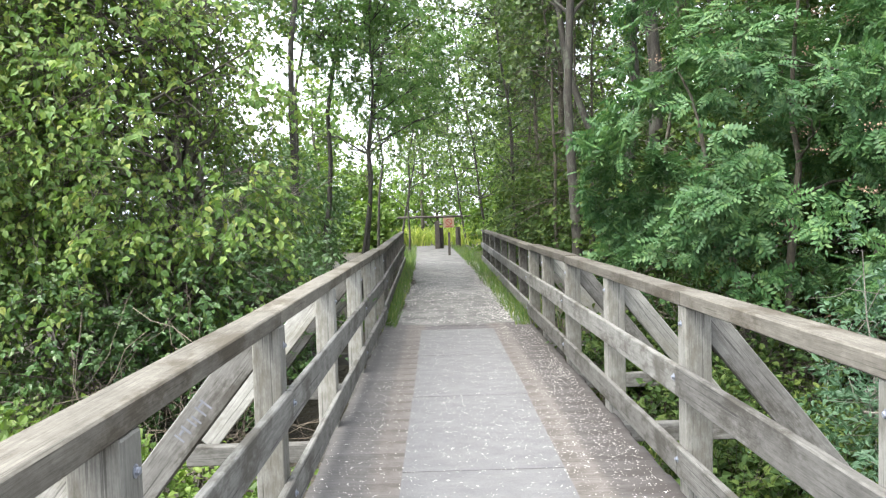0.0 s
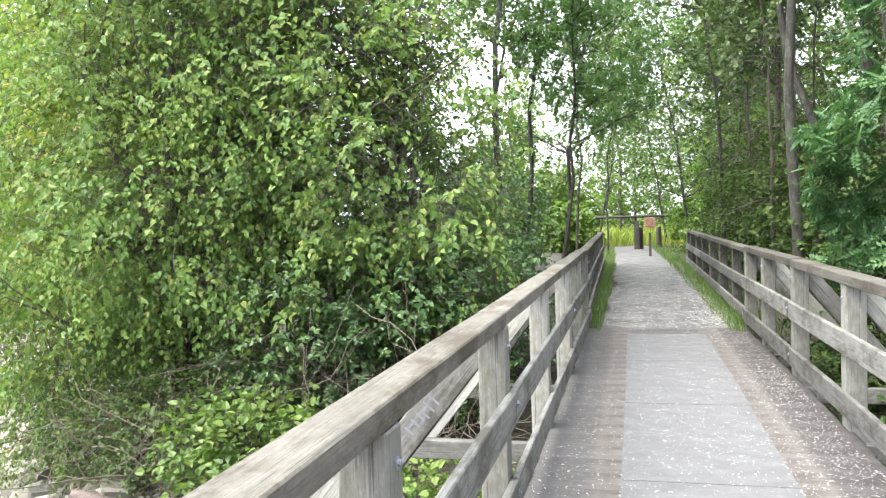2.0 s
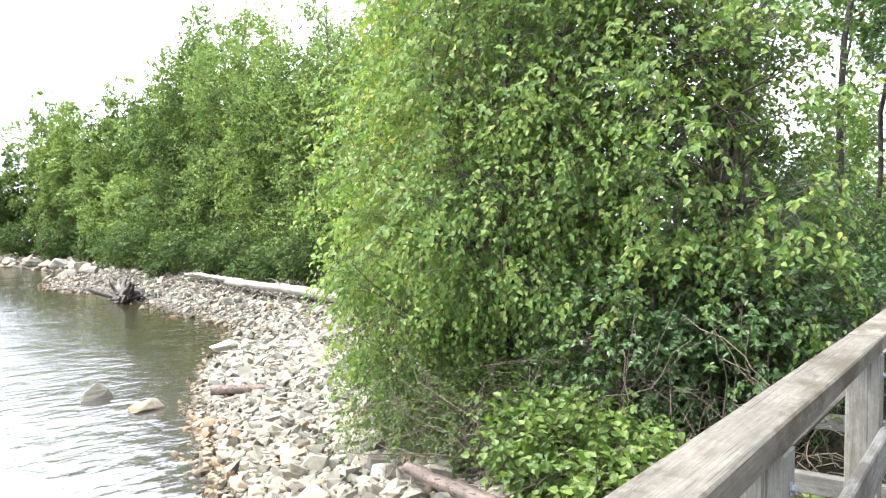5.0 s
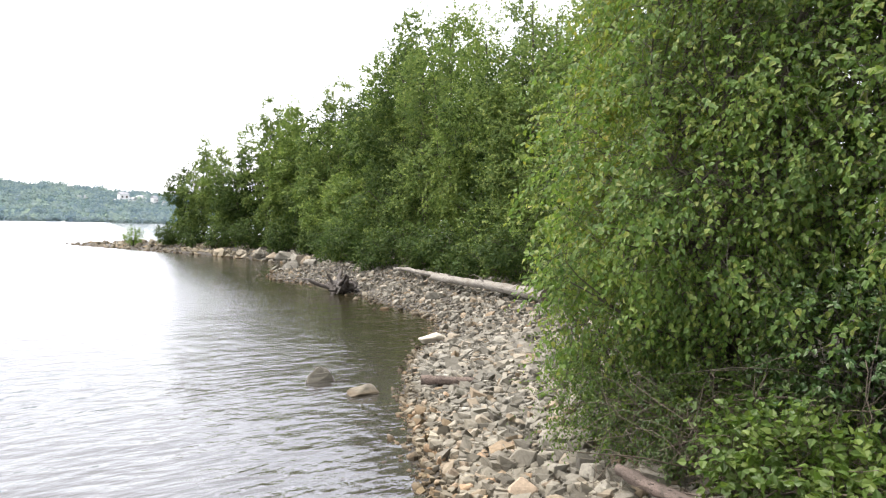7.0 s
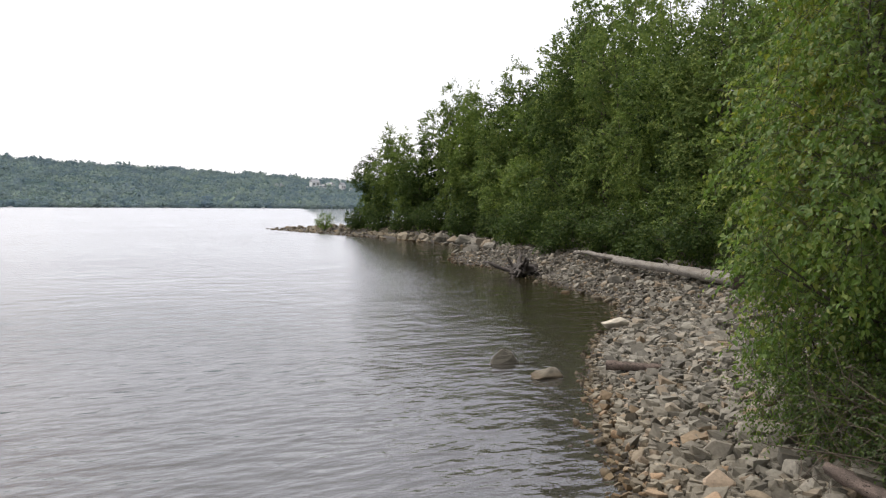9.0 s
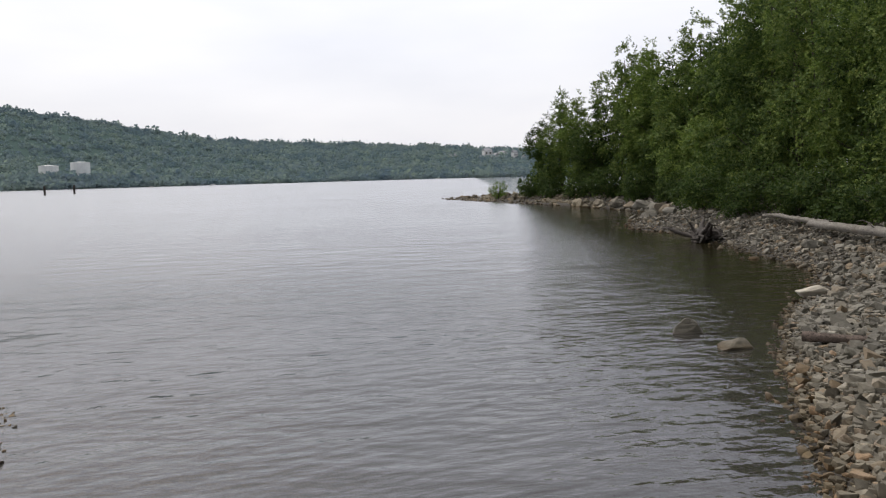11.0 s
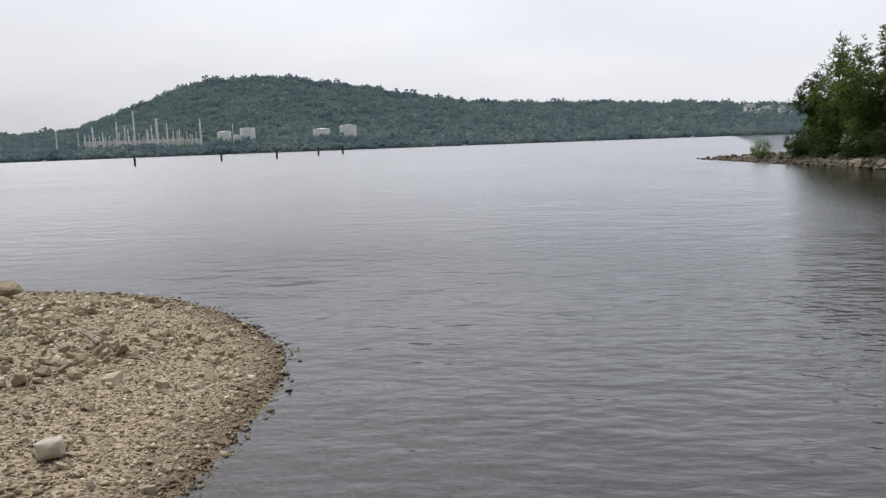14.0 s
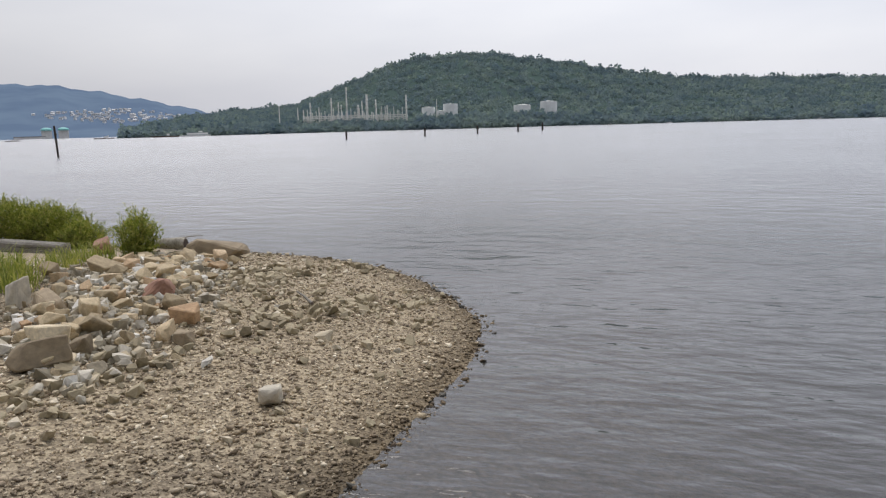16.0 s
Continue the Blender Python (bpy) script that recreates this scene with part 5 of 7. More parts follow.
bmesh.ops.scale(ring, vec=(0.78, 0.78, 1), verts=[g for g in inner if isinstance(g, bmesh.types.BMVert)])
part("ring_mark", bm_mesh("ring_mark", ring, M_SIGNRED), panel, pose(0, -0.0135, 0.02, 90, 0, 0))
part("slash_mark", bm_mesh("slash_mark", boxes([(0, 0, 0, 0.22, 0.003, 0.03)]), M_SIGNRED), panel, pose(0, -0.0135, 0.02, 0, 45, 0))
part("text_bar", bm_mesh("text_bar", boxes([(0, 0, 0, 0.28, 0.003, 0.025)]), M_SIGNRED), panel, pose(0, -0.0125, -0.15))

# ---- vegetation by the bridge ----
def gz(x, y):
    return float(ground_z(np.array([x]), np.array([y]))[0])


SHRUB_A = [(-0.4, -0.3, 3.3, 1.9, 1.7, 2.3), (0.9, 0.2, 4.2, 1.9, 1.8, 2.6), (-1.0, -0.2, 1.9, 1.4, 1.3, 1.3), (0.2, 0.3, 6.2, 2.0, 1.9, 2.2), (0.3, -0.8, 2.7, 1.3, 1.0, 1.2)]
woody(101, "cottonwood_shrub", (-5.6, 8.3, gz(-5.6, 8.3)), SHRUB_A,
      [(0, 0, 0.3, 0.2, 6.5), (0.2, 0.1, -0.9, -0.3, 4.5), (-0.1, 0.2, 1.2, 0.3, 5.8)], 0.09, L_COTTON, M_BARK, 4300, 8, 0.074,
      label="tall leafy young cottonwood overhanging the stony beach", hang=0.75, face_out=0.6, shell=1.7, spray_len=0.42, twig_every=2, limbs=60, clump=0.8, clump_size=0.8)
woody(123, "poplar_sapling", (-7.5, 9.8, gz(-7.5, 9.8)), [(0, 0, 3.1, 1.4, 1.3, 1.6), (-0.1, 0, 1.7, 1.2, 1.1, 1.2), (0.2, 0.2, 5.0, 1.6, 1.5, 1.7), (0.2, 0.4, 7.2, 1.7, 1.6, 1.9), (-0.7, -0.5, 2.7, 0.9, 0.8, 0.6), (-0.6, -0.4, 4.1, 1.0, 0.9, 0.6)],
      [(0, 0, 0.2, 0.3, 8.4), (0.2, 0.1, -0.7, -0.2, 5.0), (-0.1, 0.2, 0.9, 0.2, 6.5)], 0.08, L_LITPOPLAR, M_BARK, 2300, 8, 0.108,
      label="young poplar with brightened yellow-green leaf leaning out over the beach", hang=0.75, face_out=0.6, shell=1.5, spray_len=0.55, twig_every=3, limbs=50, clump=0.85, clump_size=0.85)
woody(121, "willow_shrub", (-5.3, 8.7, gz(-5.3, 8.7)), [(x, y, z, a * 0.7, b * 0.7, c * 0.86) for x, y, z, a, b, c in SHRUB_A],
      [(0.3, 0, 0.5, 0.2, 5.5), (-0.2, 0.1, -0.9, -0.3, 4.0)], 0.05, L_WILLOW, M_BARK, 2600, 10, 0.054,
      label="fine-leaved willow growing among the cottonwoods", hang=0.5, face_out=0.4, shell=1.0, spray_len=0.5, twig_every=3, limbs=40, clump=0.5, clump_size=1.0, ratio=0.5)
woody(102, "cottonwood_shrub", (-3.2, 8.9, gz(-3.2, 8.9)), [(0, -0.3, 3.2, 1.7, 1.5, 2.2), (-0.6, 0.2, 5.0, 1.2, 1.4, 2.0), (-0.6, -0.8, 2.2, 1.2, 1.0, 1.3), (1.2, -1.4, 2.3, 0.5, 0.4, 0.8), (0.4, -1.6, 2.7, 0.5, 0.4, 0.7)],
      [(0, 0, 0.2, 0, 6.5), (0.3, 0, 0.9, 0.1, 5.5), (-0.2, 0, -0.7, 0, 5)], 0.10, L_COTTON, M_BARK, 1700, 8, 0.082,
      label="leafy young cottonwood clump with drooping sprays", hang=0.7, face_out=0.6, spray_len=0.4, twig_every=1, limbs=50, clump=0.9, clump_size=0.9)
woody(122, "hazel_shrub", (-3.0, 9.3, gz(-3.0, 9.3)), [(0, 0, 2.4, 1.5, 1.2, 1.6), (-0.6, 0.3, 4.4, 1.6, 1.3, 1.6), (0.3, 0.4, 1.2, 1.4, 1.0, 0.9)],
      [(0, 0, 0.2, 0, 5.5), (0.3, 0, 0.5, 0.1, 4.5)], 0.05, L_WILLOW, M_PALEBARK, 1500, 9, 0.06,
      label="thin leafy shrub with many bare inner twigs", hang=0.4, face_out=0.4, shell=1.0, spray_len=0.5, twig_every=2, limbs=60, clump=0.6, clump_size=0.9, ratio=0.6)
woody(103, "dogwood_shrub", (-2.5, 8.2, gz(-2.5, 8.2)), [(0, 0, 1.5, 1.3, 1.0, 1.1), (0.15, 0.9, 1.7, 1.1, 1.2, 1.0), (-1.1, -0.4, 1.1, 1.1, 0.9, 0.8)],
      [(0, 0, 0.3, 0, 2), (0.2, 0.1, 1.0, 0.8, 2), (-0.2, 0, -1.0, 0, 1.6)], 0.035, L_DOGWOOD, M_BARK, 1500, 9, 0.066,
      label="dark green dogwood shrub beside the bridge", category="shrub", hang=0.35, face_out=0.5, spray_len=0.35, clump=0.7, clump_size=0.7)
woody(104, "low_leafy_shrub", (-6.3, 8.1, gz(-6.3, 8.1)), [(0, 0, 0.8, 1.2, 0.9, 0.9), (-0.8, 0.3, 1.2, 0.9, 0.9, 1.0), (1.0, 0.2, 1.0, 0.9, 0.7, 0.8), (1.8, 0.3, 0.9, 0.8, 0.6, 0.8), (-0.4, -0.5, 0.5, 1.0, 0.7, 0.6), (0.9, -0.35, 0.5, 0.9, 0.6, 0.6)],
      [(0, 0, 0.3, 0, 1.4), (0.2, 0.1, 1.2, 0, 1.4), (-0.2, 0, -1.0, 0, 1.6)], 0.03, L_WILLOW, M_BARK, 2200, 9, 0.052,
      label="fine-leaved green willow shrub above the riprap stones", category="shrub", hang=0.5, face_out=0.5, spray_len=0.4, ratio=0.5)
woody(124, "low_leafy_shrub", (-4.9, 7.3, gz(-4.9, 7.3)), [(0, 0, 0.45, 0.9, 0.5, 0.5), (-0.9, 0.1, 0.5, 0.8, 0.5, 0.55), (0.7, 0.3, 0.8, 0.7, 0.5, 0.5)],
      [(0, 0, 0.3, 0, 0.9), (-0.2, 0.1, -0.8, 0, 0.9)], 0.02, L_ALDER, M_TWIG, 900, 8, 0.048,
      label="low green shrub with dead twigs at the beach edge", category="shrub", hang=0.4, face_out=0.4, spray_len=0.3, limbs=16, ratio=0.6, clump=0.5, clump_size=0.5)
woody(105, "bramble_patch", (-3.6, 6.5, gz(-3.6, 6.5)), [(0, 0.1, 0.6, 0.8, 0.5, 0.5), (0.7, 0, 0.5, 0.6, 0.45, 0.45), (-0.5, 0.3, 0.65, 0.6, 0.5, 0.45)],
      [(0, 0, 0.3, 0, 0.7), (0.2, 0.1, 0.8, -0.2, 0.6), (-0.2, 0, -0.6, 0, 0.7)], 0.012, L_BRAMBLE, M_TWIG, 640, 6, 0.085,
      label="bright green bramble patch under the shrubs", category="shrub", hang=0.15, face_out=0.25, spray_len=0.28, limbs=12, ratio=0.85)
tangle = thing("dead_branches", -4.6, 7.6, gz(-4.6, 7.6), label="tangle of dead brown branches under the shrubs", category="branches")
r = np.random.default_rng(61)
for q in range(18):
    p0 = np.array((r.normal(0, 0.55), r.normal(0.1, 0.3), 0.02))
    p1 = p0 + (r.normal(0, 0.6), r.normal(-0.25, 0.35), r.uniform(0.25, 1.25))
    side = [(bent(r, p0, p1, 8, 0.22), np.linspace(0.013, 0.004, 8))]
    for _ in range(4):
        k = r.integers(2, 7)
        side.append((bent(r, side[0][0][k], side[0][0][k] + r.normal(0, 0.28, 3), 5, 0.3), np.linspace(0.006, 0.002, 5)))
    tv, tf = tubes(side, 5)
    part("branch", mesh_of("branch", tv, tf, M_TWIG, True), tangle)
woody(106, "bramble_patch", (-1.9, 5.0, gz(-1.9, 5.0)), [(0, 0, 0.45, 0.7, 0.6, 0.4), (0.1, 1.2, 0.5, 0.6, 0.8, 0.45)],
      [(0, 0, 0.3, 0, 0.7), (0.2, 0.1, 0.2, 1.0, 0.6)], 0.012, L_BRAMBLE, M_TWIG, 380, 6, 0.08,
      label="bright green bramble growing below the railing", category="shrub", hang=0.15, face_out=0.25, spray_len=0.28, limbs=8, ratio=0.85)
woody(107, "dogwood_shrub", (-3.3, 12.0, gz(-3.3, 12.0)), [(0, 0, 1.3, 1.2, 2.0, 1.1), (-0.8, 2.2, 2.0, 1.3, 2.2, 1.6)],
      [(0, 0, 0.3, 0, 2), (0.2, 1.1, -0.6, 1.8, 2.6)], 0.04, L_DOGWOOD, M_BARK, 1500, 8, 0.09,
      label="dark green shrub beside the path fence", category="shrub", hang=0.35, face_out=0.4)
woody(108, "dogwood_shrub", (-3.5, 17.5, gz(-3.5, 17.5)), [(0, 0, 1.4, 1.3, 2.6, 1.5), (-0.6, 4.2, 1.6, 1.2, 2.6, 1.8)],
      [(0, 0, 0.3, 0, 2), (0.2, 1.1, -0.6, 3.0, 2.6)], 0.04, L_DOGWOOD, M_BARK, 1400, 8, 0.11,
      label="green shrub thicket beside the path fence", category="shrub", hang=0.35, face_out=0.4)

# rowan by the right-hand rail
woody(110, "rowan_tree", (3.8, 8.6, gz(3.8, 8.6)), [(-0.4, 0.0, 3.0, 1.8, 1.4, 1.3), (0.6, -0.6, 2.0, 1.9, 1.2, 1.1), (0.2, 0.3, 4.6, 1.8, 1.6, 1.3), (-1.1, 0.3, 1.9, 0.9, 1.0, 0.8), (-1.6, 0.1, 2.2, 0.6, 0.7, 0.6), (1.6, -1.2, 3.2, 1.5, 1.3, 1.5), (1.0, -1.6, 1.2, 1.2, 0.9, 0.6), (2.4, -1.6, 1.5, 1.2, 1.0, 0.9)],
      [(0, 0, 0.2, 0, 4.8), (0.3, 0.1, 1.5, -0.9, 4), (-0.2, 0, -1.1, 0.2, 3.6)], 0.06, L_ROWAN, M_BARK, 1250, 8, 0.235, shape=pinnate(),
      label="rowan tree with feathery blue-green leaves beside the bridge", hang=0.25, face_out=1.0, spray_len=0.14, shell=2.6, ratio=0.8, jitter=0.34, twig_every=3, limbs=14, clump=0.75, clump_size=1.1)
woody(111, "rowan_tree", (6.6, 9.6, gz(6.6, 9.6)), [(0, 0, 3.4, 1.9, 1.5, 1.8), (0.2, -0.4, 5.6, 1.9, 1.5, 1.6), (-0.2, -1.2, 1.8, 1.6, 1.1, 1.0)],
      [(0, 0, 0.2, 0, 5.4), (0.3, 0.1, 1.0, -0.6, 4)], 0.07, L_ROWAN, M_BARK, 860, 8, 0.235, shape=pinnate(),
      label="rowan tree with blue-green feathery leaves in the wood edge", hang=0.25, face_out=1.0, spray_len=0.14, shell=2.6, ratio=0.8, jitter=0.34, twig_every=3, limbs=14, clump=0.75, clump_size=1.1)
woody(112, "spirea_bush", (3.0, 5.2, gz(3.0, 5.2)), [(0, 0, 0.9, 0.55, 0.55, 0.7), (0.25, 0.3, 1.5, 0.5, 0.6, 0.5), (-0.1, 0.2, 2.0, 0.16, 0.2, 0.5), (0.35, -0.3, 0.6, 0.6, 0.5, 0.5)],
      [(0, 0, 0.1, 0, 1.6), (0.1, 0.1, 0.3, 0.4, 2.0), (0, 0.1, -0.1, 0.2, 2.4)], 0.015, L_GREY, M_PALEBARK, 620, 9, 0.06,
      label="grey-green hardhack bush below the railing", category="shrub", hang=0.0, face_out=0.4, spray_len=0.35, ratio=0.45)
woody(113, "rowan_branch_tree", (-1.6, 15.5, gz(-1.6, 15.5)), [(0.6, 0, 4.9, 1.5, 1.3, 0.9), (-0.4, 0.5, 6.2, 1.8, 1.5, 1.0), (1.0, 0.4, 3.9, 1.0, 0.9, 0.5)],
      [(0, 0, 0.3, 0, 6.6)], 0.05, L_LITROWAN, M_GREYBARK, 380, 7, 0.24, shape=pinnate(),
      label="slim rowan arching over the path with feathery leaves", hang=0.1, face_out=0.2, spray_len=0.16, shell=2.0, ratio=0.62)


# low growth in dark leaf, put here for the deep shade under the rowan
for i, (x, y, w, h) in enumerate(((2.3, 6.3, 0.55, 0.28), (2.6, 7.6, 0.7, 0.32), (2.2, 8.9, 0.6, 0.35), (3.3, 6.6, 0.7, 0.3), (4.0, 8.2, 1.0, 0.5), (5.6, 7.4, 1.2, 0.6), (2.7, 10.2, 0.9, 0.9), (6.8, 7.6, 1.5, 0.7), (4.6, 4.6, 0.7, 0.3))):
    woody(130 + i, "fern_shrub", (x, y, gz(x, y)), [(0, 0, h * 0.7, w, w * 0.8, h * 0.7)], [(0, 0, 0.2, 0.1, h), (0.1, 0.1, -0.3, 0.1, h)], 0.02, L_DARKSHADE, M_BARK, 420, 8, 0.075,
          label="low growth under the rowan, its leaf darkened for shade", category="shrub", group="low growth", hang=0.2, limbs=10)
for i, (x, y, h, s, first) in enumerate(((2.3, 22.5, 12, 2.3, 0.32), (-2.0, 21.0, 12, 2.1, 0.36), (2.1, 31.5, 13, 2.6, 0.28), (-1.9, 37.5, 12, 2.6, 0.3), (1.6, 42.5, 14, 3.2, 0.25), (-2.6, 16.2, 11, 1.8, 0.5))):
    woody(150 + i, "arching_alder", (x, y, gz(x, y)), [((-0.25 if x > 0 else 0.25) * s * q, 0.3 * math.sin(q * 3 + i), h * (first + (1 - first) * q / 5.5), s * (1.05 - 0.09 * q), s * (1.0 - 0.08 * q), h * 0.1) for q in range(6)],
          [(0, 0, (-0.12 if x > 0 else 0.12) * h, 0, h)], 0.065, L_ALDER, M_GREYBARK, 460, 9, 0.13, DIAMOND, label="alder arching over the footpath", group="path trees", hang=0.3, face_out=0.3, spray_len=0.6, shell=0.9, twig_every=9)

# brown flower heads on the rowans
r = np.random.default_rng(77)
fv, ff, k = [], [], 0
for bx, by, bz, cnt in ((4.1, 8.6, gz(4.1, 8.6), 60), (6.6, 9.6, gz(6.6, 9.6), 30)):
    o, out = in_blobs(r, [(-0.4, 0.0, 3.0, 1.8, 1.4, 1.3), (0.6, -0.6, 2.0, 1.9, 1.2, 1.1), (0.2, 0.3, 4.6, 1.8, 1.6, 1.3), (1.0, -1.6, 1.2, 1.2, 0.9, 0.6)], cnt, 8.0)
    c = np.repeat(o + out * 0.1 + [bx, by, bz], 26, axis=0) + r.normal(0, 1, (cnt * 26, 3)) * [0.055, 0.055, 0.025]
    v, f = leaves(c, r.normal(0, 1, c.shape), r.normal(0, 1, c.shape), np.full(len(c), 0.022), np.full(len(c), 0.018), DIAMOND)
    fv.append(v)
    ff.append(f + k)
    k += len(v)
tagged(new("flower_heads", mesh_of("flower_heads", np.concatenate(fv), np.concatenate(ff), plain("faded_blossom", (0.22, 0.145, 0.10), 0.9))), "faded brown flower heads on the rowan", "blossom", kind="stuff")

# vines and dead twigs under the shrubs
r = np.random.default_rng(9)
lines = []
for _ in range(330):
    x, y = r.uniform(-6.0, -1.6), r.uniform(6.6, 8.0)
    z0 = gz(x, y)
    a = np.array([x, y, z0 - 0.05 + r.uniform(0, 0.9)])
    b = a + [r.normal(0, 0.55), r.normal(-0.4, 0.35), r.normal(0.25, 0.5)]
    b[2] = max(b[2], z0)
    lines.append((bent(r, a, b, 7, 0.4, 0.12), np.linspace(0.005, 0.002, 7)))
for _ in range(9):
    x, y = r.uniform(-3.6, -1.9), r.uniform(6.7, 7.4)
    a = np.array([x, y, r.uniform(0.4, 1.1)])
    b = np.array([x + r.normal(0, 0.8), y + r.normal(-0.4, 0.3), r.uniform(-0.6, 0.2)])
    lines.append((bent(r, a, b, 9, 0.35), np.linspace(0.004, 0.0025, 9)))
tv, tf = tubes(lines, 4)
tagged(new("dead_twigs", mesh_of("dead_twigs", tv, tf, M_TWIG)), "tangle of bare brown twigs and dead vines", "twigs", kind="stuff")

# ---- woodland behind ----
def tall_tree(seed, x, y, h, spread, leafmat, bark, label, lean=0.0, first=0.35, sprays=900, size=0.13, name="alder_tree", trunk=0.14, bare=0.0):
    rr = random.Random(seed)
    blobs = []
    for i in range(6):
        f = first + (1 - first) * (i + 0.5) / 6
        blobs.append((lean * f * h + rr.uniform(-0.5, 0.5) * spread * 0.5, rr.uniform(-0.5, 0.5) * spread * 0.5, f * h, spread * rr.uniform(0.6, 0.95) * (1.1 - 0.5 * f), spread * rr.uniform(0.6, 0.95) * (1.1 - 0.5 * f), h * 0.11))
    return woody(seed, name, (x, y, gz(x, y)), blobs, [(0, 0, lean * h, 0.1, h)], trunk, leafmat, bark, sprays, 9, size, OVATE if size < 0.1 else DIAMOND, label=label,
                 group="woodland trees", hang=0.3, face_out=0.4, spray_len=0.6, shell=1.1, twig_every=12, limbs=30, clump=0.65, clump_size=1.7)


for i, (x, y, h, s, first) in enumerate(((-3.6, 10.8, 11, 2.0, 0.3), (-4.6, 11.8, 12, 2.4, 0.25), (-2.6, 13.5, 12, 1.8, 0.5), (-6.5, 12.5, 11, 2.6, 0.2), (-3.4, 18.5, 13, 1.8, 0.45),
                                         (-1.9, 24.5, 12, 1.6, 0.5), (-1.2, 32, 11, 1.8, 0.45))):
    tall_tree(200 + i, x, y, h, s, L_ALDER if i % 2 else L_WILLOW, M_GREYBARK, "slender alder with dark trunk in the woodland", first=first, sprays=520 if y < 15 else 420, size=0.10 if y < 15 else 0.13, trunk=0.07 if y < 15 else 0.05)
for i, (x, y, h, s, first, tr) in enumerate(((2.45, 13.8, 14, 2.2, 0.45, 0.10), (2.95, 14.8, 13, 2.0, 0.45, 0.09), (3.65, 15.2, 14, 2.2, 0.5, 0.12), (4.05, 14.2, 14, 2.2, 0.5, 0.15), (8.5, 14, 13, 2.8, 0.25, 0.15),
                                             (3.0, 19.0, 12, 2.0, 0.48, 0.1), (3.4, 24.0, 12, 2.2, 0.5, 0.1), (2.6, 29.0, 12, 2.0, 0.45, 0.1), (7.0, 22, 13, 3.0, 0.2, 0.14), (11, 12, 13, 3.0, 0.15, 0.14), (9.5, 8.0, 12, 2.6, 0.2, 0.12))):
    tall_tree(300 + i, x, y, h, s, L_ALDER, M_GREYBARK if i < 4 else M_BARK, "tall alder with grey trunk beside the path", first=first, sprays=1000 if y < 20 else 700, size=0.11 if y < 16 else 0.15, trunk=tr)
# dark leaf behind the rowans darkens the gaps between their leaves
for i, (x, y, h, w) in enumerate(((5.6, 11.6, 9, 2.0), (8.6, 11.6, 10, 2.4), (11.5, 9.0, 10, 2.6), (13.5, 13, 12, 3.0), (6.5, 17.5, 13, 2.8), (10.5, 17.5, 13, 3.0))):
    tall_tree(320 + i, x, y, h, w, L_DARKSHADE, M_BARK, "dense dark alder behind the rowans", first=0.06, sprays=1200, size=0.13, trunk=0.1)
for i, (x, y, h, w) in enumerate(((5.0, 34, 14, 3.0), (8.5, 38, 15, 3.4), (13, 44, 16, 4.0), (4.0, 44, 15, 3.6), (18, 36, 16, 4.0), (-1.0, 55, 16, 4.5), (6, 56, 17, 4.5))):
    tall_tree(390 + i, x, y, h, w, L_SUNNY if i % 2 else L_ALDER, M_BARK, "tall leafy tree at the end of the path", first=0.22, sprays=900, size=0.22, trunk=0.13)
# undergrowth given the dark leaf, so the wood's shade sits in its colour
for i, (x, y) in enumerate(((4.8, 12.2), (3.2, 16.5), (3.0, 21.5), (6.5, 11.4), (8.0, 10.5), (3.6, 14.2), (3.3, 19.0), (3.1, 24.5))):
    woody(340 + i, "understory_shrub", (x, y, gz(x, y)), [(0, 0, 1.2, 1.3, 1.6, 1.3), (0.3, 0.8, 2.4, 1.2, 1.5, 1.2)], [(0, 0, 0.3, 0.4, 2.6)], 0.04, L_DARKSHADE, M_BARK, 700, 8, 0.12, DIAMOND,
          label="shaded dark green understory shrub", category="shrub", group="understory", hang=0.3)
for i, (x, y, h, s) in enumerate(((-7, 46, 9, 3.2), (7, 45, 10, 3.4), (-12, 44, 11, 3.6), (12, 40, 12, 3.6), (0, 62, 11, 4.0), (-9, 60, 12, 4.0), (9, 60, 12, 4.0), (-3.6, 40.5, 4, 2.0), (4.2, 38.5, 5, 2.2))):
    tall_tree(360 + i, x, y, h, s, L_SUNNY, M_BARK, "bright yellow-green tree past the end of the path", first=0.1, sprays=520, size=0.26)
for i, (x, y, h, s) in enumerate(((-13, 19, 12, 3.0), (-9.5, 16, 12, 3.0), (-14, 27, 13, 3.4), (9, 30, 14, 3.4), (14, 20, 14, 3.6), (13, 33, 14, 3.6))):
    tall_tree(380 + i, x, y, h, s, L_ALDER, M_BARK, "leafy alder deeper in the woodland", first=0.12, sprays=900, size=0.18)

for i, x in enumerate((-16, -11, -6.5, -2.0, 2.5, 7.0, 12)):
    tall_tree(440 + i, x, 74 + 3 * math.sin(i * 2.3), 6.5 + 1.5 * math.sin(i * 1.7), 3.2, L_SUNNY, M_BARK, "bright green tree on the far side of the meadow", first=0.05, sprays=420, size=0.3)
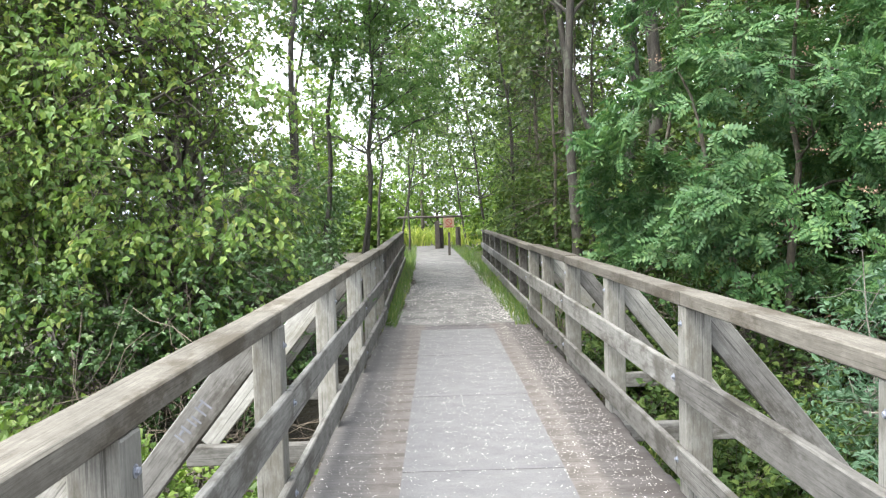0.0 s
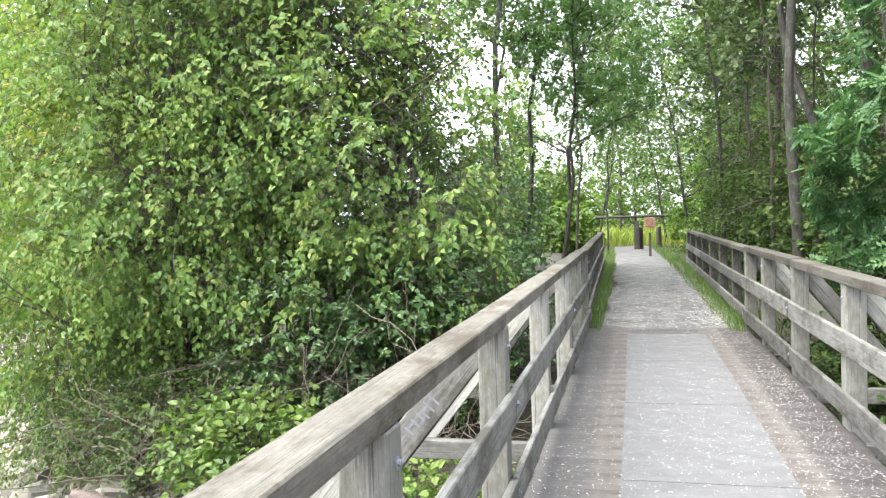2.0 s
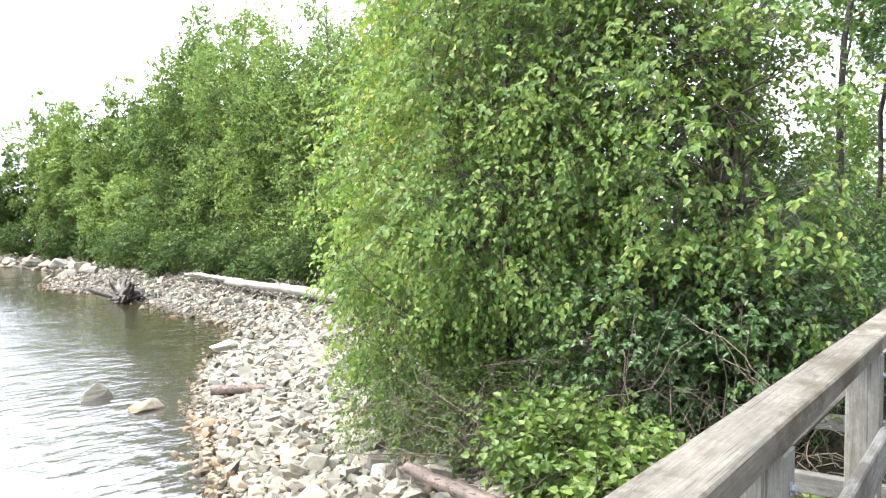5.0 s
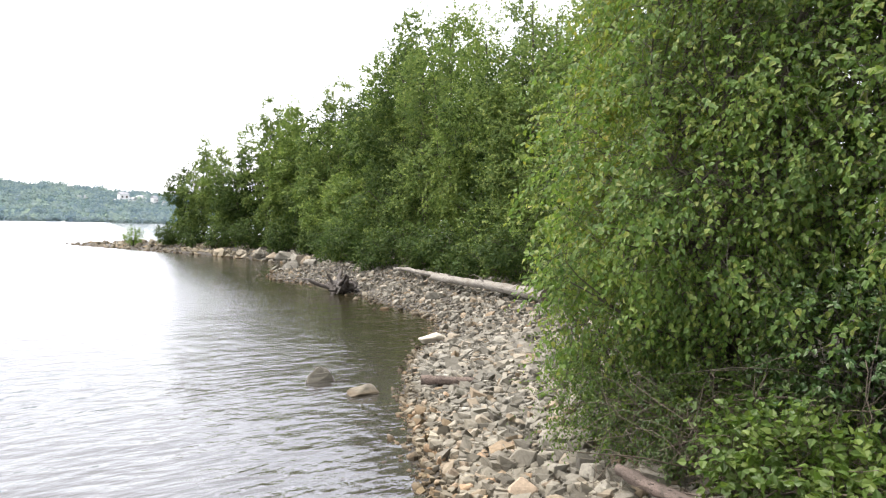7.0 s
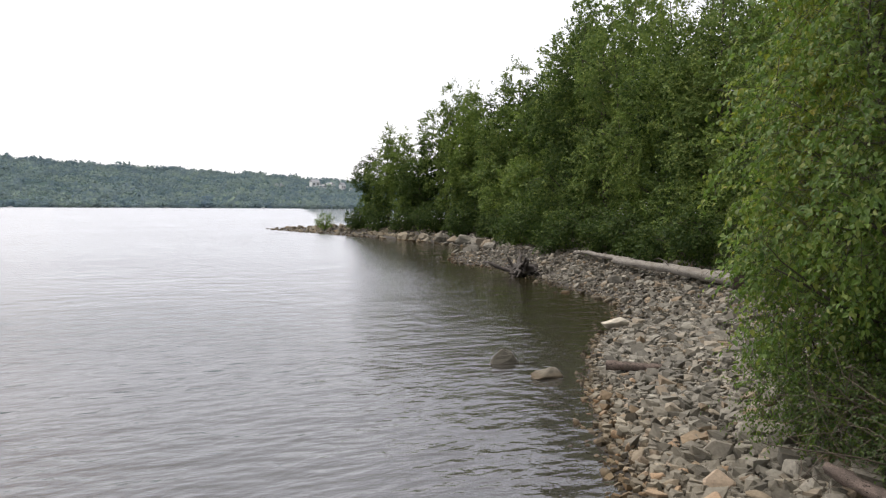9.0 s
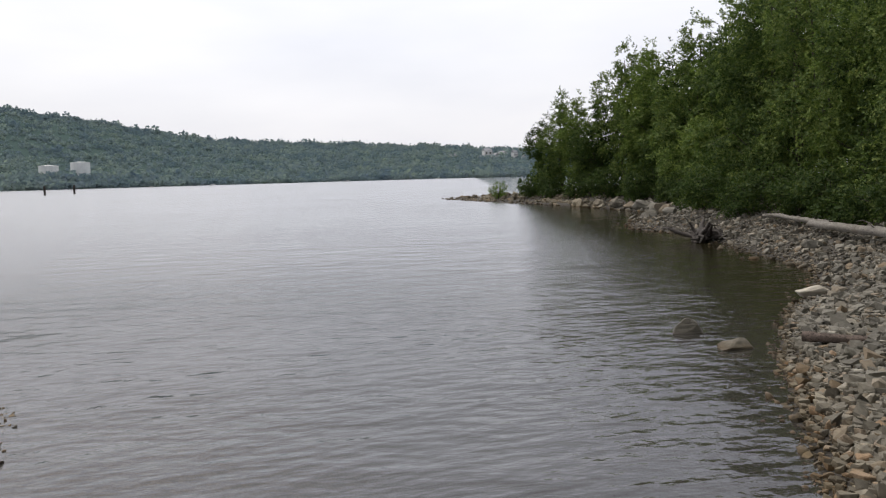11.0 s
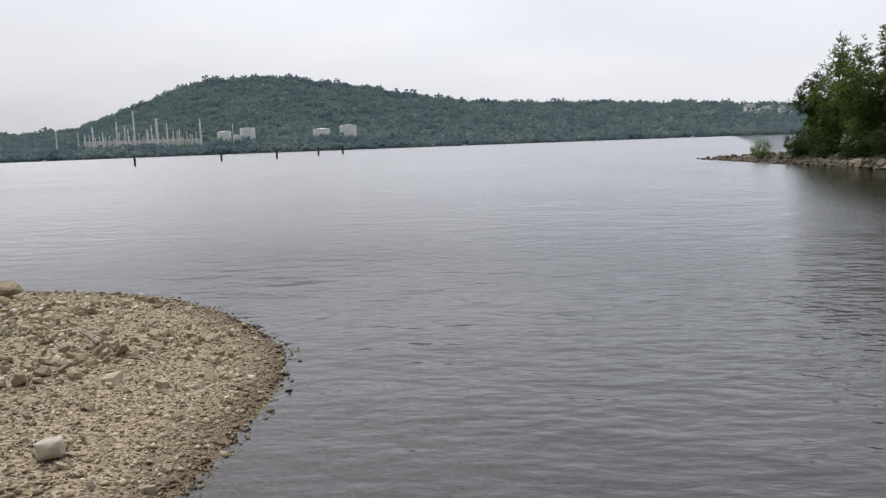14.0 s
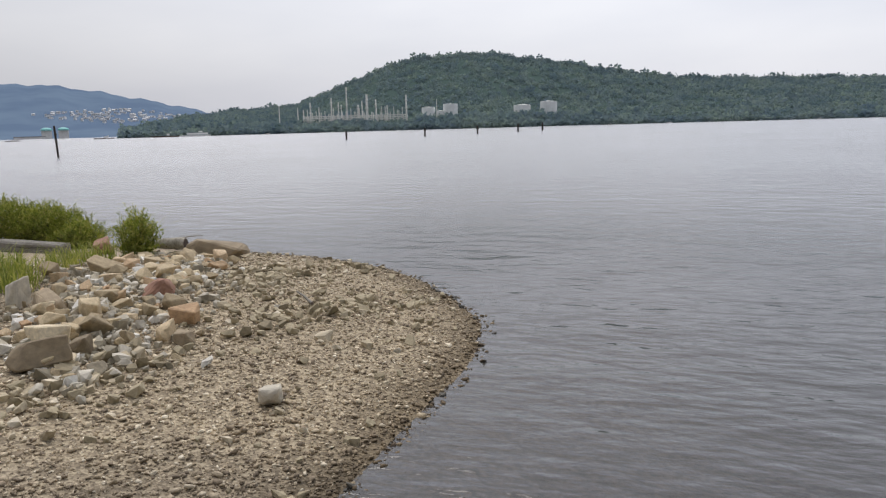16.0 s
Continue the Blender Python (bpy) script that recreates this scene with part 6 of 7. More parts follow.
# yellow-green light shrubs and bare-limbed saplings between path and rowans
for i, (x, y, h, w) in enumerate(((3.4, 27.5, 5.0, 1.5), (4.6, 31.0, 6.0, 1.8), (3.0, 35.0, 5.0, 1.6), (6.2, 36.0, 7.0, 2.2))):
    tall_tree(400 + i, x, y, h, w, L_SUNNY, M_BARK, "bright backlit sapling at the wood edge", first=0.1, sprays=420, size=0.12, trunk=0.05)
for i, (x, y) in enumerate(((2.5, 16.0), (3.1, 17.6), (2.7, 20.2), (3.7, 13.2), (2.6, 23.0), (3.9, 18.5))):
    rg = np.random.default_rng(450 + i)
    ob = thing("bare_sapling", x, y, gz(x, y), label="thin sapling with bare dark side branches", category="tree", group="bare saplings")
    trunk = bent(rg, (0, 0, -0.1), (rg.normal(0, 0.3), rg.normal(0, 0.3), 8.5), 14, 0.06)
    limbs = []
    for _ in range(70):
        q = trunk[rg.integers(1, 13)]
        a, reach = rg.uniform(0, 6.28), rg.uniform(0.6, 1.7)
        e = q + [math.cos(a) * reach, math.sin(a) * reach, rg.normal(0.1, 0.35)]
        br = bent(rg, q, e, 6, 0.2, 0.12)
        limbs.append((br, np.linspace(0.010, 0.003, 6)))
        for _ in range(3):
            k = rg.integers(2, 6)
            limbs.append((bent(rg, br[k], br[k] + rg.normal(0, 0.22, 3), 4, 0.25), np.linspace(0.005, 0.002, 4)))
    tv, tf = tubes(limbs, 4)
    part("branchwork", mesh_of("branchwork", tv, tf, M_BARK, True), ob)
    tv, tf = tubes([(trunk, np.linspace(0.045, 0.012, 14))], 7)
    part("trunk", mesh_of("trunk", tv, tf, M_BARK, True), ob)

# ---- trees along the cove ----
shore = []
for i in range(7):
    near = i < 4
    rr = random.Random(900 + i)
    blobs = []
    for q in range(9):
        f = 0.12 + 0.86 * q / 8
        rad = 0.9 + 1.75 * math.sin(math.pi * min(1.0, 0.18 + 0.85 * f))
        blobs.append((rr.uniform(-1, 1) * rad * 0.6, rr.uniform(-1, 1) * rad * 0.6, f * 10, rad * rr.uniform(0.7, 1), rad * rr.uniform(0.7, 1), 1.4))
    shore.append(woody(900 + i, "shore_tree", (0, 0, 0), blobs, [(0, 0, 0.4, 0, 10), (0.02, 0.02, 1.2, 0.8, 8)], 0.14, (L_SHORE, L_DARKSHADE, L_PALESHORE, L_SHORE, L_PALESHORE, L_SHORE, L_DARKSHADE)[i], M_BARK,
                       2900 if near else 3000, 9, 0.135 if near else 0.18, DIAMOND, label="dense green alder leaning over the cove shore", group="cove trees", hang=0.12, face_out=0.6, spray_len=0.45, shell=1.5,
                       twig_every=40, limbs=22 if near else 12, ratio=0.62, clump=0.72, clump_size=1.25))
SPOTS = ((-17.2, 21.6, 0.80), (-19.8, 24.5, 1.0), (-22.5, 25.6, 0.98), (-24.8, 27.2, 1.05), (-27.4, 27.6, 0.92), (-30.0, 29.0, 1.1), (-33.0, 29.2, 0.86), (-36.0, 30.5, 1.12), (-39.5, 31.0, 0.95), (-43.0, 31.5, 1.05),
         (-46.5, 33.5, 1.15), (-51, 35.5, 1.1), (-55, 36.5, 1.2), (-59.5, 37.2, 1.3), (-64, 37.8, 1.28), (-68.5, 37.5, 1.15), (-73, 36.8, 1.05), (-77, 36.2, 1.0), (-81.5, 35.6, 0.98), (-85.5, 35.0, 0.86), (-88.0, 33.8, 0.7),
         (-21, 30, 1.2), (-28, 33.5, 1.25), (-36, 36.5, 1.3), (-46, 40, 1.35), (-57, 43, 1.5), (-67, 43, 1.3), (-78, 42, 1.15), (-14.5, 24, 1.05), (-11.8, 20.5, 0.95))
COVE_TOPS = [(40, 17), (46.4, 16.5), (50, 15.0), (53.3, 14.3), (55, 10.8), (57, 9.7), (60.3, 9.0), (62.8, 8.4), (64.9, 6.0), (68.1, 5.3), (69.3, 3.9), (72, 3.0)]
used = set()
for i, (x, y, s) in enumerate(SPOTS):
    m = pose(x, y, gz(x, y) - 0.1, 0, 0, i * 77)
    pick = i % 4 if x > -45 else 4 + i % 3
    ob = shore[pick] if pick not in used else copy_thing(shore[pick], m)
    ob.matrix_basis = m
    used.add(pick)
    d = math.hypot(x + 0.5, y + 0.4)
    el = np.interp(math.degrees(math.atan2(-x - 0.5, y + 0.4)), [c[0] for c in COVE_TOPS], [c[1] for c in COVE_TOPS])
    tall = (math.tan(radians(el)) * d + 1.55 - gz(x, y)) / 11.0 * (1 + 0.06 * math.sin(i * 2.1))
    ob.scale = (0.5 * s + 0.5 * tall, 0.5 * s + 0.5 * tall, tall)
# dark leaf on the low shrubs paints the hollow's shade under the cove trees
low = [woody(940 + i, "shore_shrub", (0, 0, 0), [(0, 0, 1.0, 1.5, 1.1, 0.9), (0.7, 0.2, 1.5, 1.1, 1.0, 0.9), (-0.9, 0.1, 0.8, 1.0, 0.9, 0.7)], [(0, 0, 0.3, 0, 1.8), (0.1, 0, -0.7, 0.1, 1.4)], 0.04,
             L_DARKSHADE, M_BARK, 700, 8, 0.13, DIAMOND, label="low green shrub hanging over the top of the beach", category="shrub", group="shore shrubs", hang=0.4, face_out=0.5, spray_len=0.4, limbs=10, twig_every=30, clump=0.5) for i in range(2)]
for i, (x, y, k) in enumerate(((-17.6, 20.6, 1.0), (-20.4, 22.0, 0.9), (-23.3, 22.8, 1.05), (-26.2, 23.6, 0.9), (-29.4, 24.4, 1.1), (-32.8, 25.2, 0.95), (-36.3, 25.6, 1.1), (-40.2, 26.0, 1.0), (-44.0, 27.2, 1.15), (-48.5, 30.0, 1.1), (-53.5, 33.0, 1.2), (-59, 34.0, 1.2),
                                 (-65, 34.2, 1.3), (-71, 34.0, 1.2), (-77, 33.5, 1.1), (-83, 32.6, 1.1), (-87, 31.8, 0.9))):
    m = pose(x, y, gz(x, y) - 0.1, 0, 0, i * 131)
    ob = low[i] if i < 2 else copy_thing(low[i % 2], m)
    ob.matrix_basis = m
    ob.scale = (k, k, k)
woody(960, "point_bush", (-92.6, 29.6, gz(-92.6, 29.6)), [(0, 0, 1.3, 1.3, 1.2, 0.9), (-0.7, 0.2, 1.0, 0.8, 0.8, 0.7), (0.7, -0.1, 1.1, 0.7, 0.8, 0.8)], [(0, 0, 0.1, 0, 1.8), (0.1, 0, 0.6, 0.1, 1.5), (-0.1, 0, -0.6, 0.1, 1.4)], 0.05,
      L_SUNNY, M_BARK, 260, 8, 0.14, DIAMOND, label="small bright green bush at the tip of the point", category="shrub", hang=0.2, spray_len=0.3, limbs=10)

# ---- stones ----
beach = thing("beach", 0, 0, 0, label="stony beach of broken riprap and cobbles", category="beach", kind="structure")
SHAPES = [rock_mesh(40 + i, S_RIPRAP, 12, 0.72, 0.05, 0, i % 2 == 0) for i in range(12)]
TAN = [rock_mesh(40 + i, S_TANRAP, 12, 0.72, 0.05, 0, i % 2 == 0) for i in range(12)]
r = np.random.default_rng(17)
xs, ys = r.uniform(-11.5, -3.5, 9000), r.uniform(4.2, 10.5, 9000)
d, nn = shore_distance(xs, ys)
ok = (d > 0.05) & (d < 4.2) & nn
xs, ys, d = xs[ok], ys[ok], d[ok]
taken = []
for x, y, dd in zip(xs, ys, d):
    size = float(np.clip(r.lognormal(-1.45, 0.36), 0.13, 0.5)) * (1.1 if x > -8 else 0.85)
    if any((x - a) ** 2 + (y - b) ** 2 < (0.40 * (size + c)) ** 2 for a, b, c in taken):
        continue
    size *= min(1.0, 0.55 + 0.6 * dd)
    taken.append((x, y, size))
    if len(taken) >= 520:
        break
for i, (x, y, size) in enumerate(taken):
    m = pose(x, y, gz(x, y) + size * 0.16, r.uniform(-25, 25), r.uniform(-25, 25), r.uniform(0, 360)) @ Matrix.Diagonal((size * r.uniform(0.9, 1.3), size * r.uniform(0.7, 1.0), size * r.uniform(0.75, 1.1), 1))
    part("stone", (TAN if shore_distance(np.array([x]), np.array([y]))[0][0] + r.normal(0, 0.5) < 1.0 else SHAPES)[i % 12], beach, m)


def on_beach(n, x0, x1, y0, y1, dmax, north, seed, dmin=-0.5):
    r = np.random.default_rng(seed)
    x, y = r.uniform(x0, x1, n), r.uniform(y0, y1, n)
    d, nn = shore_distance(x, y)
    ok = (d > dmin) & (d < dmax) & (nn == north)
    return x[ok], y[ok], d[ok]


x, y, d = on_beach(60000, -48, -2, 3.2, 30, 6.5, True, 5, -1.1)
keep = np.random.default_rng(6).random(len(x)) < np.clip(14 / np.hypot(x, y), 0, 1)
x, y = x[keep], y[keep]
sz = np.clip(np.random.default_rng(8).lognormal(-2.35, 0.42, len(x)), 0.05, 0.34) * np.clip(np.hypot(x, y) / 20, 0.8, 1.5)
d = d[keep]
scatter_stones("cobbles", np.stack([x, y, ground_z(x, y) + sz * 0.15 - 0.05 * np.clip(0.05 - d, 0, 1)], -1), sz, S_COBBLE, range(60, 72), 10, 0.6, beach, "grey and tan beach cobbles", 1, True)
x, y, d = on_beach(28000, -16, -2.5, 3.2, 15, 5.5, True, 25, -0.8)
sz = np.clip(np.random.default_rng(26).lognormal(-2.15, 0.42, len(x)), 0.06, 0.32) * np.clip(0.6 + 0.5 * d, 0.35, 1)
scatter_stones("broken_rock", np.stack([x, y, ground_z(x, y) + sz * 0.22 - 0.16 * np.clip(0.1 - d, 0, 1)], -1), sz, S_BROKEN, range(90, 106), 8, 0.75, beach, "broken grey rock between the larger stones", 5)
x, y, d = on_beach(34000, -44, -13.5, 9, 26, 5.5, True, 27, -0.8)
keep = np.random.default_rng(28).random(len(x)) < np.clip(13 / np.hypot(x, y), 0, 1) ** 1.4
x, y, d = x[keep], y[keep], d[keep]
sz = np.clip(np.random.default_rng(29).lognormal(-1.95, 0.4, len(x)), 0.08, 0.42) * np.clip(0.6 + 0.5 * d, 0.35, 1)
scatter_stones("shore_stones", np.stack([x, y, ground_z(x, y) + sz * 0.2 - 0.16 * np.clip(0.1 - d, 0, 1)], -1), sz, S_BROKEN, range(106, 118), 8, 0.7, beach, "pale grey stones along the cove", 6)
x, y, d = on_beach(2600, -112, -46, 22, 36, 4.0, True, 9)
sz = np.clip(np.random.default_rng(10).lognormal(-0.9, 0.5, len(x)), 0.2, 1.5)
scatter_stones("point_rocks", np.stack([x, y, ground_z(x, y) + sz * 0.1], -1), sz, S_BROKEN, range(72, 80), 12, 0.6, beach, "rocks along the wooded point", 2)

spit = thing("gravel_spit", 0, 0, 0, label="low spit of tan pebbles and broken rock", category="beach", kind="structure")
x, y, d = on_beach(170000, -20, -2, -14, -3, 9, False, 11, -0.22)
keep = np.random.default_rng(12).random(len(x)) < np.clip(4.6 / np.hypot(x, y), 0, 1)
x, y = x[keep], y[keep]
sz = np.clip(np.random.default_rng(13).lognormal(-3.3, 0.5, len(x)), 0.02, 0.14)
scatter_stones("pebbles", np.stack([x, y, ground_z(x, y) + sz * 0.1], -1), sz, S_PEBBLE, range(80, 92), 10, 0.55, spit, "tan and grey pebbles", 3, True)
r = np.random.default_rng(14)
S_SPITROCK = stone("tan_spit_rock", ((0.0, (0.3187, 0.2523, 0.158)), (0.4, (0.5071, 0.405, 0.2597)), (0.7, (0.6521, 0.5313, 0.35)), (0.8, (0.5216, 0.3321, 0.192)), (0.87, (0.6521, 0.5446, 0.3726)), (1.0, (0.8405, 0.7305, 0.5419))))
SPIT_SHAPES = [rock_mesh(140 + i, S_SPITROCK, 12, 0.75, 0.03, 0, i % 2 == 0) for i in range(8)]
WHITE = [rock_mesh(170 + i, S_PALEBLOCK, 12, 0.8, 0.04) for i in range(3)]
count = 0
while count < 285:
    u = r.random()
    v = r.normal(0, 0.55)
    x, y = -7.6 - 9.0 * u + 0.35 * v, -8.5 - 4.3 * u + v * (0.9 + 0.8 * math.sin(math.pi * u))
    d, nn = shore_distance(np.array([x]), np.array([y]))
    if d[0] < 0.8:
        continue
    size = float(np.clip(r.lognormal(-1.5, 0.45), 0.13, 0.62))
    m = pose(x, y, gz(x, y) + size * 0.26, r.uniform(-25, 25), r.uniform(-25, 25), r.uniform(0, 360)) @ Matrix.Diagonal((size * 1.15, size * 0.9, size * r.uniform(0.7, 1.0), 1))
    part("stone", SPIT_SHAPES[count % 8], spit, m)
    count += 1


for i, (x, y, s) in enumerate(((-7.3, -7.55, 0.2), (-7.75, -7.4, 0.24), (-8.1, -7.55, 0.2), (-8.45, -7.9, 0.28), (-8.9, -8.3, 0.26), (-8.6, -7.35, 0.17), (-9.3, -8.6, 0.3), (-6.9, -7.75, 0.22), (-9.9, -8.9, 0.24), (-10.51, -4.8, 0.15), (-7.0, -7.2, 0.14))):
    part("white_stone", WHITE[i % 3], spit, pose(x, y, gz(x, y) + s * 0.25, 10 * i, 7 * i, 50 * i) @ Matrix.Diagonal((s * 1.2, s, s * 0.85, 1)))
x, y, d = on_beach(900, -19, -6, -12, -3.2, 0.15, False, 35, -0.22)
keep = np.random.default_rng(36).random(len(x)) < np.exp(-np.abs(d) * 7.0) * 0.7
x, y = x[keep], y[keep]
sz = np.clip(np.random.default_rng(37).lognormal(-2.55, 0.3, len(x)), 0.05, 0.15)
scatter_stones("wet_stones", np.stack([x, y, ground_z(x, y) + sz * 0.15], -1), sz, S_WETROCK, range(180, 188), 8, 0.66, spit, "dark wet stones along the water's edge", 8)
x, y, d = on_beach(9000, -19, -6, -12, -4, 7, False, 31, 0.12)
field = np.sin(x * 1.3 + 2 * np.sin(y * 1.1)) + np.sin(y * 1.9 + x * 0.4) - np.hypot((x + 12.8) / 4.5, (y + 8.3) / 2.2) * 1.3
keep = np.random.default_rng(32).random(len(x)) < np.clip(0.42 + 0.3 * field, 0.04, 0.8)
x, y = x[keep], y[keep]
sz = np.clip(np.random.default_rng(33).lognormal(-2.2, 0.38, len(x)), 0.06, 0.26)
scatter_stones("spit_stones", np.stack([x, y, ground_z(x, y) + sz * 0.2], -1), sz, stone("dull_spit_stone", ((0.0, (0.27, 0.225, 0.145)), (0.5, (0.45, 0.385, 0.26)), (0.85, (0.52, 0.44, 0.31)), (1.0, (0.74, 0.66, 0.52))), 14, True), range(160, 174), 8, 0.66, spit, "dull grey and olive stones among the pebbles", 7)
r = np.random.default_rng(15)
u, v = r.random(2200), r.normal(0, 0.55, 2200)
x, y = -7.4 - 9.2 * u + 0.35 * v, -8.4 - 4.3 * u + v * (0.9 + 0.8 * np.sin(np.pi * u))
sz = np.clip(r.lognormal(-2.3, 0.4, 2200), 0.05, 0.24)
scatter_stones("rubble", np.stack([x, y, ground_z(x, y) + sz * 0.3], -1), sz, stone("pale_rubble", ((0.0, (0.25, 0.22, 0.155)), (0.5, (0.48, 0.435, 0.345)), (0.8, (0.66, 0.62, 0.54)), (1.0, (0.86, 0.84, 0.79))), 12, True), range(150, 162), 8, 0.8, spit, "pale broken rubble", 4)


def boulder(x, y, sx, sy, sz, rz, material, label, seed, name="boulder", lift=0.3, flat=0.8, peak=0.0, cut=False):
    me = rock_mesh(seed, material, 13, 0.95 if cut else flat, 0.035, 0.55 if cut else 1.0, cut)
    for v in me.vertices:
        v.co.x *= 1 - peak * (v.co.z + 0.2)
        v.co.y *= 1 - peak * (v.co.z + 0.2)
    ob = new(name, me)
    ob.matrix_basis = pose(x, y, max(gz(x, y), WATER_Z - 0.1) + sz * lift, 4, 3, rz) @ Matrix.Diagonal((sx, sy, sz, 1))
    return tagged(ob, label, "rock")


bm = bmesh.new()
br = random.Random(12)
for sx in (-1, 1):
    for sy in (-1, 1):
        for sz in (-1, 1):
            bm.verts.new((sx * br.uniform(0.15, 0.23), sy * br.uniform(0.10, 0.16), sz * br.uniform(0.09, 0.13) + 0.02 * sx))
bm.verts.new((0.24, 0.02, 0.0))
bmesh.ops.convex_hull(bm, input=bm.verts)
bmesh.ops.dissolve_limit(bm, angle_limit=0.25, verts=bm.verts, edges=bm.edges)
bmesh.ops.triangulate(bm, faces=bm.faces)
bmesh.ops.subdivide_edges(bm, edges=bm.edges[:], cuts=5, use_grid_fill=True)
for _ in range(3):
    bmesh.ops.smooth_vert(bm, verts=bm.verts, factor=0.5, use_axis_x=True, use_axis_y=True, use_axis_z=True)
for v in bm.verts:
    v.co += v.co.normalized() * (noise.noise(v.co * 10) * 0.022 + noise.noise(v.co * 30) * 0.006)
block = new("stone_block", bm_mesh("stone_block", bm, S_PALEBLOCK))
block.matrix_basis = pose(-8.01, -5.4, gz(-8.01, -5.4) + 0.10, 5, -6, 24)
tagged(block, "single pale block of stone on the pebbles", "rock")
boulder(-7.6, -8.4, 0.78, 0.58, 0.6, -35, S_BOULDER, "large grey-brown angular boulder on the spit", 502, cut=True)
boulder(-8.2, -8.3, 0.36, 0.3, 0.36, 20, S_BOULDER, "small grey-brown boulder beside the large one", 515, cut=True)
boulder(-9.5, -10.75, 0.5, 0.4, 0.6, 15, S_PALEBLOCK, "pale streaked block beside the shore weeds", 514, cut=True)
boulder(-9.55, -10.2, 0.6, 0.45, 0.42, 70, S_BOULDER, "dull grey slab among pale rubble", 516, cut=True)
boulder(-9.5, -9.35, 0.42, 0.36, 0.42, 40, S_SPITROCK, "squarish tan block on the rock bank", 517, cut=True)
boulder(-11.2, -9.45, 1.15, 0.75, 0.62, 10, S_RED, "reddish angular boulder among pale rocks", 503)
boulder(-10.65, -8.75, 0.5, 0.4, 0.38, 60, S_SPITROCK, "tan angular boulder in front of the red one", 504, cut=True)
boulder(-10.1, -8.15, 0.5, 0.42, 0.38, 110, S_SPITROCK, "tan angular boulder at the foot of the rocks", 505, cut=True)
boulder(-9.3, -7.85, 0.42, 0.34, 0.34, 30, S_SPITROCK, "olive-tan block at the edge of the pebbles", 518, cut=True)
boulder(-9.25, -7.5, 0.40, 0.34, 0.32, 85, S_BOULDER, "dull brown block at the edge of the pebbles", 519, cut=True)
boulder(-7.85, -7.75, 0.45, 0.34, 0.2, 50, S_RIPRAP, "flat pale stone lying on the pebbles", 509)
boulder(-16.6, -12.05, 1.8, 1.2, 1.0, 125, S_BOULDER, "flat brown boulder at the water's edge", 541, lift=0.2)
boulder(-16.0, -11.5, 0.55, 0.45, 0.4, 40, S_SPITROCK, "pale broken block near the water", 507, cut=True)
boulder(-16.7, -15.6, 0.9, 0.6, 0.55, 40, S_RED, "rusty brown rock beside the weeds", 508, cut=True)
boulder(-14.45, 8.1, 0.95, 0.7, 0.62, 75, S_WETROCK, "dark wet pointed rock standing in the shallow water", 531, lift=0.3, peak=1.1)
boulder(-12.95, 8.1, 0.85, 0.62, 0.46, 80, S_RIPRAP, "flat tan rock lying at the water's edge", 533, lift=0.2)
boulder(-16.9, 13.1, 0.95, 0.6, 0.6, 20, S_PALEBLOCK, "long pale stone lying on the beach", 510, lift=0.22)
boulder(-23.0, 20.9, 0.6, 0.5, 0.75, 20, S_BOULDER, "upright grey stone beside the drift log", 511)
boulder(-21.6, 20.4, 0.55, 0.5, 0.45, 20, S_RIPRAP, "pale rounded stone on the beach", 512)
boulder(-24.6, 19.3, 0.6, 0.5, 0.65, 70, S_RIPRAP, "grey stone near the water of the cove", 513)
for i, (x, y, s) in enumerate(((-53, 29.5, 1.9), (-55.5, 30, 1.7), (-58.5, 30.8, 2.0), (-61, 31, 1.5), (-64, 31.2, 1.8), (-67, 31.1, 1.4), (-47.5, 27, 1.5), (-45, 25.5, 1.2), (-71, 30.6, 1.6))):
    boulder(x, y, s, s * 0.8, s * 0.75, i * 40, S_RIPRAP, "rounded pale boulder on the point's shore", 520 + i)


def log(name, a, b, r0, r1, material, label, roots=0, seed=0):
    """A fallen trunk with a broken end."""
    rg = np.random.default_rng(seed)
    ob = thing(name, *a, label=label, category="log")
    e = np.array(b) - np.array(a)
    n = 26
    p = bent(rg, (0, 0, 0), e, n, 0.05)
    v, f = tubes([(p, np.linspace(r0, r1, n) * rg.uniform(0.88, 1.1, n))], 14)
    ridge = 1 + 0.13 * np.sin(np.arange(14) * 2.7 + seed)[None] * rg.uniform(0.5, 1.4, (n, 1)) + rg.normal(0, 0.07, (n, 14))
    v = p.repeat(14, 0) + (v - p.repeat(14, 0)) * ridge.reshape(-1, 1)
    me = mesh_of("bole", v, f, material, True)
    part("bole", me, ob)
    for end, rad in ((0, r0), (n - 1, r1)):
        ring = v[end * 14:(end + 1) * 14]
        vv = np.concatenate([ring, [ring.mean(0) + (p[end] - p[1 if end == 0 else n - 2]) * 0.05]])
        ff = [(i, (i + 1) % 14, 14) if end else ((i + 1) % 14, i, 14) for i in range(14)]
        part("broken_end", mesh_of("broken_end", vv, ff, M_ROTTEN), ob)
    for k in range(roots):
        q = p[rg.integers(1, n - 1)]
        tip = q + rg.normal(0, 1, 3) * [0.5, 0.5, 0.2] + [0, 0, r0 * 1.5]
        tv, tf = tubes([(bent(rg, q, tip, 5, 0.2), np.linspace(r0 * 0.2, 0.01, 5))], 6)
        part("stub", mesh_of("stub", tv, tf, material, True), ob)
    return ob


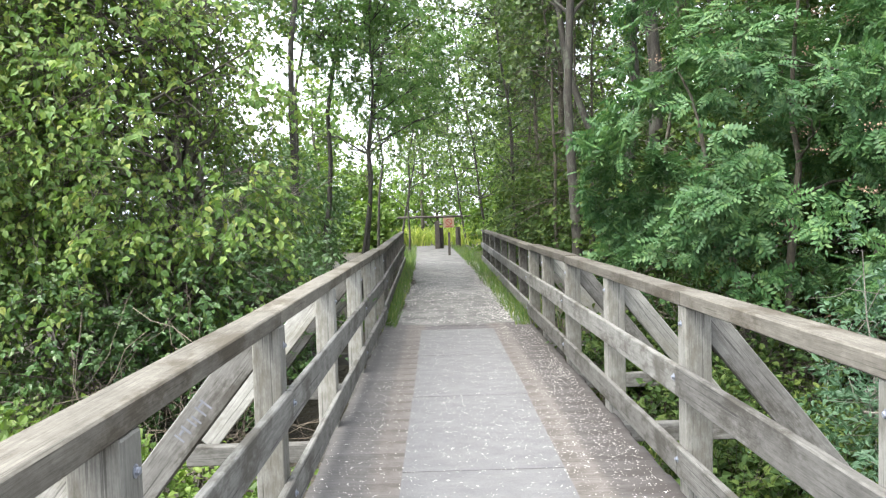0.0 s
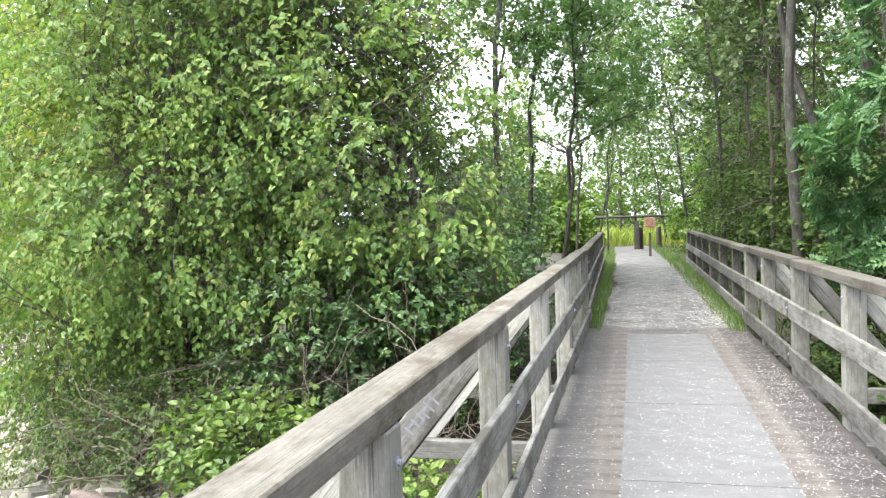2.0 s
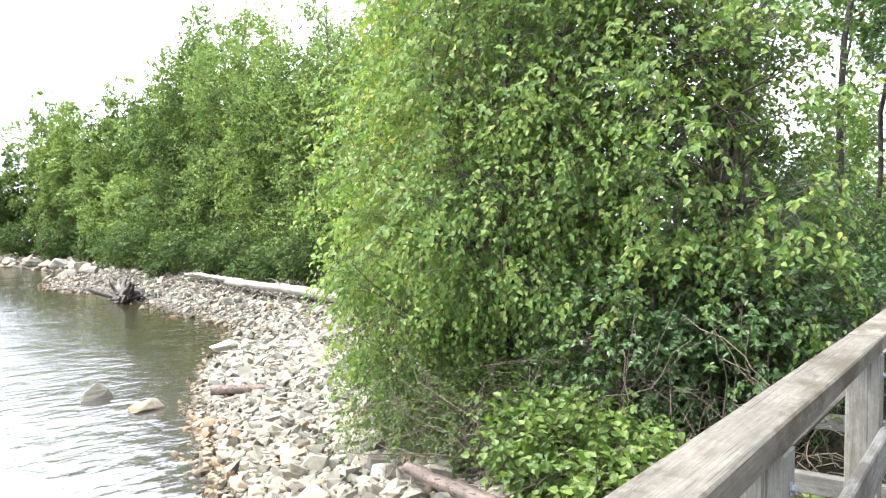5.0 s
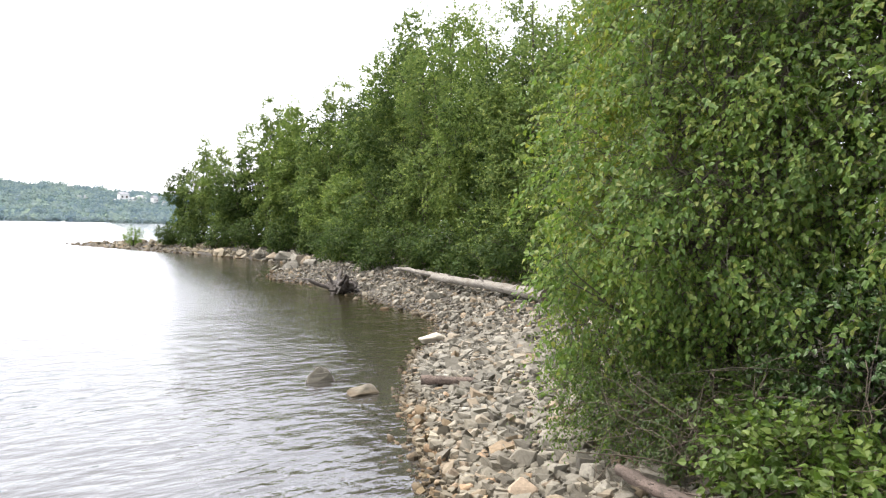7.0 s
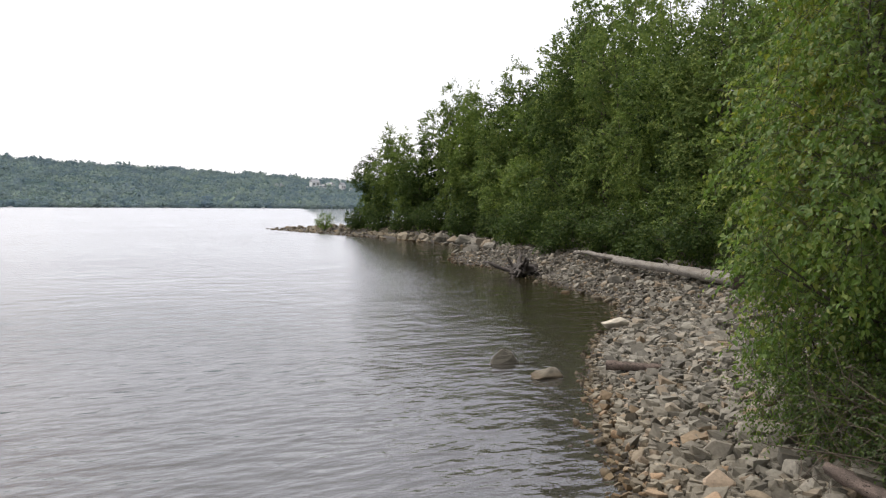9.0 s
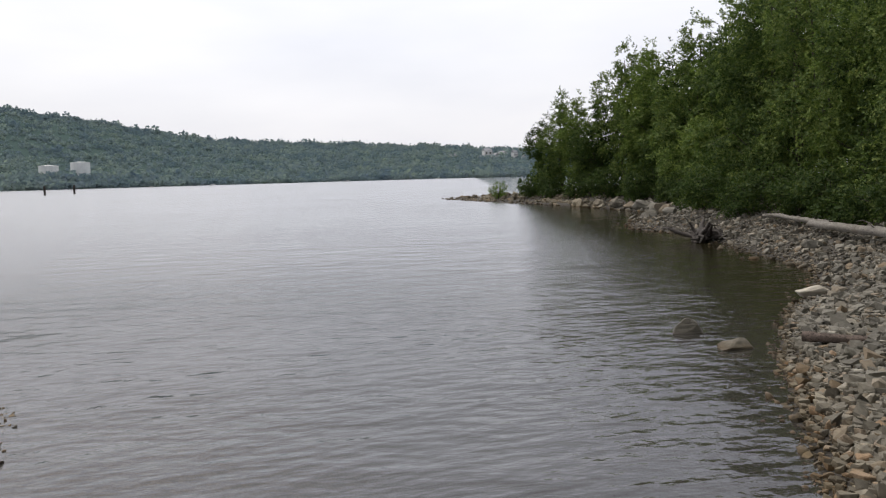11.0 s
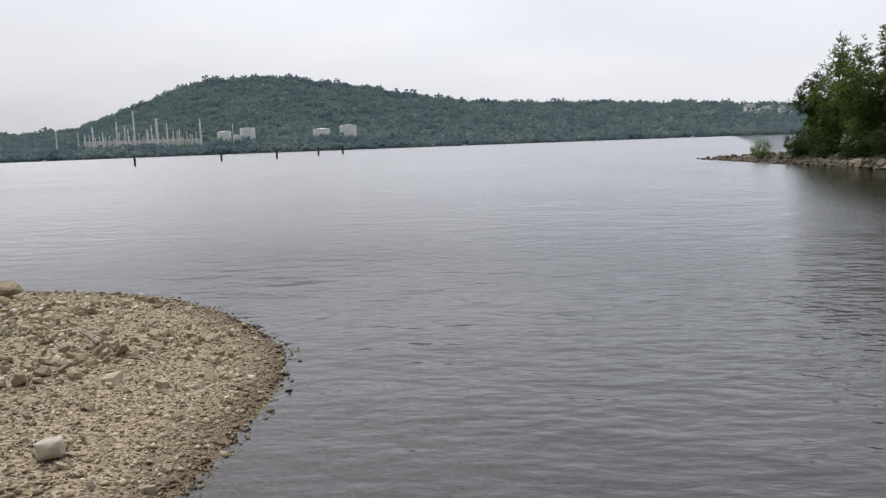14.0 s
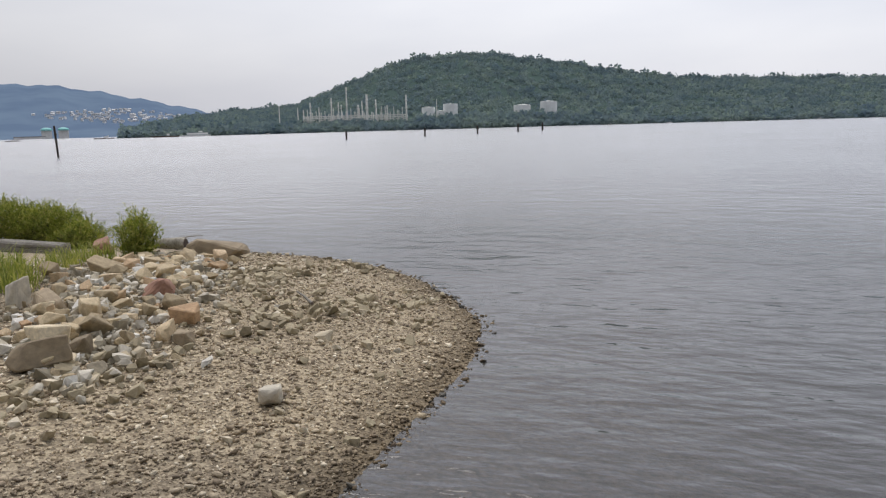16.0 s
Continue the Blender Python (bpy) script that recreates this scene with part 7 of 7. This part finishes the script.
M_BLEACHED = wood("bleached_wood", (0.30, 0.28, 0.24), (0.55, 0.52, 0.46), (0.25, 0.23, 0.19), 0.9, 0.6)
log("drift_log", (-18.2, 19.0, -0.74), (-27.4, 21.6, -0.72), 0.22, 0.13, M_DRIFT, "long bleached drift log lying along the top of the beach", 2, 1)
log("drift_log", (-26.6, 21.9, -0.72), (-33.2, 23.7, -0.78), 0.13, 0.09, M_DRIFT, "slender pale drift log lying beyond the large one", 1, 2)
log("rotten_log", (-5.6, 6.5, -1.02), (-3.3, 5.7, -0.98), 0.06, 0.085, M_ROTTEN, "crumbling reddish log at the foot of the shrubs", 2, 3)
log("rotten_log", (-12.2, 9.0, -1.43), (-11.45, 9.7, -1.40), 0.095, 0.07, M_ROTTEN, "short dark red rotten log on the stones", 0, 4)
log("drift_log", (-50, 28.6, -1.2), (-57, 30.8, -0.9), 0.14, 0.08, M_DRIFT, "thin bleached branch lying on the point", 1, 5)
log("drift_log", (-16.4, -12.8, -1.08), (-16.2, -13.8, -1.05), 0.15, 0.12, M_BLEACHED, "short bleached log end beside the rocks", 1, 7)
log("drift_stick", (-11.9, -6.9, -1.30), (-12.8, -7.7, -1.32), 0.025, 0.015, M_DRIFT, "thin dark stick lying on the pebbles", 0, 6)

stump = thing("root_stump", -31.9, 19.5, WATER_Z, label="dark washed-up root stump at the cove edge", category="stump")
r = np.random.default_rng(44)
lines = [(bent(r, (0, 0, 0.25), (r.normal(0, 0.9), r.normal(0, 0.7), r.uniform(-0.1, 0.95)), 7, 0.5), np.linspace(0.15, 0.03, 7)) for _ in range(26)]
for q in lines:
    tv, tf = tubes([q], 6)
    part("root", mesh_of("root", tv, tf, M_PILE, True), stump)
part("bole", rock_mesh(77, M_PILE, 16, 0.7, 0.03, 2.0), stump, pose(0, 0, 0.28, 10, -8, 60) @ Matrix.Diagonal((2.1, 1.5, 1.1, 1)))

# grass clumps, slab and timber on the spit
slab = thing("old_timber", -16.2, -17.6, gz(-16.2, -17.6), 82, label="grey weathered timber baulk lying in the grass", category="timber")
part("baulk", beam(2.8, 0.4, 0.34, M_DRIFT, 0.05, 0.02), slab, pose(0, 0, 0.12))
L_TUFT = leaf("tuft_blade", ((0.0, (0.16, 0.21, 0.042)), (0.6, (0.29, 0.31, 0.075)), (1.0, (0.50, 0.45, 0.19))), 0.55, 0.4)
L_WEED = leaf("shore_weed_leaf", ((0.0, (0.17, 0.22, 0.044)), (0.6, (0.32, 0.35, 0.075)), (1.0, (0.48, 0.43, 0.16))), 0.55, 0.35)
for i, (cx, cy, rad, n, h) in enumerate(((-18.3, -20.6, 1.1, 40, 1.3), (-18.6, -19.3, 1.0, 40, 1.1), (-18.4, -18.0, 0.7, 60, 0.55), (-15.5, -13.5, 0.36, 110, 1.0), (-14.9, -14.2, 0.45, 140, 0.34), (-13.8, -13.9, 0.55, 160, 0.28),
                                          (-12.9, -13.3, 0.4, 120, 0.26), (-10.8, -12.3, 0.5, 240, 0.42), (-11.9, -13.7, 0.4, 140, 0.3), (-10.4, -11.7, 0.3, 120, 0.28))):
    r = np.random.default_rng(70 + i)
    if h > 0.5:
        woody(80 + i, "weed_clump", (cx, cy, gz(cx, cy)), [(0, 0, h * 0.45, rad, rad * 0.9, h * 0.5), (rad * 0.4, 0.2, h * 0.55, rad * 0.5, rad * 0.5, h * 0.45)], [(0, 0, 0.1, 0, h * 0.7)], 0.012, L_WEED, M_TWIG,
              int(260 + 1100 * rad * rad), 7, 0.095, label="clump of green shore weeds and grass on the spit", category="weeds", group="weed clumps", hang=-0.5, face_out=0.5, spray_len=0.25, limbs=10, ratio=0.3)
    a, q = r.uniform(0, 6.28, n), rad * np.sqrt(r.random(n))
    gx_, gy_ = cx + q * np.cos(a) * 1.1, cy + q * np.sin(a)
    grass("grass_stalks" if h > 0.5 else "grass_tuft", gx_, gy_, ground_z(gx_, gy_), h * (1.25 if h > 0.5 else 1.45), "thin grass stalks standing over the shore weeds" if h > 0.5 else "yellow-green tuft of shore grass", 80 + i, 0.006 if h > 0.5 else 0.009, L_TUFT)

# ---- deck planks ----
PLANKS = [beam(2.08 + 0.012 * i, 0.2848, 0.07, M_PLANK, 0.0009, 0.0002) for i in range(4)]
y = -7.2
pr = random.Random(3)
while y < 10.85:
    part("plank", PLANKS[pr.randrange(4)], deck, pose((DECK_L + DECK_R) / 2 + pr.uniform(-0.008, 0.008), y + 0.1424, -0.0355 + pr.uniform(-0.0005, 0.0004), 0, 0, pr.uniform(-0.03, 0.03)))
    y += 0.2851 if pr.random() < 0.72 else 0.289
